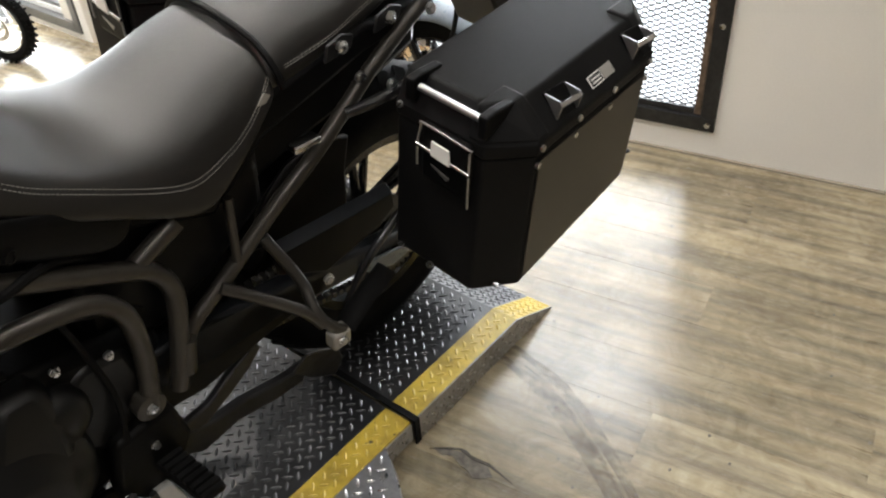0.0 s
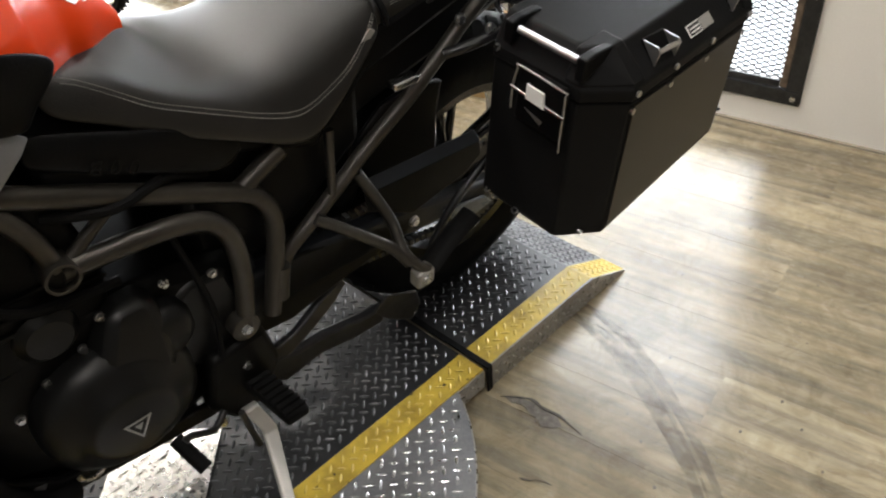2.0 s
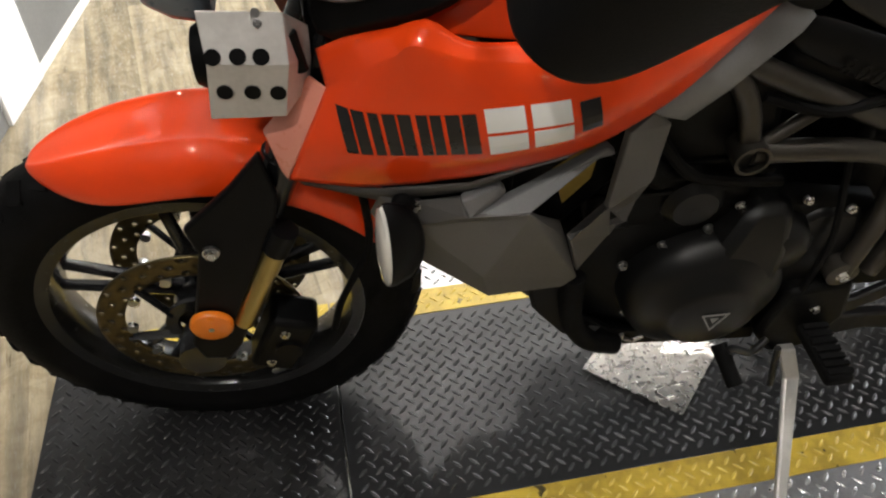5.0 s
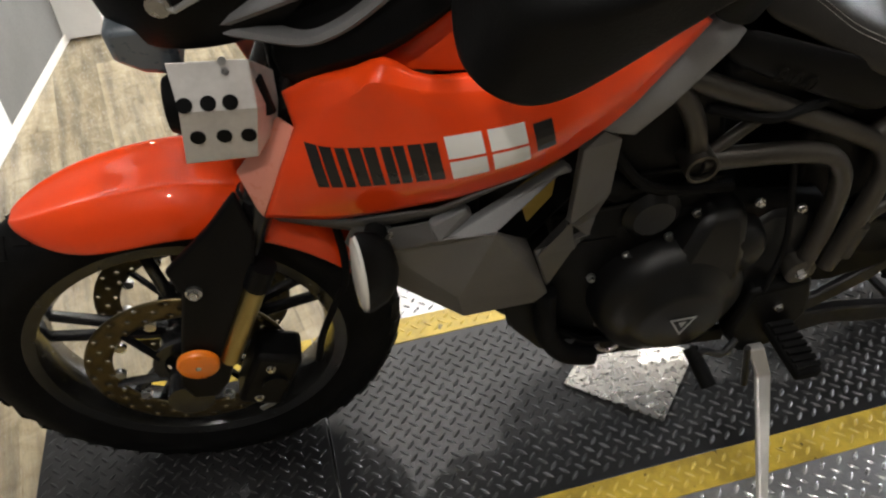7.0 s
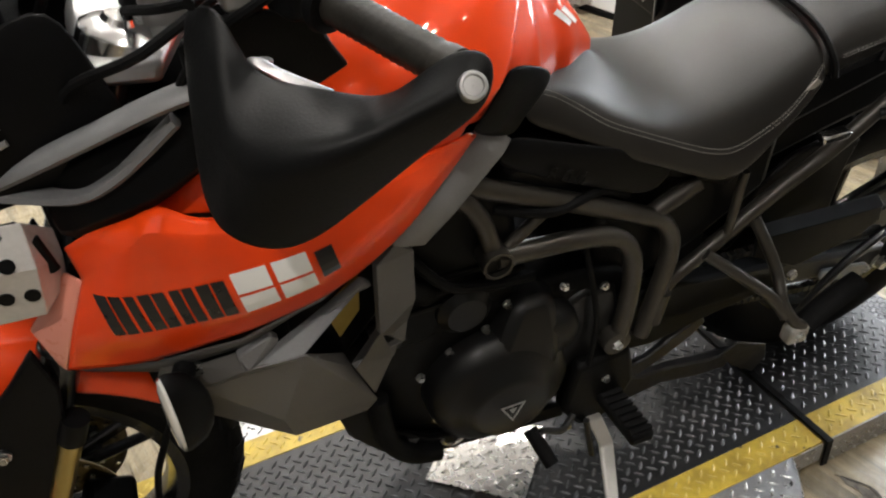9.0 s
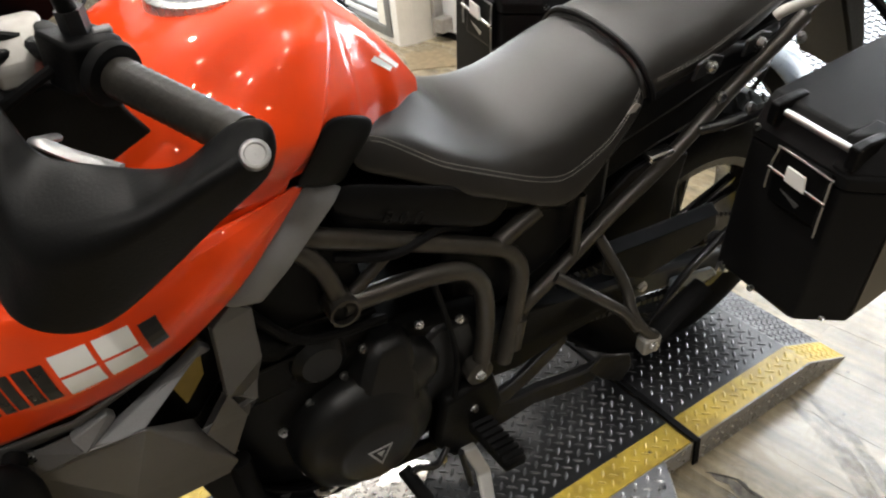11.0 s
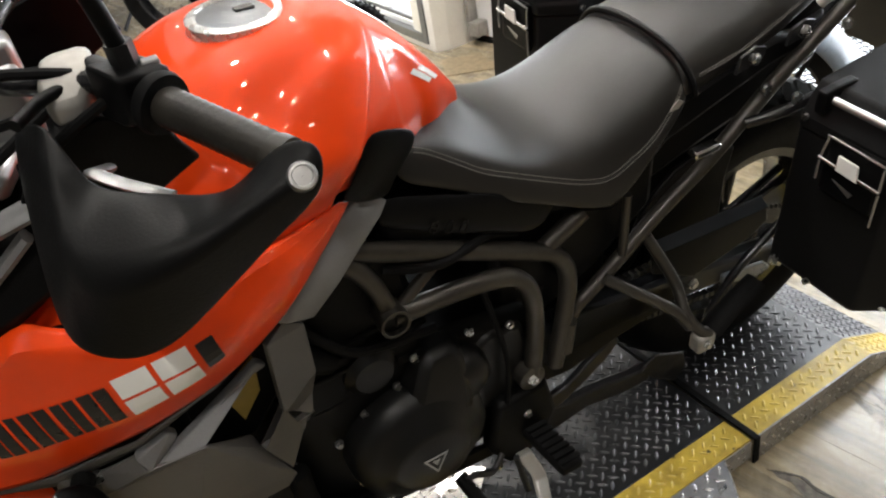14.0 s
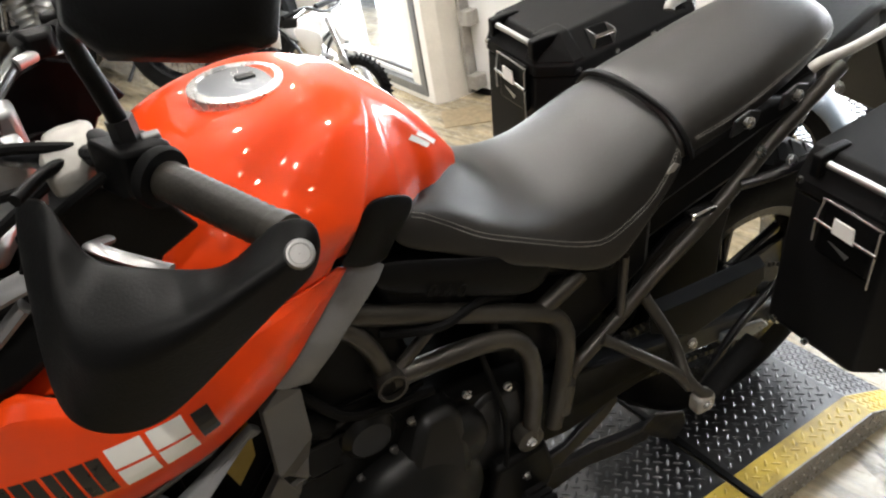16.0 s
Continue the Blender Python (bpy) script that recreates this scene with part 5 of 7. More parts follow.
PANEL = (
    ((-1.350, -0.154, 0.660), (-1.275, -0.179, 0.665), (-1.225, -0.193, 0.676), (-1.18, -0.205, 0.690), (-1.12, -0.220, 0.710), (-1.03, -0.227, 0.741), (-0.945, -0.206, 0.774), (-0.88, -0.178, 0.812), (-0.828, -0.156, 0.850)),
    ((-1.327, -0.163, 0.718), (-1.265, -0.194, 0.729), (-1.22, -0.211, 0.742), (-1.175, -0.226, 0.755), (-1.12, -0.241, 0.770), (-1.03, -0.247, 0.795), (-0.95, -0.216, 0.812), (-0.885, -0.187, 0.832), (-0.831, -0.159, 0.853)),
    ((-1.308, -0.159, 0.757), (-1.258, -0.191, 0.785), (-1.22, -0.206, 0.803), (-1.18, -0.218, 0.815), (-1.12, -0.229, 0.823), (-1.04, -0.235, 0.828), (-0.955, -0.213, 0.836), (-0.889, -0.188, 0.843), (-0.834, -0.161, 0.856)),
    ((-1.293, -0.150, 0.784), (-1.25, -0.186, 0.831), (-1.222, -0.203, 0.857), (-1.204, -0.209, 0.870), (-1.15, -0.213, 0.851), (-1.05, -0.220, 0.845), (-0.957, -0.207, 0.850), (-0.893, -0.187, 0.853), (-0.836, -0.161, 0.8575)),
    ((-1.299, -0.135, 0.822), (-1.262, -0.156, 0.850), (-1.227, -0.176, 0.867), (-1.191, -0.187, 0.881), (-1.146, -0.195, 0.858), (-1.05, -0.198, 0.858), (-0.96, -0.195, 0.861), (-0.898, -0.184, 0.862), (-0.838, -0.161, 0.859)),
)


def fairing_skin():
    """The panel's skin: smooth along the bike and over its bulge, with a firm shoulder line below the seam."""
    lines = [smooth_path(r, 6) for r in PANEL]
    columns = []
    for c in zip(*lines):
        shelf = [c[3].lerp(c[4], f) for f in (0.06, 0.3, 0.6, 1.0)]
        columns.append(smooth_path(c[:4], 6) + shelf)
    return [list(r) for r in zip(*columns)]


GUARD_ALU = mat("brushed_guard", (0.62, 0.60, 0.58), 0.5, 0.45, var=0.06, scale=20, bump=0.05, bscale=160)
DARKPL = mat("dark_grey_plastic", (0.060, 0.057, 0.054), 0.5, var=0.1, bump=0.1, bscale=300)
OCHRE = mat("ochre_shield", (0.30, 0.20, 0.02), 0.5)
# The fairing's orange made paler, for light the nose facet reflects.
NOSE_LIT = mat("lit_nose_orange", (0.80, 0.30, 0.22), 0.3, var=0.04, coat=0.6)
panels = {}
for s in (-1, 1):
    rows = [[(p.x, -s * p.y, p.z) for p in r] for r in fairing_skin()]
    panels[s] = bp("side_fairing", grid(rows), ORANGE, "glossy orange side fairing with black and white block decal" if s < 0 else "glossy orange side fairing", solid=0.004)
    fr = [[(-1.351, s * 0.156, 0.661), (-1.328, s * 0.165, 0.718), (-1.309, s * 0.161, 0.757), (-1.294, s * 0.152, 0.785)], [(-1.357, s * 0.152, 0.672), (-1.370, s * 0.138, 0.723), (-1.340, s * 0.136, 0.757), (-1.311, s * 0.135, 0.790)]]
    bp("fairing_nose", grid(fr), NOSE_LIT, "folded fairing front edge, its reflected light painted in as paler orange", solid=0.004, bevel=0.002)
    # orange bridge between the fairing and the tank
    bp("upper_fairing", grid([[(u, s * v, w) for u, v, w in r] for r in ([(-1.275, 0.125, 0.822), (-1.20, 0.165, 0.858), (-1.13, 0.187, 0.848), (-1.05, 0.191, 0.848), (-0.97, 0.190, 0.852), (-0.90, 0.181, 0.854), (-0.845, 0.162, 0.852)], [(-1.25, 0.118, 0.850), (-1.175, 0.148, 0.890), (-1.11, 0.168, 0.912), (-1.05, 0.181, 0.914), (-0.97, 0.190, 0.905), (-0.90, 0.186, 0.895), (-0.84, 0.172, 0.885)], [(-1.21, 0.10, 0.880), (-1.14, 0.13, 0.925), (-1.10, 0.145, 0.945), (-1.04, 0.165, 0.945), (-0.97, 0.178, 0.935), (-0.90, 0.182, 0.93), (-0.835, 0.176, 0.92)])]), ORANGE, "orange shoulder panel between fairing and tank", sub=2, solid=0.004)
bpy.context.view_layer.update()
SKIN = BVHTree.FromObject(panels[-1], bpy.context.evaluated_depsgraph_get())


def on_panel(u, w):
    """The left fairing's skin at a place in side view."""
    hit = SKIN.ray_cast(Vector((u, -1.0, w)), Vector((0, 1, 0)))
    return hit[0].y if hit[0] is not None else -0.2


def decal(outlines, material, label):
    """Flat blocks that follow the skin, each a part of its own."""
    for o in outlines:
        n = 4
        (a, b, c, d) = [Vector((u, 0, w)) for u, w in o]
        g = [[a.lerp(b, i / n).lerp(d.lerp(c, i / n), j / n) for i in range(n + 1)] for j in range(n + 1)]
        g = [[(p.x, on_panel(p.x, p.z) - 0.0012, p.z) for p in row] for row in g]
        part("decal_block", grid(g), material, panels[-1], label, solid=0.0004, smooth=False)


def slant(u0, u1, lo, hi, lo2=None, hi2=None):
    """One block of the decal, between two shares of its height."""
    def at(u, f):
        x = (u + 1.286) / 0.256
        w0, w1 = 0.7275 + 0.056 * x - 0.012 * x * (1 - x), 0.780 + 0.041 * x
        return (u + 0.007 * (1 - f), w0 + (w1 - w0) * f)
    return (at(u0, lo), at(u1, lo if lo2 is None else lo2), at(u1, hi if hi2 is None else hi2), at(u0, hi))


black_blocks, white_blocks = [], []
for u0, u1 in ((-1.286, -1.259), (-1.241, -1.213), (-1.208, -1.184), (-1.180, -1.150)):
    m = 0.5 * (u0 + u1)
    black_blocks += [slant(u0, m - 0.0012, 0.0, 1.0), slant(m + 0.0012, u1, 0.0, 1.0)]
black_blocks.append(slant(-1.255, -1.245, 0.0, 1.0))
for u0, u1 in ((-1.142, -1.104), (-1.098, -1.060)):
    white_blocks += [slant(u0, u1, 0.56, 1.10), slant(u0, u1, -0.06, 0.48)]
black_blocks.append(slant(-1.052, -1.032, 0.16, 1.0))
decal(black_blocks, BLACKPRINT, "black printed block")
decal(white_blocks, WHITE, "white printed block")

# Darker, warmer grey than GREYPL: shade on down-facing facets put into the colour.
WING_SHADED = mat("wing_shaded_plastic", (0.095, 0.091, 0.088), 0.40, var=0.1, scale=8, bump=0.12, bscale=400)
WING = dict(k=(-1.250, 0.182, 0.650), l=(-1.262, 0.170, 0.610), a=(-1.212, 0.196, 0.606), b=(-1.154, 0.226, 0.648), c=(-1.084, 0.236, 0.654), d=(-0.992, 0.176, 0.446), e=(-1.009, 0.174, 0.425),
            f=(-1.117, 0.193, 0.447), g=(-1.127, 0.206, 0.507), h=(-1.228, 0.170, 0.535), i=(-1.024, 0.190, 0.549), m=(-1.032, 0.182, 0.575), q=(-1.206, 0.192, 0.644), p=(-1.160, 0.212, 0.667))
REAR_BLADE = dict(j=(-0.951, 0.190, 0.748), a=(-0.980, 0.206, 0.738), b=(-0.926, 0.186, 0.728), c=(-0.928, 0.184, 0.640), d=(-0.945, 0.180, 0.564), e=(-0.963, 0.178, 0.540), f=(-0.996, 0.176, 0.464), g=(-0.985, 0.206, 0.622), h=(-0.985, 0.206, 0.620), i=(-1.024, 0.204, 0.566))


def facets(points, faces):
    """Flat faces over named corners."""
    bm = bmesh.new()
    v = {k: bm.verts.new(Vector(p)) for k, p in points.items()}
    for f in faces:
        bm.faces.new([v[k] for k in f])
    return bm


for s in (-1, 1):
    # grey trim that runs up behind the fairing
    bp("rear_trim", grid([[(u, s * v, w) for u, v, w in r] for r in ([(-0.965, 0.200, 0.762), (-0.905, 0.176, 0.803), (-0.855, 0.158, 0.838), (-0.832, 0.150, 0.850), (-0.816, 0.144, 0.852)], [(-0.945, 0.204, 0.752), (-0.886, 0.184, 0.785), (-0.842, 0.171, 0.815), (-0.808, 0.158, 0.836), (-0.795, 0.150, 0.842)], [(-0.912, 0.191, 0.733), (-0.868, 0.181, 0.760), (-0.834, 0.172, 0.786), (-0.792, 0.157, 0.812), (-0.776, 0.146, 0.824)])]), GREYPL, "matt grey trim strip", solid=0.006, bevel=0.003)
    # dark strip under the orange edge
    bp("lower_trim", grid([[(u, s * v, w) for u, v, w in r] for r in ([(-1.345, 0.151, 0.658), (-1.25, 0.186, 0.662), (-1.15, 0.217, 0.690), (-1.05, 0.230, 0.732), (-0.965, 0.208, 0.764)], [(-1.335, 0.146, 0.642), (-1.25, 0.180, 0.640), (-1.15, 0.205, 0.668), (-1.05, 0.210, 0.714), (-0.96, 0.196, 0.752)], [(-1.32, 0.13, 0.63), (-1.25, 0.160, 0.622), (-1.15, 0.182, 0.645), (-1.05, 0.188, 0.695), (-0.96, 0.182, 0.742)])]), DARKPL, "dark grey lower trim", solid=0.004)
    # faceted radiator wing with an opening
    wp = {k: (u, s * v, w) for k, (u, v, w) in WING.items()}
    wing = bp("radiator_wing", facets(wp, ("kla", "kaq", "aqb", "qpb", "acb", "acg", "agh", "lha", "cdg", "gdef", "cmi", "cid", "hgf")), WING_SHADED, "faceted matt grey radiator wing", solid=0.005, smooth=False, bevel=0.002)
    # Blade and root take the lighter grey to paint in the light they catch.
    part("upper_blade", prism([(u, s * v, w) for u, v, w in ((-1.152, 0.230, 0.645), (-1.084, 0.238, 0.655), (-1.004, 0.204, 0.696), (-0.984, 0.202, 0.699), (-0.995, 0.202, 0.711), (-1.070, 0.214, 0.677), (-1.137, 0.226, 0.650))], (0, -s * 0.014, 0)), GREYPL, wing, "grey blade", smooth=False, bevel=0.004)
    part("blade_root", prism([(u, s * v, w) for u, v, w in ((-1.161, 0.222, 0.668), (-1.116, 0.216, 0.679), (-1.108, 0.213, 0.666), (-1.128, 0.217, 0.645), (-1.152, 0.232, 0.646))], (0, -s * 0.014, 0)), GREYPL, wing, "facet at the blade's root, painted paler as if lit", smooth=False, bevel=0.003)
    rp = {k: (u, s * v, w) for k, (u, v, w) in REAR_BLADE.items()}
    part("rear_blade", facets(rp, ("abg", "bcg", "cdhg", "dehi", "efih", "jba")), WING_SHADED, wing, "folded rear blade in the shaded grey", solid=0.010, smooth=False, bevel=0.003)
    part("inner_duct", plate([(-1.045, 0.655), (-0.995, 0.695), (-1.0, 0.64), (-1.03, 0.60)], s * 0.170, s * 0.178), OCHRE, wing, "ochre inner shield")
    bolt((-1.21, s * 0.193, 0.638), (0, s, 0), 0.007, 0.006, wing)
    # indicator on a short stalk
    ind = bp("indicator", tube([(-1.222, s * 0.19, 0.645), (-1.235, s * 0.225, 0.64)], 0.014, 12), RUBBER, "front indicator on a rubber stalk")
    im = frame_of((-1.243, s * 0.234, 0.612), (-0.96, s * 0.26, 0.05), (0.05, s * 0.12, -1))
    oval = [(0.062 * math.cos(a) - 0.006, 0.024 * math.sin(a)) for a in (2 * math.pi * k / 14 for k in range(14))]
    part("indicator_body", closed_loft([[im @ Vector((x * k, y * k, z)) for x, y in oval] for z, k in ((-0.040, 0.25), (-0.034, 0.60), (-0.020, 0.88), (0.0, 1.0), (0.006, 0.98))]), BLKPL, ind, "rounded black indicator body")
    part("indicator_lens", closed_loft([[im @ Vector((x * k, y * k, z)) for x, y in oval] for z, k in ((0.0065, 0.97), (0.010, 0.93), (0.013, 0.75), (0.014, 0.4))]), LENS, ind, "clear lens")
    # lamp guard of folded sheet with punched holes
    g = bp("lamp_guard", grid([[(u, s * v, w) for u, v, w in r] for r in ([(-1.407, 0.140, 0.879), (-1.370, 0.143, 0.877), (-1.326, 0.145, 0.874), (-1.306, 0.120, 0.840)], [(-1.404, 0.165, 0.836), (-1.367, 0.167, 0.833), (-1.326, 0.168, 0.830), (-1.307, 0.126, 0.806)], [(-1.414, 0.165, 0.768), (-1.375, 0.166, 0.766), (-1.338, 0.167, 0.765), (-1.314, 0.126, 0.772)])]), GUARD_ALU, "brushed aluminium lamp guard with punched holes", solid=0.003, smooth=False, bevel=0.002)
    for u, v, w in ((-1.397, 0.1625, 0.841), (-1.373, 0.163, 0.840), (-1.351, 0.1635, 0.838), (-1.393, 0.166, 0.802), (-1.366, 0.167, 0.800), (-1.341, 0.1675, 0.797)):
        part("punched_hole", cyl(frame_of((u, s * v, w), (-0.03, s, 0.55 if w > 0.82 else 0.0)), 0.0082, -0.002, 0.0030, 20), BLKPL, g)
    part("punched_slot", tube([(-1.3225, s * 0.146, 0.851), (-1.3160, s * 0.1475, 0.806)], 0.0075, 8, flat=0.8), BLKPL, g, "dark slot")
    for u, w in ((-1.351, 0.876), (-1.350, 0.867)):
        bolt((u, s * (0.146 + (0.876 - w) * 0.5), w), (0, s, 0.5), 0.0032, 0.0025, g)
    bp("fog_lamp", lathe([(0.0005, 0.05), (0.03, 0.048), (0.038, 0.03), (0.038, -0.03), (0.02, -0.05), (0.0005, -0.05)], frame_of((-1.375, s * 0.115, 0.81), (-1, 0, 0)), 28), BLKPL, "black auxiliary lamp")

# cowl, headlamps and screen
for s in (-1, 1):
    bp("cowl_side", grid([[(u, s * v, w) for u, v, w in r] for r in ([(-1.47, 0.05, 1.00), (-1.40, 0.115, 1.02), (-1.30, 0.125, 1.06), (-1.22, 0.12, 1.10)], [(-1.48, 0.07, 0.93), (-1.41, 0.145, 0.94), (-1.30, 0.150, 0.965), (-1.20, 0.14, 1.0)], [(-1.46, 0.07, 0.87), (-1.39, 0.130, 0.875), (-1.29, 0.130, 0.885), (-1.17, 0.14, 0.93)])]), BLKPL, "black front cowl", solid=0.005, sub=2)
    bp("cowl_filler", grid([[(u, s * v, w) for u, v, w in r] for r in ([(-1.31, 0.118, 0.90), (-1.26, 0.140, 0.935), (-1.22, 0.150, 0.955), (-1.17, 0.160, 0.970), (-1.12, 0.168, 0.985), (-1.06, 0.172, 0.985)], [(-1.303, 0.137, 0.820), (-1.262, 0.160, 0.850), (-1.227, 0.181, 0.867), (-1.191, 0.192, 0.881), (-1.150, 0.190, 0.904), (-1.09, 0.184, 0.942)])]), BLKPL, "black panel above the side fairing", solid=0.005, sub=1)
    br = bp("screen_bracket", tube([(-1.122, s * 0.180, 1.000), (-1.164, s * 0.176, 0.990), (-1.22, s * 0.165, 0.968), (-1.274, s * 0.150, 0.945), (-1.32, s * 0.13, 0.922), (-1.366, s * 0.110, 0.900)], 0.017, 10, flat=0.55), GREYPL, "grey bracket arm")
    part("bracket_leg", tube([(-1.150, s * 0.176, 0.970), (-1.19, s * 0.172, 0.938), (-1.225, s * 0.165, 0.912), (-1.263, s * 0.150, 0.893), (-1.31, s * 0.135, 0.897), (-1.34, s * 0.125, 0.902)], 0.012, 8, flat=0.6), GREYPL, br, "grey bracket leg")
    bolt((-1.393, s * 0.153, 0.948), (-0.2, s, 0), 0.009, 0.004)
    arm = bp("slotted_arm", tube([(-1.384, s * 0.152, 0.957), (-1.345, s * 0.150, 0.972), (-1.305, s * 0.146, 0.984)], 0.0035, 8), SHEEN, "silver slotted bracket arm")
    part("arm_edge", tube([(-1.380, s * 0.154, 0.942), (-1.345, s * 0.152, 0.956), (-1.303, s * 0.148, 0.968)], 0.0035, 8), SHEEN, arm)
    part("arm_end", tube([(-1.384, s * 0.152, 0.957), (-1.389, s * 0.153, 0.949), (-1.380, s * 0.154, 0.942)], 0.0035, 8), SHEEN, arm)
    bp("headlamp", closed_loft([[(u, s * v, w) for v, w in ((0.03, 0.838 + d), (0.095, 0.838 + d), (0.105, 0.90), (0.02, 0.90))] for u, d in ((-1.468, 0.02), (-1.44, 0.0), (-1.40, -0.01))]), BLUEGREY, "grey-tinted twin headlamp", bevel=0.008)
bp("windscreen", grid([[(u, v, w) for v in (-0.13, -0.07, 0, 0.07, 0.13)] for u, w in ((-1.46, 1.0), (-1.40, 1.12), (-1.33, 1.24), (-1.28, 1.31))]), glass("smoked_screen", (0.30, 0.32, 0.34), 0.05), "short smoked windscreen", solid=0.003)
bp("dashboard", box(-1.33, -0.11, 1.02, -1.27, 0.11, 1.13), BLKPL, "black instrument panel", bevel=0.012)

# black covers round the steering head
bp("cockpit_cover", closed_loft([[(u, v, w) for v, w in ((-hw, w0), (-hw * 0.97, w1 - 0.02), (-hw * 0.6, w1), (hw * 0.6, w1), (hw * 0.97, w1 - 0.02), (hw, w0))] for u, hw, w0, w1 in ((-1.31, 0.115, 0.80, 0.885), (-1.22, 0.138, 0.82, 0.925), (-1.12, 0.150, 0.84, 0.955), (-1.03, 0.150, 0.86, 0.962), (-1.005, 0.14, 0.88, 0.95))]), BLKPL, "black plastic cover round the steering head", bevel=0.008)
for k, (u, v) in enumerate(((-1.06, -0.115), (-1.09, -0.075), (-1.075, 0.06), (-1.10, 0.10))):
    bp("connector", box(u - 0.018, v - 0.012, 0.955, u + 0.018, v + 0.012, 0.975 + 0.006 * (k % 2)), BLKGLOSS, "black wiring connector", bevel=0.003)
for s in (-1, 1):
    bp("cockpit_side", plate([(-0.974, 0.991), (-1.016, 0.972), (-1.035, 0.940), (-1.13, 0.945), (-1.13, 1.045), (-1.05, 1.066), (-1.00, 1.046), (-0.988, 1.016)], s * 0.176, s * 0.183), BLKPL, "black panel beside the tank's front", bevel=0.004)
# handlebar and yoke, turned a little
bp("yoke_upper", prism([steered(p) for p in ((-1.225, -0.135, 0.995), (-1.15, -0.135, 0.985), (-1.12, -0.05, 0.985), (-1.12, 0.05, 0.985), (-1.15, 0.135, 0.985), (-1.225, 0.135, 0.995), (-1.235, 0, 0.998))], (0.008, 0, 0.028)), SHEEN, "cast silver top yoke", bevel=0.008)
for s in (-1, 1):
    c = steered((-1.180, s * 0.090, 1.025))
    fc = bp("fork_cap", lathe([(0.0005, 0.020), (0.014, 0.020), (0.017, 0.014), (0.026, 0.012), (0.036, 0.004), (0.038, -0.02), (0.0005, -0.02)], frame_of(c, sv), 32), CHROME, "bright fork cap and clamp")
    part("clamp_bolt", cyl(frame_of(c + Vector((-0.045, s * 0.01, -0.006)), (0, s, 0)), 0.007, -0.015, 0.015, 12), BOLT, fc)
    bp("bar_riser", box(-1.155, s * 0.048 - 0.022, 1.00, -1.098, s * 0.048 + 0.020, 1.076), SHEEN, "silver handlebar clamp", bevel=0.008)
BAR_L = [(-1.125, 0.0, 1.070), (-1.122, -0.06, 1.072), (-1.080, -0.14, 1.090), (-1.025, -0.195, 1.098), (-0.998, -0.236, 1.086), (-0.926, -0.374, 1.068)]
BAR_R = [across(p) for p in BAR_L]
bp("handlebar", tube(BAR_L, 0.011, 14), BLKGLOSS, "black handlebar")
bp("handlebar", tube(BAR_R, 0.011, 14), BLKGLOSS, "black handlebar")
def fold(me):
    """Firm folds along the guard's waist and round its front corner."""
    at = me.attributes.new("crease_edge", "FLOAT", "EDGE")
    for e in me.edges:
        i, j = e.vertices
        if (i % 3 == 1 and j % 3 == 1) or (i // 3 == j // 3 == 8):
            at.data[e.index].value = 0.9


GUARD = (
    ((-0.914, -0.393, 1.094), (-0.915, -0.402, 1.078), (-0.924, -0.400, 1.056)),
    ((-0.924, -0.385, 1.101), (-0.932, -0.404, 1.079), (-0.942, -0.400, 1.043)),
    ((-0.942, -0.364, 1.090), (-0.958, -0.404, 1.074), (-0.970, -0.392, 1.021)),
    ((-0.966, -0.345, 1.057), (-0.992, -0.402, 1.065), (-0.999, -0.380, 0.990)),
    ((-0.989, -0.335, 1.044), (-1.018, -0.400, 1.055), (-1.026, -0.374, 0.968)),
    ((-1.026, -0.315, 1.053), (-1.052, -0.392, 1.045), (-1.061, -0.366, 0.939)),
    ((-1.062, -0.285, 1.053), (-1.084, -0.375, 1.036), (-1.093, -0.358, 0.927)),
    ((-1.079, -0.262, 1.057), (-1.108, -0.352, 1.030), (-1.120, -0.352, 0.938)),
    ((-1.087, -0.222, 1.099), (-1.112, -0.318, 1.040), (-1.135, -0.345, 0.950)),
    ((-1.103, -0.200, 1.092), (-1.122, -0.278, 1.036), (-1.143, -0.325, 0.955)),
    ((-1.118, -0.185, 1.086), (-1.132, -0.238, 1.034), (-1.144, -0.295, 0.968)),
)
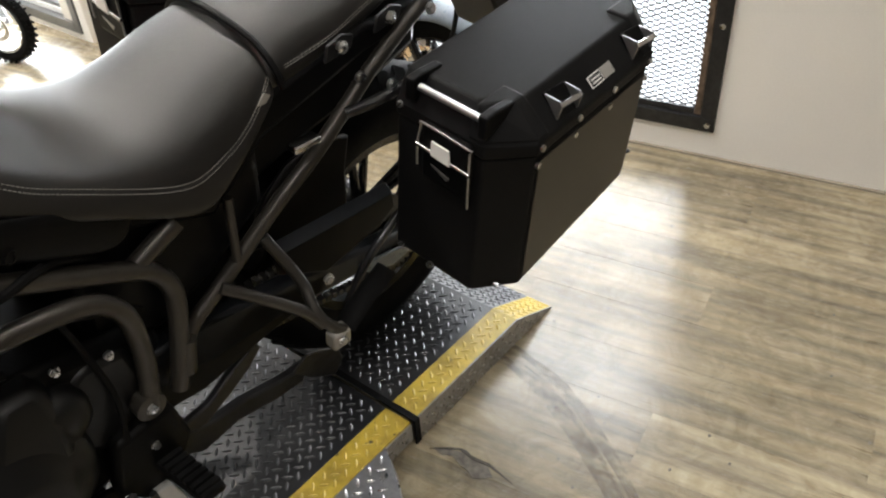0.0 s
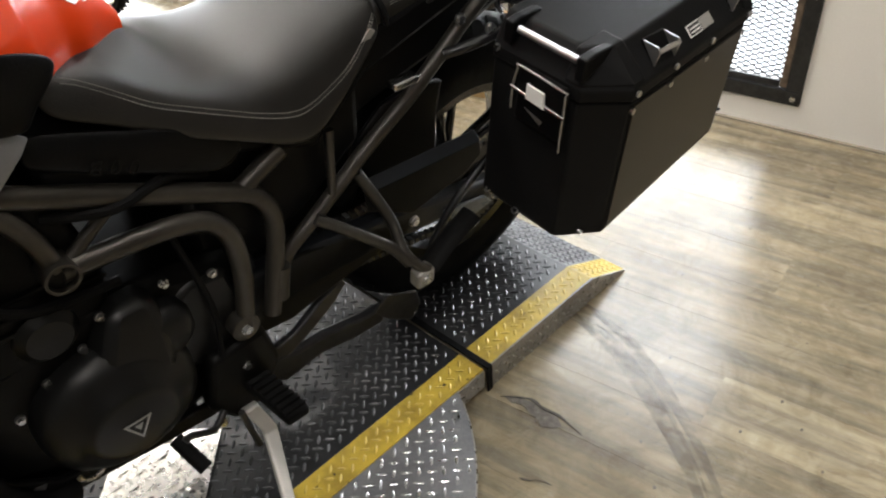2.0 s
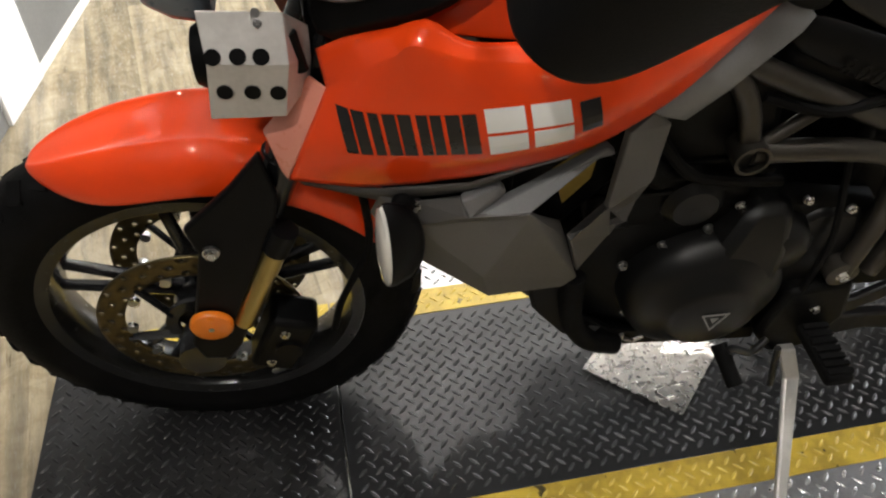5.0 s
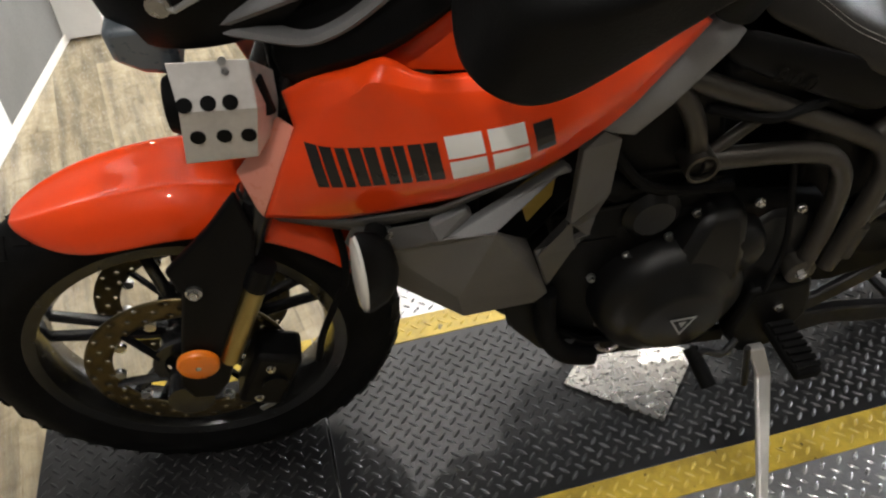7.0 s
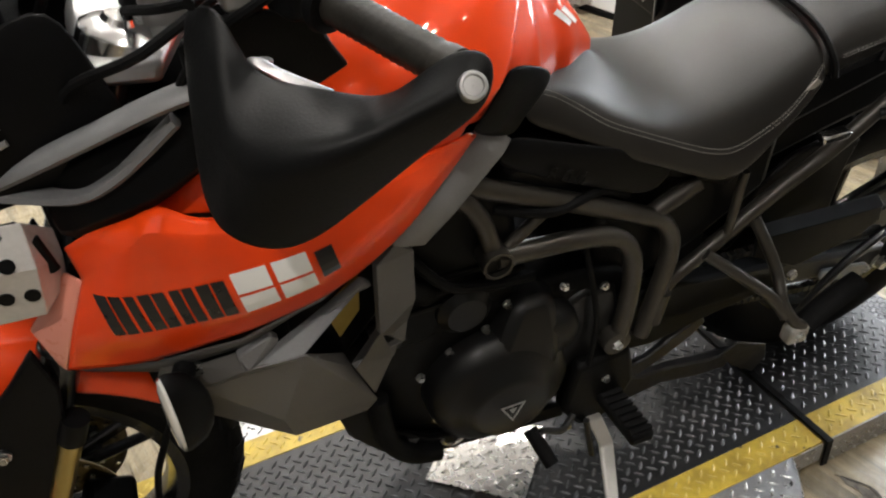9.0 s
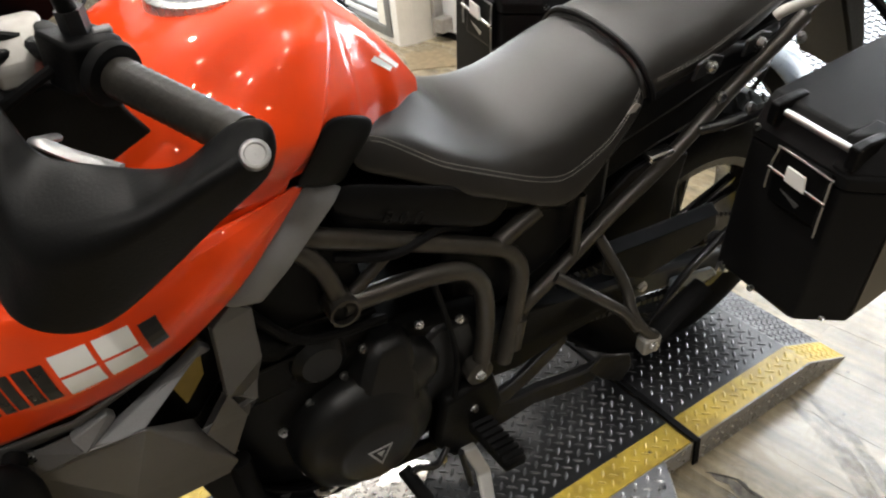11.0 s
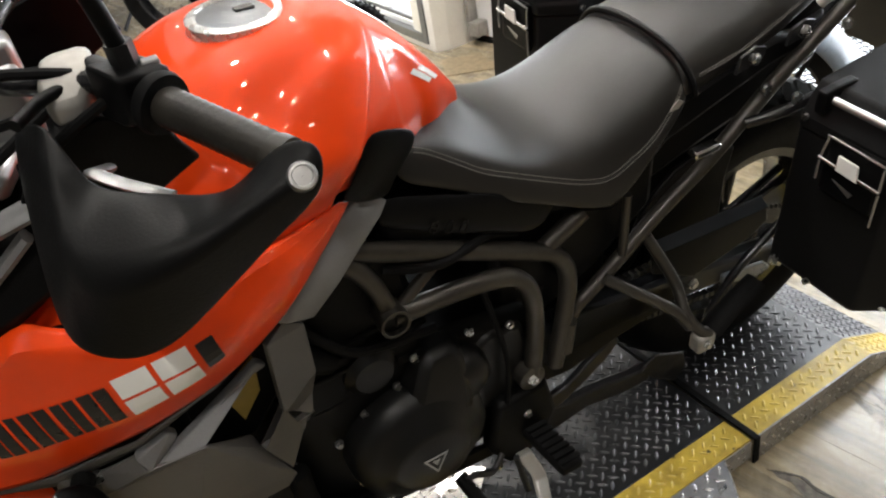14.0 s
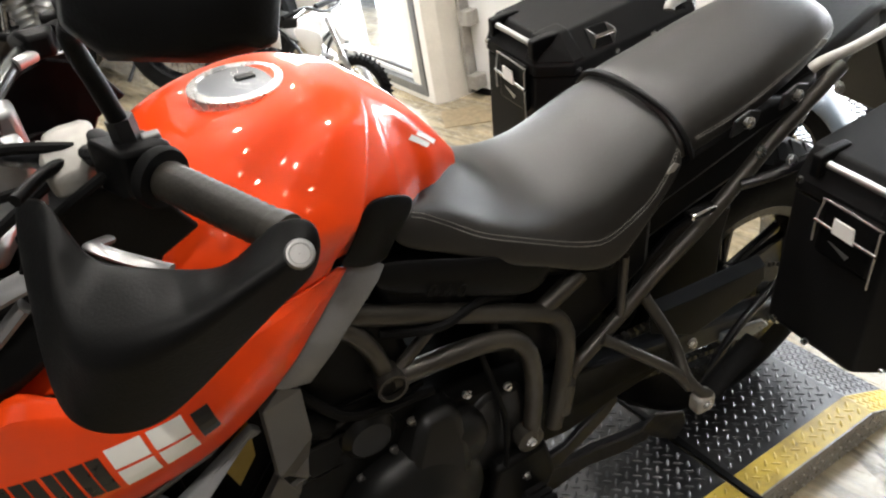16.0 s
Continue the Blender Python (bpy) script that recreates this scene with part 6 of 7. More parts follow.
for s, a, b in ((-1, Vector(BAR_L[4]), Vector(BAR_L[5])), (1, Vector(BAR_R[4]), Vector(BAR_R[5]))):
    d = (b - a).normalized()
    grip = bp("grip", lathe([(0.0175, 0.0)] + [(0.0183 if k % 2 else 0.0168, 0.006 + 0.0042 * k) for k in range(30)] + [(0.0195, 0.134), (0.0195, 0.144), (0.011, 0.144), (0.011, 0.0)], frame_of(a, d), 28), GRIPR, "black ribbed rubber grip")
    part("grip_flange", lathe([(0.011, -0.006), (0.027, -0.006), (0.029, 0.0), (0.027, 0.006), (0.011, 0.006)], frame_of(a, d), 28), RUBBER, grip)
    sw = bp("switch_housing", closed_loft([[a - d * t + Vector((x * k, 0, z * k)) for x, z in ((-0.024, -0.022), (0.022, -0.024), (0.026, 0.02), (-0.022, 0.026))] for t, k in ((0.012, 0.9), (0.02, 1.05), (0.05, 1.05), (0.058, 0.85))]), BLKPL, "black switch housing", bevel=0.006)
    part("switch_button", box(-0.008, -0.006, -0.004, 0.008, 0.006, 0.004, m=Matrix.Translation(a - d * 0.035 + Vector((0.022, 0, 0.02)))), GREYPL, sw, "grey button", bevel=0.002)
    part("clamp", cyl(frame_of(a - d * 0.075, d), 0.017, -0.012, 0.012, 18), BLKPL, sw, "black lever clamp")
    place = (lambda p: Vector(p)) if s < 0 else across
    perch = bp("lever_perch", closed_loft([[place(p) for p in ((u - hu, v, w - hw), (u + hu, v, w - hw), (u + hu, v, w + hw), (u - hu, v, w + hw))] for u, v, w, hu, hw in ((-1.052, -0.130, 1.098, 0.014, 0.014), (-1.055, -0.150, 1.100, 0.022, 0.018), (-1.062, -0.175, 1.092, 0.024, 0.016), (-1.070, -0.192, 1.080, 0.014, 0.010))]), ALU_DULL if s < 0 else BLKPL, "cast lever perch", bevel=0.005)
    part("adjuster", cyl(frame_of(place((-1.072, -0.128, 1.090)), (-0.8, -s * 0.6, 0)), 0.008, -0.012, 0.016, 14), SHEEN, perch, "silver cable adjuster")
    bp("brake_lever" if s > 0 else "clutch_lever", tube([place(p) for p in ((-1.058, -0.212, 1.030), (-1.070, -0.236, 1.044), (-1.070, -0.254, 1.053), (-1.052, -0.270, 1.044), (-1.020, -0.298, 1.034))], 0.0075, 10, flat=0.6), SHEEN, "bright cast lever")
    mir = bp("mirror", tube([place(p) for p in ((-1.010, -0.200, 1.095), (-1.012, -0.201, 1.125), (-1.018, -0.206, 1.165), (-1.026, -0.214, 1.212), (-1.022, -0.226, 1.228))], 0.0085, 12), BLKPL, "black mirror on a stalk")
    part("stalk_nut", cyl(frame_of(place((-1.011, -0.200, 1.118)), (-0.05, 0, 1)), 0.0125, -0.016, 0.016, 6), STEEL_BLK, mir, "dark nut", smooth=False)
    mm = Matrix.Translation(place((-0.955, -0.290, 1.250)))
    xa = (place((-0.90, -0.335, 1.25)) - place((-1.02, -0.235, 1.25))).normalized()
    za = (Vector((0.80, s * -0.25, -0.2)) - xa * Vector((0.80, s * -0.25, -0.2)).dot(xa)).normalized()
    mm = mm @ Matrix((xa, za.cross(xa), za)).transposed().to_4x4()
    prof = [(-0.080, -0.028), (-0.03, -0.042), (0.04, -0.044), (0.078, -0.034), (0.086, 0.0), (0.080, 0.034), (0.03, 0.046), (-0.05, 0.044), (-0.086, 0.018)]
    part("mirror_shell", closed_loft([[mm @ Vector((x * k, y * k, z)) for x, y in prof] for z, k in ((-0.040, 0.45), (-0.032, 0.78), (-0.014, 0.97), (0.004, 1.0))]), BLKPL, mir, "black mirror shell", bevel=0.006)
    part("mirror_glass", prism([mm @ Vector((x * 0.93, y * 0.93, 0.0045)) for x, y in prof], (mm.to_3x3() @ Vector((0, 0, 1))) * 0.001), CHROME, mir, "mirror glass", smooth=False)
    # lever guard: a folded shell from the bar end round to the clamp
    hg = bp("wind_deflector", grid([[place(p) for p in r] for r in GUARD]), GUARDPL, "matt black plastic lever guard", solid=0.005, sub=2)
    fold(hg.data)
    e = place((-0.935, -0.55, 1.150))
    part("guard_arm", tube([place((-1.112, -0.222, 1.10)), place((-1.085, -0.19, 1.10)), place((-1.05, -0.165, 1.095))], 0.006, 10), BLKPL, hg, "black guard clamp arm")
    bpy.context.view_layer.update()
    aim = place((-0.935, -0.404, 1.080)) - e
    spot = BVHTree.FromObject(hg, bpy.context.evaluated_depsgraph_get()).ray_cast(e, aim.normalized())
    out = spot[1] if spot[1].dot(aim) < 0 else -spot[1]
    be = lathe([(0.0005, 0.0022), (0.0075, 0.0020), (0.0085, 0.0036), (0.0105, 0.0034), (0.0118, 0.0010), (0.0118, -0.006), (0.0005, -0.006)], frame_of(spot[0], out), 28)
    bp("bar_end", be, SHEEN, "silver bar end weight")
for pts in ([(-1.04, -0.17, 1.10), (-1.12, -0.16, 1.12), (-1.22, -0.10, 1.09), (-1.26, -0.05, 0.98), (-1.22, -0.03, 0.86)], [(-1.05, -0.18, 1.085), (-1.13, -0.13, 1.06), (-1.18, -0.05, 1.02), (-1.16, 0.0, 0.90)], [(-1.10, 0.12, 1.10), (-1.2, 0.10, 1.12), (-1.28, 0.03, 1.04), (-1.24, -0.02, 0.9)], [(-1.03, -0.20, 1.09), (-1.10, -0.19, 1.05), (-1.14, -0.17, 0.99), (-1.12, -0.13, 0.93)], [(-1.06, -0.16, 1.09), (-1.16, -0.19, 1.05), (-1.24, -0.14, 1.0), (-1.26, -0.1, 0.9)]):
    bp("control_cable", tube(pts, 0.0055, 8), RUBBER, "black control cable")
bp("ignition_switch", lathe([(0.0005, 0.03), (0.018, 0.03), (0.022, 0.02), (0.022, -0.03), (0.0005, -0.03)], frame_of((-1.15, 0, 1.03), (0.2, 0, 1)), 24), BLKPL, "black ignition switch")

# seats
def seat_rows(table):
    rows = []
    for u, half in table:
        rows.append([(u, -v, w) for v, w in reversed(half)] + [(u, v, w) for v, w in half[1:]])
    return rows


RIDER = (
    (-0.752, ((0, 0.838), (0.05, 0.846), (0.085, 0.862), (0.108, 0.872), (0.119, 0.864), (0.135, 0.830))),
    (-0.715, ((0, 0.846), (0.055, 0.857), (0.090, 0.867), (0.114, 0.866), (0.127, 0.850), (0.143, 0.812))),
    (-0.685, ((0, 0.850), (0.058, 0.860), (0.0945, 0.861), (0.1185, 0.853), (0.132, 0.834), (0.147, 0.796))),
    (-0.66, ((0, 0.852), (0.06, 0.861), (0.098, 0.850), (0.122, 0.841), (0.136, 0.819), (0.151, 0.781))),
    (-0.635, ((0, 0.860), (0.05, 0.853), (0.104, 0.832), (0.128, 0.823), (0.1415, 0.802), (0.1555, 0.766))),
    (-0.61, ((0, 0.862), (0.05, 0.838), (0.110, 0.815), (0.134, 0.806), (0.147, 0.785), (0.160, 0.752))),
    (-0.585, ((0, 0.840), (0.06, 0.815), (0.116, 0.801), (0.140, 0.791), (0.152, 0.770), (0.164, 0.739))),
    (-0.55, ((0, 0.796), (0.08, 0.787), (0.122, 0.784), (0.146, 0.774), (0.157, 0.754), (0.168, 0.724))),
    (-0.49, ((0, 0.782), (0.085, 0.774), (0.122, 0.766), (0.146, 0.747), (0.158, 0.721), (0.171, 0.690))),
    (-0.43, ((0, 0.796), (0.085, 0.782), (0.122, 0.766), (0.146, 0.740), (0.159, 0.702), (0.173, 0.660))),
    (-0.385, ((0, 0.812), (0.085, 0.797), (0.120, 0.779), (0.141, 0.752), (0.153, 0.718), (0.167, 0.686))),
    (-0.335, ((0, 0.832), (0.085, 0.817), (0.118, 0.799), (0.136, 0.776), (0.146, 0.750), (0.158, 0.728))),
    (-0.272, ((0, 0.850), (0.080, 0.838), (0.108, 0.824), (0.125, 0.808), (0.134, 0.792), (0.142, 0.776))),
)
seat = bp("rider_seat", grid(seat_rows(RIDER)), VINYL, "black textured vinyl rider seat with white double stitching", sub=2, solid=0.01, offset=-1.0)
PILLION = (
    (-0.278, ((0, 0.846), (0.08, 0.834), (0.110, 0.818), (0.128, 0.800), (0.132, 0.775))),
    (-0.260, ((0, 0.864), (0.08, 0.852), (0.112, 0.834), (0.130, 0.808), (0.134, 0.778))),
    (-0.17, ((0, 0.876), (0.08, 0.864), (0.112, 0.848), (0.130, 0.824), (0.135, 0.795))),
    (-0.06, ((0, 0.902), (0.075, 0.892), (0.105, 0.878), (0.124, 0.857), (0.130, 0.830))),
    (0.03, ((0, 0.918), (0.065, 0.910), (0.092, 0.898), (0.108, 0.878), (0.112, 0.856))),
    (0.075, ((0, 0.917), (0.055, 0.910), (0.078, 0.898), (0.090, 0.882), (0.094, 0.862))),
    (0.095, ((0, 0.902), (0.045, 0.897), (0.065, 0.887), (0.075, 0.874), (0.078, 0.862))),
)
pillion = bp("pillion_seat", grid(seat_rows(PILLION)), VINYL, "black textured vinyl pillion seat", sub=2, solid=0.01, offset=-1.0)
bp("seat_piping", tube([(-0.262, -0.140, 0.780), (-0.265, -0.130, 0.806), (-0.271, -0.088, 0.840), (-0.280, 0, 0.857), (-0.271, 0.088, 0.840), (-0.265, 0.130, 0.806), (-0.262, 0.140, 0.780)], 0.0055, 8), BLKPL, "black seam roll between the seats")


def skin(table, u, f):
    """A place on the left flank: f runs from the centre line (0) to the lower edge (1)."""
    for (ua, a), (ub, b) in zip(table, table[1:]):
        if ua <= u <= ub:
            t = (u - ua) / (ub - ua)
            half = [(va + (vb - va) * t, wa + (wb - wa) * t) for (va, wa), (vb, wb) in zip(a, b)]
            x = f * (len(half) - 1)
            i = min(int(x), len(half) - 2)
            y = x - i
            return Vector((u, -(half[i][0] + (half[i + 1][0] - half[i][0]) * y), half[i][1] + (half[i + 1][1] - half[i][1]) * y))


# double seam round the rider's seat, laid on the skin
bpy.context.view_layer.update()
SEAT_SKIN = BVHTree.FromObject(seat, bpy.context.evaluated_depsgraph_get())
INWARD = Vector((0.215, 0.717, -0.663))
SEAM = ((-0.728, 0.884), (-0.71, 0.873), (-0.678, 0.845), (-0.634, 0.806), (-0.586, 0.776), (-0.538, 0.748), (-0.49, 0.722), (-0.455, 0.707), (-0.427, 0.702), (-0.395, 0.711), (-0.345, 0.738), (-0.305, 0.781), (-0.276, 0.829))


def stitches(pts, parent, label, lift, radius):
    bm = bmesh.new()
    for a, b in zip(pts, pts[1:]):
        n = max(1, int((b - a).length / 0.004))
        for k in range(n):
            p, q = a.lerp(b, (k + 0.15) / n), a.lerp(b, (k + 0.8) / n)
            tube([p + lift, q + lift], radius, 4, bm=bm)
    tagged(part("stitching", bm, THREAD, parent, label, smooth=False), kind="stuff")


for off in (0.0, 0.0085):
    pts = []
    for p in smooth_path([(u, -0.15, w + off) for u, w in SEAM], 10):
        hit = SEAT_SKIN.ray_cast(p - INWARD * 0.4, INWARD)
        if hit[0] is not None:
            pts.append(hit[0])
    stitches(pts, seat, "white stitching", INWARD * -0.0004, 0.00055)
    stitches(smooth_path([skin(PILLION, u, 0.80 - off * 4) for u in (-0.25, -0.17, -0.1, 0.0, 0.07)], 12), pillion, "fine grey stitching", Vector((0, -0.0014, 0.0004)), 0.0005)
tag = skin(RIDER, -0.300, 0.78)
part("seat_tag", box(-0.006, -0.0012, -0.011, 0.006, 0.001, 0.011, m=Matrix.Translation(tag + Vector((0.002, -0.002, 0))) @ pose(0, 0, 0, 8, 35, 0)), THREAD, seat, "small pale woven tag", smooth=False)
for s in (-1, 1):
    bp("tank_side_cover", grid([[(u, s * v, w) for u, v, w in r] for r in ([(-0.793, 0.168, 0.939), (-0.769, 0.163, 0.934), (-0.742, 0.150, 0.919), (-0.712, 0.130, 0.892)], [(-0.812, 0.177, 0.912), (-0.786, 0.173, 0.906), (-0.760, 0.158, 0.890), (-0.732, 0.141, 0.872)], [(-0.830, 0.177, 0.885), (-0.802, 0.175, 0.873), (-0.778, 0.160, 0.860), (-0.760, 0.146, 0.852)], [(-0.845, 0.172, 0.868), (-0.815, 0.170, 0.850), (-0.790, 0.158, 0.838), (-0.770, 0.147, 0.830)])]), BLKPL, "matt black side panel beside the tank", solid=0.006, sub=2)


for s in (-1, 1):
    for u, w in ((-0.157, 0.808), (-0.057, 0.821)):
        bk = bp("seat_bracket", plate([(u - 0.030, w - 0.018), (u + 0.022, w - 0.010), (u + 0.028, w + 0.010), (u + 0.004, w + 0.018), (u - 0.024, w + 0.008)], s * 0.139, s * 0.145), STEEL_BLK, "dark steel seat bracket", smooth=False, bevel=0.002)
        part("bracket_bolt", lathe([(0.0005, 0.010), (0.0045, 0.010), (0.0065, 0.008), (0.0095, 0.007), (0.010, 0.0), (0.0005, 0.0)], frame_of((u, s * 0.145, w), (0, s, 0.2)), 20), BOLT, bk, "bright collar bolt")
part("pillion_tag", box(-0.006, -0.0012, -0.009, 0.006, 0.001, 0.009, m=Matrix.Translation(skin(PILLION, 0.02, 0.80) + Vector((0, -0.004, 0.002))) @ pose(0, 0, 0, 20, 20, 0)), THREAD, pillion, "small pale woven tag", smooth=False)
# small white mark on the tank's rear flank, two plain strokes
bpy.context.view_layer.update()
TANK_SKIN = BVHTree.FromObject(tank, bpy.context.evaluated_depsgraph_get())
for stroke in (((-0.694, 0.952), (-0.668, 0.934)), ((-0.682, 0.958), (-0.656, 0.940))):
    (ua, wa), (ub, wb) = stroke
    g = []
    for du, dw in ((0.0, 0.0), (0.006, 0.0075)):
        row = []
        for k in range(5):
            o = Vector((ua + (ub - ua) * k / 4 + du, -0.09, wa + (wb - wa) * k / 4 + dw))
            hit = TANK_SKIN.ray_cast(o - INWARD * 0.4, INWARD)
            row.append(hit[0] + hit[1] * 0.0008)
        g.append(row)
    part("tank_mark", grid(g), WHITE, tank, "small white printed stroke", solid=0.0004, smooth=False)


# ---- panniers ----
def pannier(name, label, mirror):
    s = -1
    shift = Vector((-0.135, 0.688, 0.035)) if mirror else Vector()
    th = empty(name, BIKE, label, "pannier", "motorcycle panniers")
    def P(u, v, w):
        return Vector((u, s * v, w + 0.12 * (u + 0.105))) + shift
    U0, U1, V0, V1, W0, W1, WS = -0.105, 0.292, 0.212, 0.440, 0.425, 0.775, 0.706
    C = 0.055
    def ring(w, du=0.0, dv=0.0, c=C):
        return [P(U0 - du, V0, w), P(U1 + du, V0, w), P(U1 + du, V1 - c + dv, w), P(U1 - c + du, V1 + dv, w), P(U0 + c - du, V1 + dv, w), P(U0 - du, V1 - c + dv, w)]
    def foot(du, dv, dw):
        return [p + Vector((0, 0, dw + 0.14 * max(0.0, p.x - shift.x - U0))) for p in ring(W0, du, dv)]
    body = closed_loft([foot(-0.010, -0.014, -0.004), foot(0, 0, 0.012), ring(WS - 0.004, 0, 0)])
    b = part("case_body", body, PANNIER, th, "black aluminium case body", smooth=False, bevel=0.004)
    part("outer_sheet", prism([P(U0 + C + 0.006, V1 + 0.001, WS - 0.012), P(U1 - C - 0.006, V1 + 0.001, WS - 0.012), P(U1 - C - 0.006, V1 + 0.001, W0 + 0.072), P(U0 + C + 0.006, V1 + 0.001, W0 + 0.029)], (0, s * 0.002, 0)), PANFACE, b, "satin black flat outer sheet", smooth=False, bevel=0.002)
    lid = part("lid", closed_loft([ring(WS, 0.004, 0.004), ring(WS + 0.022, 0.004, 0.004), ring(W1 - 0.012, -0.014, -0.034, C * 0.9), ring(W1, -0.024, -0.046, C * 0.85)]), PANNIER, th, "black lid with chamfered edges", smooth=False, bevel=0.004)
    for u, d in ((U0 - 0.006, 1), (U1 + 0.006, -1)):
        part("corner_cap", closed_loft([[P(u + d * a, v, w) for a, v, w in ((0.0, V1 - 0.085, WS + 0.026), (0.085, V1 - 0.085, WS + 0.026), (0.085, V1 + 0.004, WS + 0.026), (0.058, V1 + 0.004, WS + 0.026), (0.0, V1 - 0.054, WS + 0.026))], [P(u + d * a, v, w) for a, v, w in ((0.020, V1 - 0.085, W1 + 0.004), (0.078, V1 - 0.085, W1 + 0.004), (0.078, V1 - 0.046, W1 + 0.004), (0.056, V1 - 0.046, W1 + 0.004), (0.020, V1 - 0.076, W1 + 0.004))]]), PANNIER, lid, "black plastic corner", smooth=False, bevel=0.005)
    # bar handle across the lid front
    part("handle_bar", tube([P(U0 - 0.004, 0.262, W1 - 0.002), P(U0 - 0.004, 0.376, W1 - 0.002)], 0.0058, 14), SHEEN, lid, "bright aluminium tie-down bar")
    for v in (0.245, 0.386):
        part("bar_lug", prism([P(U0 - 0.011, v - 0.009, W1 - 0.03), P(U0 - 0.011, v - 0.009, W1 + 0.008), P(U0 + 0.014, v - 0.009, W1 + 0.008), P(U0 + 0.055, v - 0.009, W1 + 0.003), P(U0 + 0.055, v - 0.009, W1 - 0.01)], (0, s * 0.018, 0)), BLKPL, lid, "black bar mount", smooth=False, bevel=0.004)
        part("rivet", cyl(frame_of(P(U0 + 0.05, v, W1 + 0.005), (0, 0, 1)), 0.0075, -0.002, 0.004, 16), BOLT, lid)
    for u in (U1 - 0.05,):
        part("rivet", cyl(frame_of(P(u, 0.25, W1), (0, 0, 1)), 0.0075, -0.002, 0.004, 16), BOLT, lid)
    # lashing brackets on the outer chamfer
    for u in (0.018, 0.212):
        lm = frame_of(P(u + 0.003, V1 - 0.020, WS + 0.044), (-0.07, s * 0.75, 0.66), (0, -s * 0.66, 0.75))
        br = part("latch", box(-0.022, -0.024, -0.004, 0.022, 0.024, 0.003, m=lm), BLKPL, lid, "lashing bracket with silver cheeks", smooth=False, bevel=0.002)
        for y in (-0.024, 0.021):
            part("latch_cheek", prism([lm @ Vector(q) for q in ((-0.022, y, 0.002), (0.020, y, 0.002), (0.001, y, 0.023), (-0.007, y, 0.023))], (lm.to_3x3() @ Vector((0, 1, 0))) * 0.003), SHEEN, lid, smooth=False)
        part("latch_bar", box(-0.009, -0.024, 0.018, -0.001, 0.024, 0.023, m=lm), CHROME, lid, "bright crossbar", smooth=False, bevel=0.002)
    # maker's label drawn as plain bars
    lm = frame_of(P(0.116, V1 - 0.0135, WS + 0.0405), (0, s * 0.70, 0.714), (1.0, 0, 0.12))
    if not mirror:
        part("label_dark", box(-0.034, -0.0095, 0.0, -0.001, 0.0095, 0.0012, m=lm), WHITE, lid, "white-edged dark label", smooth=False)
        part("label_field", box(-0.032, -0.0078, 0.0013, -0.003, 0.0078, 0.0018, m=lm), BLACKPRINT, lid, smooth=False)
        part("label_pale", box(0.001, -0.0095, 0.0, 0.030, 0.0095, 0.0012, m=lm), THREAD, lid, "pale grey label", smooth=False)
        for k in range(2):
            part("label_line", box(-0.029, -0.0045 + 0.0055 * k, 0.0019, -0.006, -0.0022 + 0.0055 * k, 0.0023, m=lm), WHITE, lid, smooth=False)
    for u in (-0.045, 0.045, 0.135, 0.232):
        part("rivet", cyl(frame_of(P(u, V1 + 0.004, WS + 0.012), (0, s, 0)), 0.0052, -0.002, 0.0035, 12), BOLT, lid)
        part("rivet", cyl(frame_of(P(u, V1 + 0.001, WS - 0.020), (0, s, 0)), 0.0052, -0.002, 0.0035, 12), BOLT, b)
    # front clasp: black housing, wire bail, crossbar with a bright plate, narrow slot
    cl = part("clasp", box(U0 - 0.014, -0.372, WS - 0.080, U0 - 0.001, -0.276, WS + 0.018, m=Matrix.Translation(shift)), BLKPL, th, "black clasp with bright trim", smooth=False, bevel=0.006)
    part("clasp_bail", tube([P(U0 - 0.016, 0.376, WS - 0.088), P(U0 - 0.018, 0.376, WS - 0.048), P(U0 - 0.017, 0.374, WS + 0.012), P(U0 - 0.017, 0.370, WS + 0.018), P(U0 - 0.017, 0.284, WS + 0.022), P(U0 - 0.017, 0.278, WS + 0.016), P(U0 - 0.018, 0.272, WS - 0.020), P(U0 - 0.017, 0.272, WS - 0.058)], 0.0018, 8, 2), SHEEN, cl, "thin bright wire bail")
    part("clasp_bar", tube([P(U0 - 0.019, 0.270, WS - 0.018), P(U0 - 0.019, 0.378, WS - 0.024)], 0.0036, 12), CHROME, cl, "bright crossbar")
    part("clasp_plate", prism([P(U0 - 0.0235, v, w) for v, w in ((0.304, WS + 0.004), (0.338, WS + 0.002), (0.342, WS - 0.025), (0.304, WS - 0.022))], (0.004, 0, 0)), WHITE, cl, "pale plate", smooth=False, bevel=0.001)
    part("clasp_slot", prism([P(U0 - 0.0155, v, w) for v, w in ((0.298, WS - 0.046), (0.336, WS - 0.054), (0.332, WS - 0.062))], (0.002, 0, 0)), SHEEN, cl, "narrow bright slot edge", smooth=False)
    for v, w in ((0.222, 0.02), (0.345, 0.008), (0.228, -0.262), (0.296, -0.268)):
        part("rivet", cyl(frame_of(P(U0 - 0.004, v, WS + w), (-1, 0, 0)), 0.0055, -0.003, 0.004, 12), BOLT, b)
    for u in (U0 + 0.01, U1 - 0.045):
        part("foot_cap", closed_loft([[P(u + a, v, W0 + d + 0.14 * (u - U0)) for a, v in ((0, V1 - 0.11), (0.05, V1 - 0.11), (0.05, V1 - 0.030 + e), (0.01, V1 - 0.045 + e))] for d, e in ((-0.004, -0.01), (0.018, 0.016))]), BLKPL, b, "black plastic foot", smooth=False, bevel=0.004)
        part("rivet", cyl(frame_of(P(u + 0.02, V1 - 0.028, W0 + 0.02 + 0.14 * (u - U0)), (0, s, -0.4)), 0.005, -0.003, 0.006, 12), BOLT, b)
    return th


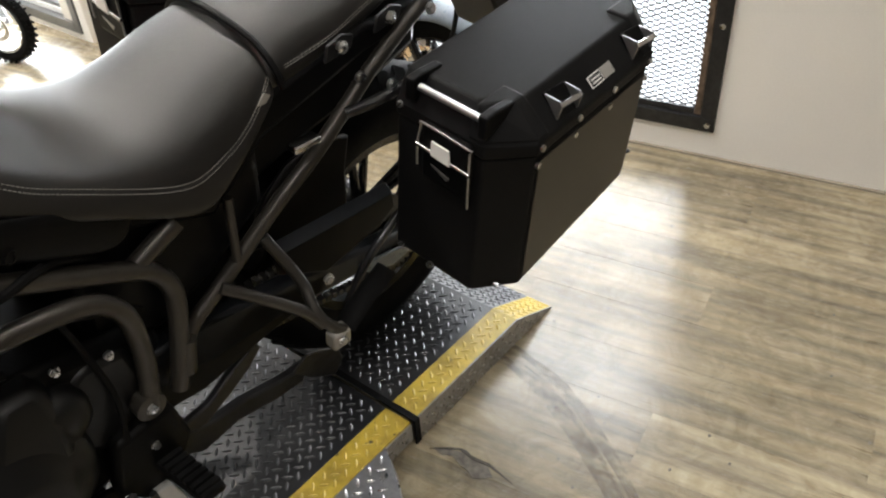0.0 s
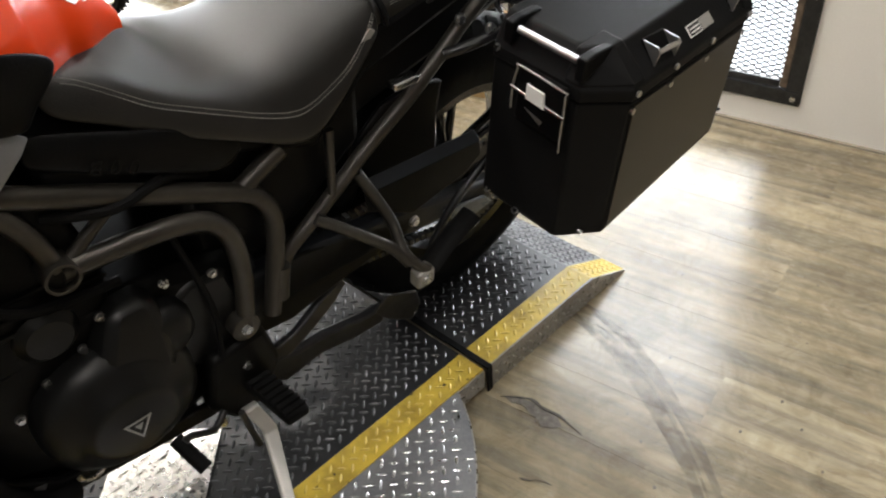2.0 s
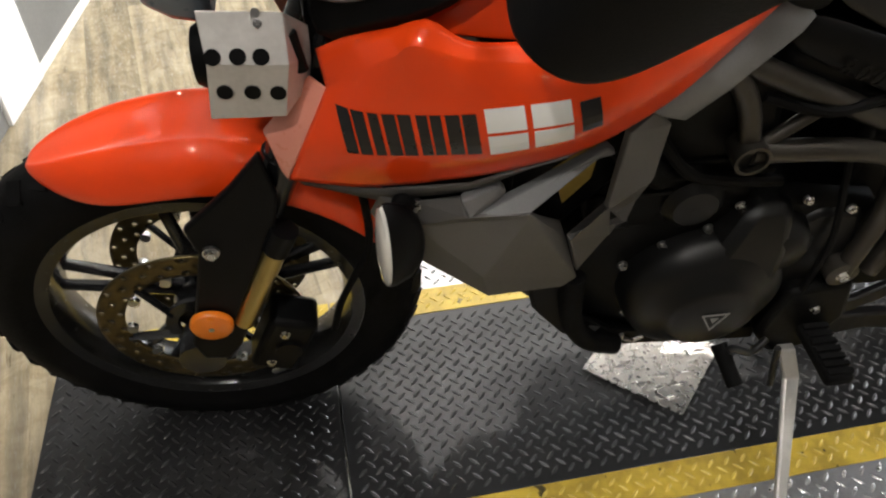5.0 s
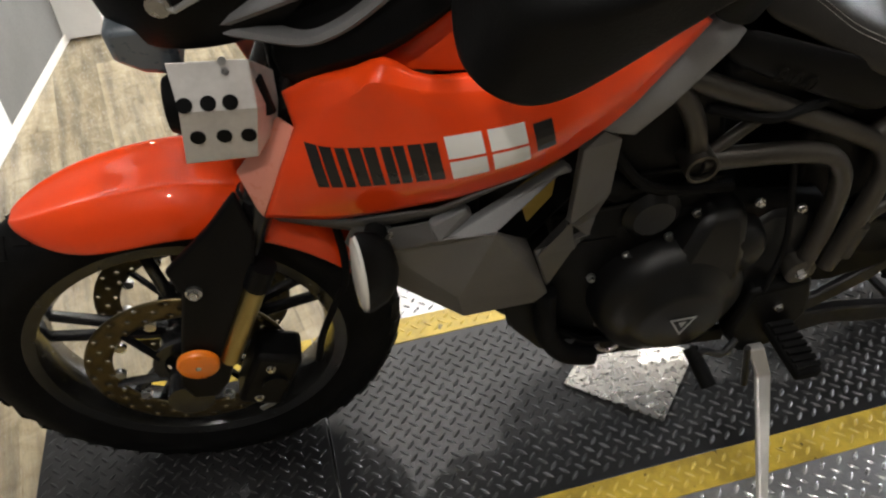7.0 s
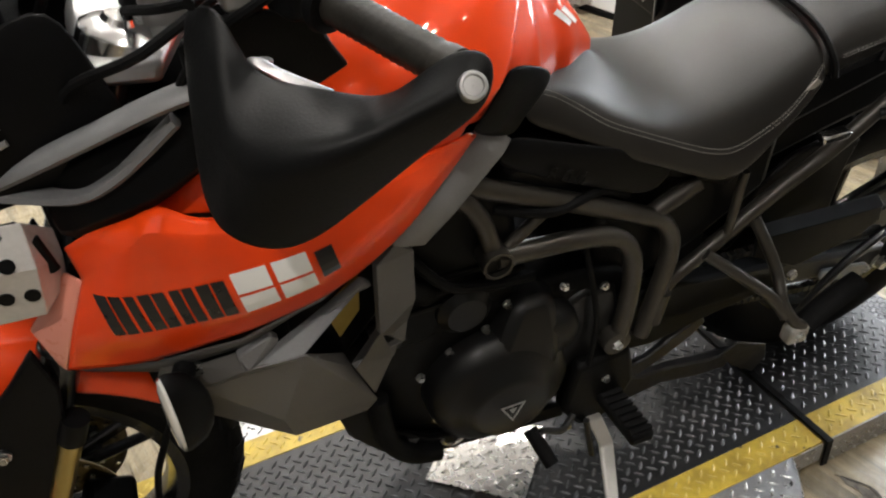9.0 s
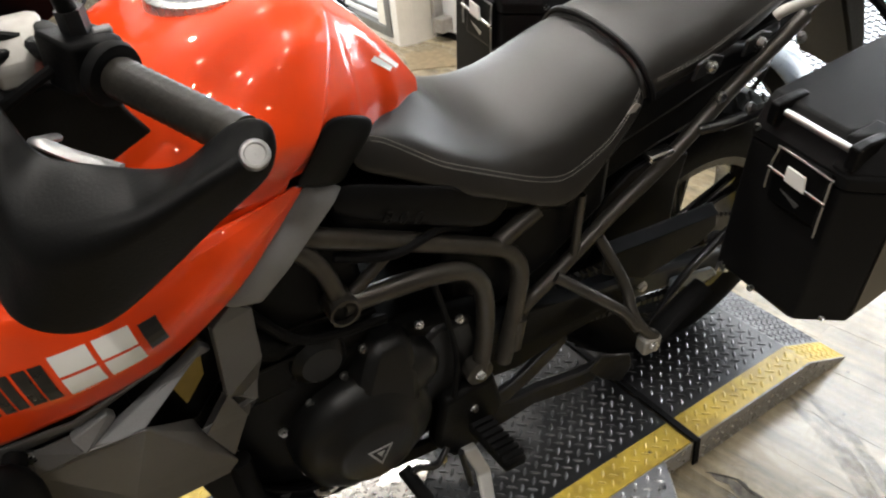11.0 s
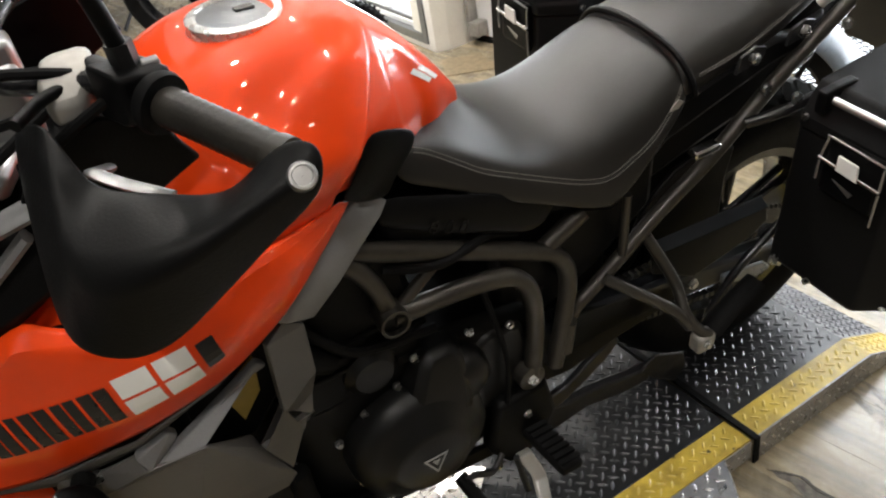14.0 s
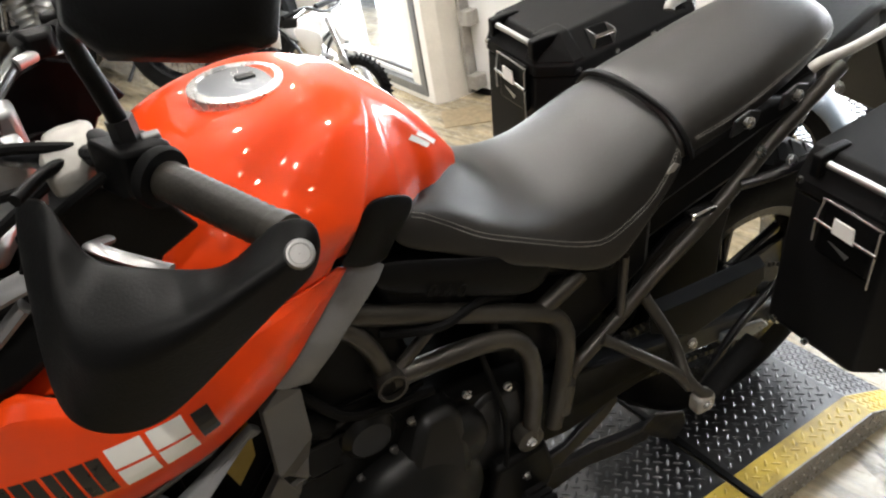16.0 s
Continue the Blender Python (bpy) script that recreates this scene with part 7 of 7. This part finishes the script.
pannier("pannier", "boxy black aluminium pannier with bright clasps, hung beside the rear wheel", False)
pannier("pannier", "boxy black aluminium pannier on the far side of the motorcycle", True)


# ---- other machines and things in the room ----
def spoked_wheel(root, name, m, radius, width, rim_r, n, metal, knobs=0, disc=0.0):
    h = width / 2
    w = part(name, lathe([(rim_r, -h * 0.7), (radius * 0.9, -h), (radius - 0.006, -h * 0.7), (radius, 0), (radius - 0.006, h * 0.7), (radius * 0.9, h), (rim_r, h * 0.7)], m, 40), RUBBER, root, "black tyre")
    part("rim", lathe([(rim_r + 0.004, -h * 0.72), (rim_r - 0.012, -h * 0.6), (rim_r - 0.016, 0), (rim_r - 0.012, h * 0.6), (rim_r + 0.004, h * 0.72), (rim_r - 0.003, 0)], m, 40), metal, w, "metal rim")
    part("hub", lathe([(0.008, -h), (0.03, -h), (0.024, 0), (0.03, h), (0.008, h)], m, 20), metal, w, "metal hub")
    for k in range(n):
        a, b = 2 * math.pi * k / n, 2 * math.pi * (k + (0.9 if k % 2 else -0.9)) / n
        z = h * (0.8 if k % 2 else -0.8)
        part("spoke", tube([m @ Vector((0.028 * math.cos(b), 0.028 * math.sin(b), z)), m @ Vector(((rim_r - 0.008) * math.cos(a), (rim_r - 0.008) * math.sin(a), 0))], 0.0016, 5), metal, w)
    if knobs:
        bm = bmesh.new()
        for k in range(knobs):
            for z in (-0.75, -0.25, 0.25, 0.75):
                mm = m @ Matrix.Rotation(2 * math.pi * (k + (0.5 if abs(z) > 0.5 else 0)) / knobs, 4, "Z") @ pose(radius - 0.004, 0, z * h)
                box(-0.004, -0.006, -h * 0.16, 0.010, 0.006, h * 0.16, bm, mm)
        tagged(part("knobbly_tread", bm, RUBBER, w, "knobbly tread", smooth=False), kind="stuff")
    if disc:
        part("brake_disc", lathe([(disc * 0.7, h * 0.9), (disc, h * 0.9), (disc, h * 0.9 + 0.004), (disc * 0.7, h * 0.9 + 0.004)], m, 36), CHROME, w, "bright brake disc")
    return w


# white pit bike by the glass door: x forward along the bike from the rear wheel
def dirt_bike(m):
    e = empty("dirt_bike", m, "small white off-road motorcycle with knobbly spoked wheels", "motorcycle")
    q = lambda name, bm, mt, lb="", **k: part(name, bm, mt, e, lb, **k)
    wheel_m = lambda x, z, turn=0: Matrix.Translation((x, 0, z)) @ pose(0, 0, 0, 90, 0, turn)
    spoked_wheel(e, "front_wheel", wheel_m(1.0, 0.212), 0.208, 0.07, 0.155, 32, CHROME, 34, 0.08)
    spoked_wheel(e, "rear_wheel", wheel_m(0, 0.195), 0.19, 0.085, 0.13, 28, CHROME, 30)
    for s in (-1, 1):
        q("fork_leg", tube([(1.0, s * 0.062, 0.20), (0.925, s * 0.062, 0.44)], 0.019, 14), SHEEN, "silver fork slider")
        q("fork_tube", tube([(0.925, s * 0.062, 0.44), (0.855, s * 0.062, 0.68)], 0.015, 14), CHROME, "bright fork tube")
        q("radiator_shroud", grid([[(0.86, s * 0.10, 0.60), (0.70, s * 0.11, 0.64), (0.55, s * 0.08, 0.62)], [(0.83, s * 0.125, 0.50), (0.70, s * 0.13, 0.52), (0.56, s * 0.09, 0.56)], [(0.76, s * 0.10, 0.40), (0.68, s * 0.11, 0.44), (0.58, s * 0.08, 0.52)]]), WHITEP, "white plastic shroud", solid=0.004, sub=1)
        q("side_panel", grid([[(0.42, s * 0.08, 0.58), (0.20, s * 0.09, 0.62), (0.02, s * 0.07, 0.66)], [(0.40, s * 0.085, 0.46), (0.22, s * 0.095, 0.50), (0.06, s * 0.07, 0.60)]]), WHITEP, "white side panel", solid=0.004)
        q("swingarm", tube([(0.38, s * 0.06, 0.25), (0.0, s * 0.065, 0.195)], 0.016, 10), SHEEN, "silver swingarm")
        q("frame_tube", tube([(0.84, s * 0.03, 0.58), (0.66, s * 0.08, 0.42), (0.58, s * 0.08, 0.22), (0.42, s * 0.08, 0.20), (0.38, s * 0.08, 0.40), (0.15, s * 0.07, 0.60)], 0.013, 10), STEEL_BLK, "black frame tube")
        q("grip", tube([(0.80, s * 0.24, 0.765), (0.78, s * 0.34, 0.755)], 0.016, 12), RUBBER, "black grip")
        q("lever", tube([(0.83, s * 0.20, 0.765), (0.845, s * 0.31, 0.75)], 0.005, 8), CHROME, "bright lever")
    q("handlebar", tube([(0.79, -0.30, 0.76), (0.82, -0.18, 0.77), (0.845, -0.06, 0.715), (0.845, 0.06, 0.715), (0.82, 0.18, 0.77), (0.79, 0.30, 0.76)], 0.011, 12), BLKGLOSS, "black handlebar")
    q("cross_pad", tube([(0.825, -0.10, 0.755), (0.825, 0.10, 0.755)], 0.02, 14), BLKPL, "black bar pad")
    q("number_board", grid([[(0.895, -0.09, 0.72), (0.915, 0, 0.73), (0.895, 0.09, 0.72)], [(0.925, -0.10, 0.62), (0.95, 0, 0.62), (0.925, 0.10, 0.62)], [(0.955, -0.06, 0.52), (0.975, 0, 0.515), (0.955, 0.06, 0.52)]]), WHITEP, "white front plate, blank", solid=0.004, sub=1)
    q("front_mudguard", grid([[(0.86, -0.05, 0.47), (0.86, 0, 0.49), (0.86, 0.05, 0.47)], [(1.0, -0.06, 0.48), (1.0, 0, 0.51), (1.0, 0.06, 0.48)], [(1.15, -0.05, 0.45), (1.15, 0, 0.475), (1.15, 0.05, 0.45)], [(1.28, -0.02, 0.40), (1.28, 0, 0.41), (1.28, 0.02, 0.40)]]), WHITEP, "white front mudguard", solid=0.004, sub=1)
    q("rear_mudguard", grid([[(0.15, -0.06, 0.64), (0.15, 0, 0.66), (0.15, 0.06, 0.64)], [(-0.05, -0.07, 0.68), (-0.05, 0, 0.71), (-0.05, 0.07, 0.68)], [(-0.28, -0.05, 0.70), (-0.28, 0, 0.73), (-0.28, 0.05, 0.70)]]), WHITEP, "white rear mudguard", solid=0.004, sub=1)
    q("seat", closed_loft([[(x, v, z) for v, z in ((-hw, z0), (hw, z0), (hw * 0.8, z1), (-hw * 0.8, z1))] for x, hw, z0, z1 in ((0.62, 0.04, 0.60, 0.66), (0.45, 0.07, 0.59, 0.665), (0.2, 0.08, 0.62, 0.70), (-0.08, 0.06, 0.68, 0.735))]), VINYL_SIDE, "black seat", bevel=0.015)
    q("fuel_tank", closed_loft([[(x, v, z) for v, z in ((-hw, z0), (hw, z0), (hw * 0.7, z1), (-hw * 0.7, z1))] for x, hw, z0, z1 in ((0.80, 0.07, 0.56, 0.66), (0.68, 0.09, 0.52, 0.69), (0.56, 0.06, 0.58, 0.655))]), WHITEP, "white tank", bevel=0.02)
    q("engine", closed_loft([[(x, v, z) for v, z in ((-hw, z0), (hw, z0), (hw, z1), (-hw, z1))] for x, hw, z0, z1 in ((0.66, 0.06, 0.24, 0.34), (0.58, 0.09, 0.20, 0.40), (0.44, 0.09, 0.20, 0.38), (0.38, 0.06, 0.24, 0.34))]), SHEEN, "silver engine", bevel=0.02)
    q("exhaust", tube([(0.62, 0.07, 0.40), (0.70, 0.09, 0.36), (0.55, 0.12, 0.42), (0.30, 0.12, 0.52), (0.0, 0.12, 0.60)], 0.022, 12), CHROME, "bright exhaust")
    q("side_stand", tube([(0.42, -0.08, 0.21), (0.40, -0.22, 0.006)], 0.010, 8), STEEL_BLK, "black side stand")
    return e


heading = Vector((0.38, -0.925, 0)).normalized()
ang = math.degrees(math.atan2(heading.y, heading.x))
dirt_bike(Matrix.Translation((0.54 - 0.74 * heading.x, 2.68 - 0.74 * heading.y, 0.003)) @ pose(0, 0, 0, 0, 0, ang) @ Matrix.Scale(0.74, 4))


# dark cruisers at the back
def cruiser(m, paint, label):
    e = empty("parked_motorcycle", m, label, "motorcycle", "cruisers along the back")
    q = lambda name, bm, mt, lb="", **k: part(name, bm, mt, e, lb, **k)
    wm = lambda x, z: Matrix.Translation((x, 0, z)) @ pose(0, 0, 0, 90, 0, 0)
    spoked_wheel(e, "front_wheel", wm(1.62, 0.33), 0.325, 0.11, 0.225, 24, BLKGLOSS, 0, 0.10)
    spoked_wheel(e, "rear_wheel", wm(0, 0.33), 0.325, 0.15, 0.215, 24, BLKGLOSS, 0, 0.10)
    for s in (-1, 1):
        q("fork_leg", tube([(1.62, s * 0.09, 0.33), (1.50, s * 0.09, 0.62)], 0.026, 14), SHEEN, "silver fork slider")
        q("fork_tube", tube([(1.50, s * 0.09, 0.62), (1.34, s * 0.09, 0.98)], 0.022, 14), CHROME, "chrome fork tube")
        q("brake_hose", tube([(1.60, s * 0.115, 0.42), (1.66, s * 0.14, 0.55), (1.55, s * 0.13, 0.70), (1.45, s * 0.12, 0.85)], 0.006, 8), SHEEN, "braided hose")
        q("exhaust_pipe", tube([(0.98, s * 0.10, 0.50), (1.06, s * 0.17, 0.42), (0.98, s * 0.19, 0.24), (0.5, s * 0.20, 0.22), (-0.2, s * 0.20, 0.24)], 0.032, 14), CHROME if s > 0 else BLKGLOSS, "exhaust pipe")
        q("side_cover", lathe([(0.0005, 0.03), (0.08, 0.02), (0.10, 0.0), (0.0005, 0.0)], frame_of((0.72, s * 0.13, 0.38), (0, s, 0)), 28), BLKGLOSS, "round black engine cover")
        q("shock", tube([(0.02, s * 0.13, 0.36), (0.12, s * 0.13, 0.62)], 0.025, 12), CHROME, "chrome shock")
        q("mirror", lathe([(0.0005, 0.015), (0.045, 0.012), (0.055, 0.0), (0.0005, 0.0)], frame_of((1.20, s * 0.42, 1.26), (1, 0, 0)), 24), BLKGLOSS, "round black mirror")
        q("mirror_stem", tube([(1.20, s * 0.36, 1.08), (1.22, s * 0.40, 1.18), (1.20, s * 0.42, 1.25)], 0.006, 8), CHROME, "chrome stem")
        q("indicator", lathe([(0.0005, 0.03), (0.02, 0.028), (0.026, 0.0), (0.0005, -0.02)], frame_of((1.42, s * 0.16, 0.82), (1, 0, 0)), 18), AMBER, "amber indicator")
        q("grip", tube([(1.14, s * 0.30, 1.06), (1.08, s * 0.40, 1.04)], 0.017, 12), RUBBER, "black grip")
    q("handlebar", tube([(1.08, -0.40, 1.04), (1.18, -0.25, 1.08), (1.30, -0.08, 1.02), (1.30, 0.08, 1.02), (1.18, 0.25, 1.08), (1.08, 0.40, 1.04)], 0.0125, 12), CHROME, "chrome handlebar")
    q("headlamp", lathe([(0.0005, 0.06), (0.085, 0.05), (0.095, 0.03), (0.08, -0.05), (0.03, -0.09), (0.0005, -0.09)], frame_of((1.46, 0, 0.90), (1, 0, 0)), 30), CHROME, "chrome headlamp")
    q("fuel_tank", closed_loft([[(x, v, z) for v, z in ((-hw, z0), (-hw * 0.5, z0 - 0.02), (hw * 0.5, z0 - 0.02), (hw, z0), (hw * 0.8, z1 - 0.03), (0, z1), (-hw * 0.8, z1 - 0.03))] for x, hw, z0, z1 in ((1.24, 0.06, 0.80, 0.88), (1.12, 0.14, 0.74, 0.92), (0.92, 0.15, 0.72, 0.91), (0.70, 0.07, 0.72, 0.82))]), paint, "glossy dark fuel tank", sub=2)
    for nm, x0, x1, z in (("front_mudguard", 140, 30, 0.33), ("rear_mudguard", 150, 20, 0.33)):
        cx = 1.62 if nm[0] == "f" else 0.0
        rows = [[(cx + r * math.cos(radians(a)), v, z + r * math.sin(radians(a))) for v, r in ((-0.085, 0.30), (-0.08, 0.345), (0, 0.365), (0.08, 0.345), (0.085, 0.30))] for a in range(x1, x0 + 1, 12)]
        q(nm, grid(rows), paint, "glossy dark mudguard", solid=0.004, sub=1)
    q("seat", closed_loft([[(x, v, z) for v, z in ((-hw, z0), (hw, z0), (hw * 0.85, z1), (-hw * 0.85, z1))] for x, hw, z0, z1 in ((0.74, 0.09, 0.68, 0.74), (0.55, 0.16, 0.63, 0.70), (0.30, 0.17, 0.63, 0.71), (0.22, 0.12, 0.70, 0.80), (-0.12, 0.11, 0.71, 0.80))]), VINYL_SIDE, "black seat", bevel=0.02)
    q("crankcase", closed_loft([[(x, v, z) for v, z in ((-hw, z0), (hw, z0), (hw, z1), (-hw, z1))] for x, hw, z0, z1 in ((1.0, 0.10, 0.24, 0.38), (0.85, 0.14, 0.20, 0.46), (0.60, 0.14, 0.20, 0.48), (0.45, 0.10, 0.26, 0.44))]), ENGINE, "black crankcase", bevel=0.02)
    for dx in (-0.16, 0.16):
        cyl_m = frame_of((0.78 + dx * 0.3, 0, 0.44), (dx * 1.6, 0, 0.9))
        q("cylinder", lathe([(0.001, 0.0)] + [(0.085 if k % 2 else 0.068, 0.02 * k) for k in range(1, 13)] + [(0.001, 0.26)], cyl_m, 24), SHEEN if paint is BLKGLOSS else ENGINE, "finned cylinder")
    q("down_tube", tube([(1.30, 0, 0.86), (1.12, 0, 0.50), (1.02, 0, 0.22), (0.45, 0, 0.18)], 0.022, 12), BLKGLOSS, "black frame tube")
    q("side_stand", tube([(0.75, -0.12, 0.20), (0.72, -0.30, 0.006)], 0.012, 8), STEEL_BLK, "black stand")
    return e


MAROON = mat("dark_maroon_paint", (0.035, 0.008, 0.010), 0.2, coat=1.0)
cruiser(pose(-1.10, 5.12, 0.004, 0, 0, -46), BLKGLOSS, "dark chrome-trimmed cruiser motorcycle parked at the back")
cruiser(pose(-0.30, 5.42, 0.004, 0, 0, -60), MAROON, "dark maroon cruiser motorcycle with chrome engine")
cruiser(pose(-0.62, 5.60, 0.004, 0, 0, -52), BLKGLOSS, "dark chrome-trimmed cruiser motorcycle parked at the back")


# front end of a parked scooter beside the window
sc_root = empty("parked_scooter", pose(1.06, 0.78, 0), "parked scooter front end with blue-grey mudguard and black cable", "scooter")
wm = pose(0, 0, 0.21, 90, 0, -70)
spoked_wheel(sc_root, "front_wheel", wm, 0.205, 0.09, 0.13, 12, BLKGLOSS, 0, 0.09)
rows = []
for a in range(10, 151, 14):
    rows.append([wm @ Vector((r * math.cos(radians(a)), r * math.sin(radians(a)), z)) for z, r in ((-0.075, 0.20), (-0.072, 0.225), (-0.03, 0.245), (0.03, 0.245), (0.072, 0.225), (0.075, 0.20))])
part("front_mudguard", grid(rows), BLUEGREY, sc_root, "blue-grey painted mudguard", solid=0.004, sub=1)
for s in (-1, 1):
    part("fork_leg", tube([wm @ Vector((0, 0, s * 0.065)), wm @ Vector((-0.10, 0.28, s * 0.065))], 0.016, 12), BLKGLOSS, sc_root, "black fork leg")
part("steering_stem", tube([wm @ Vector((-0.10, 0.28, 0)), wm @ Vector((-0.20, 0.60, 0))], 0.022, 12), BLKGLOSS, sc_root, "black steering stem")
part("fork_crown", box(-0.03, -0.02, -0.085, 0.03, 0.02, 0.085, m=wm @ pose(-0.10, 0.28, 0)), BLKGLOSS, sc_root, "black fork crown", bevel=0.008)
part("control_cable", tube([wm @ Vector(p) for p in ((0.02, 0.02, 0.06), (0.10, 0.16, 0.10), (0.12, 0.34, 0.09), (0.02, 0.46, 0.05), (-0.12, 0.42, 0.02))], 0.008, 10), RUBBER, sc_root, "black looping cable")

# carton and panel against the wall
bx = empty("cardboard_box", EAST @ pose(-0.16, 1.0, 0, 0, 0, 6), "plain brown closed cardboard box on the floor", "box")
part("carton", box(-0.11, -0.13, 0.001, 0.11, 0.13, 0.22), CARD, bx, "brown corrugated carton", smooth=False, bevel=0.003)
for s in (-1, 1):
    part("flap", box(min(0, s * 0.112), -0.131, 0.2205, max(0, s * 0.112) - 0.001, 0.131, 0.2235), CARD, bx, smooth=False)
pl = empty("white_panel", EAST @ pose(-0.035, 1.02, 0, 0, 0, 0), "white board leaning on the wall beside the window", "panel")
part("board", box(-0.02, -0.07, 0.0005, 0.0, 0.12, 0.72, m=pose(0, 0, 0, 0, 1.2, 0)), WHITEP, pl, "white painted board", smooth=False, bevel=0.003)
structure("trim", box(-0.24, -0.30, 0, 0.012, -0.022, 2.2), WHITEP, "white painted door casing at the end of the grey wall", WEST, bevel=0.004)

MATBROWN = mat("brown_mat", (0.24, 0.185, 0.11), 0.95, col2=(0.18, 0.14, 0.085), scale=40, bump=0.5, bscale=400)
structure("trim", prism([(0.80, 2.45, 0.0006), (0.70, 2.26, 0.0006), (0.93, 2.12, 0.0006), (0.95, 2.36, 0.0006)], (0, 0, 0.004)), MATBROWN, "small brown fibre mat on the floor before the roller door", bevel=0.001)

# worn floor: a torn chip and curved tyre marks
CHIP = mat("torn_floor", (0.17, 0.15, 0.125), 0.9, col2=(0.09, 0.08, 0.07), scale=60, bump=0.6)
structure("trim", prism([(0.005, -0.062, 0.0008), (0.022, -0.088, 0.0008), (0.034, -0.120, 0.0008), (0.030, -0.146, 0.0008), (0.036, -0.175, 0.0008), (0.018, -0.200, 0.0008), (0.004, -0.186, 0.0008), (-0.008, -0.168, 0.0008), (0.002, -0.150, 0.0008), (0.004, -0.128, 0.0008), (0.012, -0.104, 0.0008), (0.002, -0.082, 0.0008)], (0, 0, 0.0006)), CHIP, "torn dark patch in the vinyl floor")
TEAR = mat("tear_edge", (0.085, 0.075, 0.063), 0.9, var=0.3, scale=60)
rim = [(0.000, -0.055), (0.010, -0.066), (0.024, -0.088), (0.035, -0.106), (0.036, -0.120), (0.032, -0.134), (0.033, -0.150), (0.038, -0.176), (0.034, -0.205), (0.028, -0.240)]
wide = [0.0008, 0.002, 0.0035, 0.0028, 0.004, 0.0032, 0.0042, 0.003, 0.0014, 0.0005]
short = [(-0.130, -0.212), (-0.127, -0.222), (-0.122, -0.232), (-0.112, -0.240), (-0.106, -0.254), (-0.104, -0.268)]
for line, widths in ((rim, wide), (short, [0.0006, 0.0034, 0.0026, 0.001, 0.0018, 0.0006])):
    structure("trim", grid([[(x - w, y + 0.3 * w, 0.0016) for (x, y), w in zip(line, widths)], [(x + w, y - 0.3 * w, 0.0016) for (x, y), w in zip(line, widths)]]), TEAR, "dark curled edge of the torn vinyl floor", solid=0.0008)
rng_d = random.Random(3)
bm = bmesh.new()
for k in range(90):
    x, y, r = rng_d.uniform(-0.1, 1.25), rng_d.uniform(-1.0, 1.0), rng_d.uniform(0.0015, 0.0055)
    if y > -0.05 and x < 0.55:
        continue
    a0 = rng_d.uniform(0, 6.28)
    prism([(x + r * rng_d.uniform(0.5, 1.3) * math.cos(a0 + 1.2566 * i), y + 0.7 * r * math.sin(a0 + 1.2566 * i), 0.0002) for i in range(5)], (0, 0, 0.0009), bm)
tagged(part("floor_debris", bm, CHIP, None, smooth=False), "small dark crumbs scattered over the plank floor", "debris", kind="stuff")
SCUFF = mat("tyre_scuff", (0.10, 0.09, 0.08), 0.6, col2=(0.05, 0.045, 0.04), scale=40)
nodes, links = SCUFF.node_tree.nodes, SCUFF.node_tree.links
grime = nodes.new("ShaderNodeTexNoise")
grime.inputs["Scale"].default_value, grime.inputs["Detail"].default_value = 16.0, 5
span = nodes.new("ShaderNodeMapRange")
span.inputs[1].default_value, span.inputs[2].default_value, span.inputs[3].default_value, span.inputs[4].default_value = 0.35, 0.75, 0.0, 0.24
links.new(grime.outputs["Fac"], span.inputs[0])
links.new(span.outputs[0], nodes["Principled BSDF"].inputs["Alpha"])


def scuff(mid, width, label):
    pts = smooth_path([(x, y, 0.0007) for x, y in mid], 8)
    rows = []
    for i, p in enumerate(pts):
        d = (pts[min(i + 1, len(pts) - 1)] - pts[max(i - 1, 0)]).normalized()
        n = Vector((-d.y, d.x, 0)) * width * (0.35 + 0.65 * math.sin(math.pi * (i + 0.5) / len(pts)))
        rows.append([p - n, p + n])
    structure("trim", grid(rows), SCUFF, label, solid=0.0003)


ARC = ((0.30, -0.02), (0.285, -0.08), (0.268, -0.15), (0.225, -0.24), (0.165, -0.34), (0.10, -0.43), (0.02, -0.52))
scuff(ARC, 0.018, "curved dark tyre mark on the floor")
scuff([(x + 0.045, y - 0.005) for x, y in ARC], 0.014, "curved dark tyre mark on the floor")
scuff([(x + 0.022, y) for x, y in ARC[1:]], 0.005, "faint curved tyre mark on the floor")


# ---- floor planks, last ----
plank_w, plank_l = 0.152, 1.22
plank_mesh = bpy.data.meshes.new("plank")
bm = box(0, 0, -0.004, plank_w, plank_l, 0.0)
bmesh.ops.bevel(bm, geom=[e for e in bm.edges if all(v.co.z > -0.001 for v in e.verts)], offset=0.00035, segments=1, affect="EDGES")
bm.to_mesh(plank_mesh)
bm.free()
plank_mesh.materials.append(PLANK)
lay = pose(0.2, -0.4, 0, 0, 0, 9.4)
for i in range(-22, 16):
    shift = (i * 0.41) % plank_l
    for j in range(-4, 8):
        p = lay @ Vector((i * plank_w, j * plank_l - shift, 0))
        c = lay @ Vector(((i + 0.5) * plank_w, (j + 0.5) * plank_l - shift, 0))
        if not (-2.7 < c.x < 1.75 and -2.4 < c.y < 6.4):
            continue
        ob = new("plank", plank_mesh)
        ob.matrix_world = Matrix.Translation(p) @ lay.to_3x3().to_4x4()
        ob.parent = floor
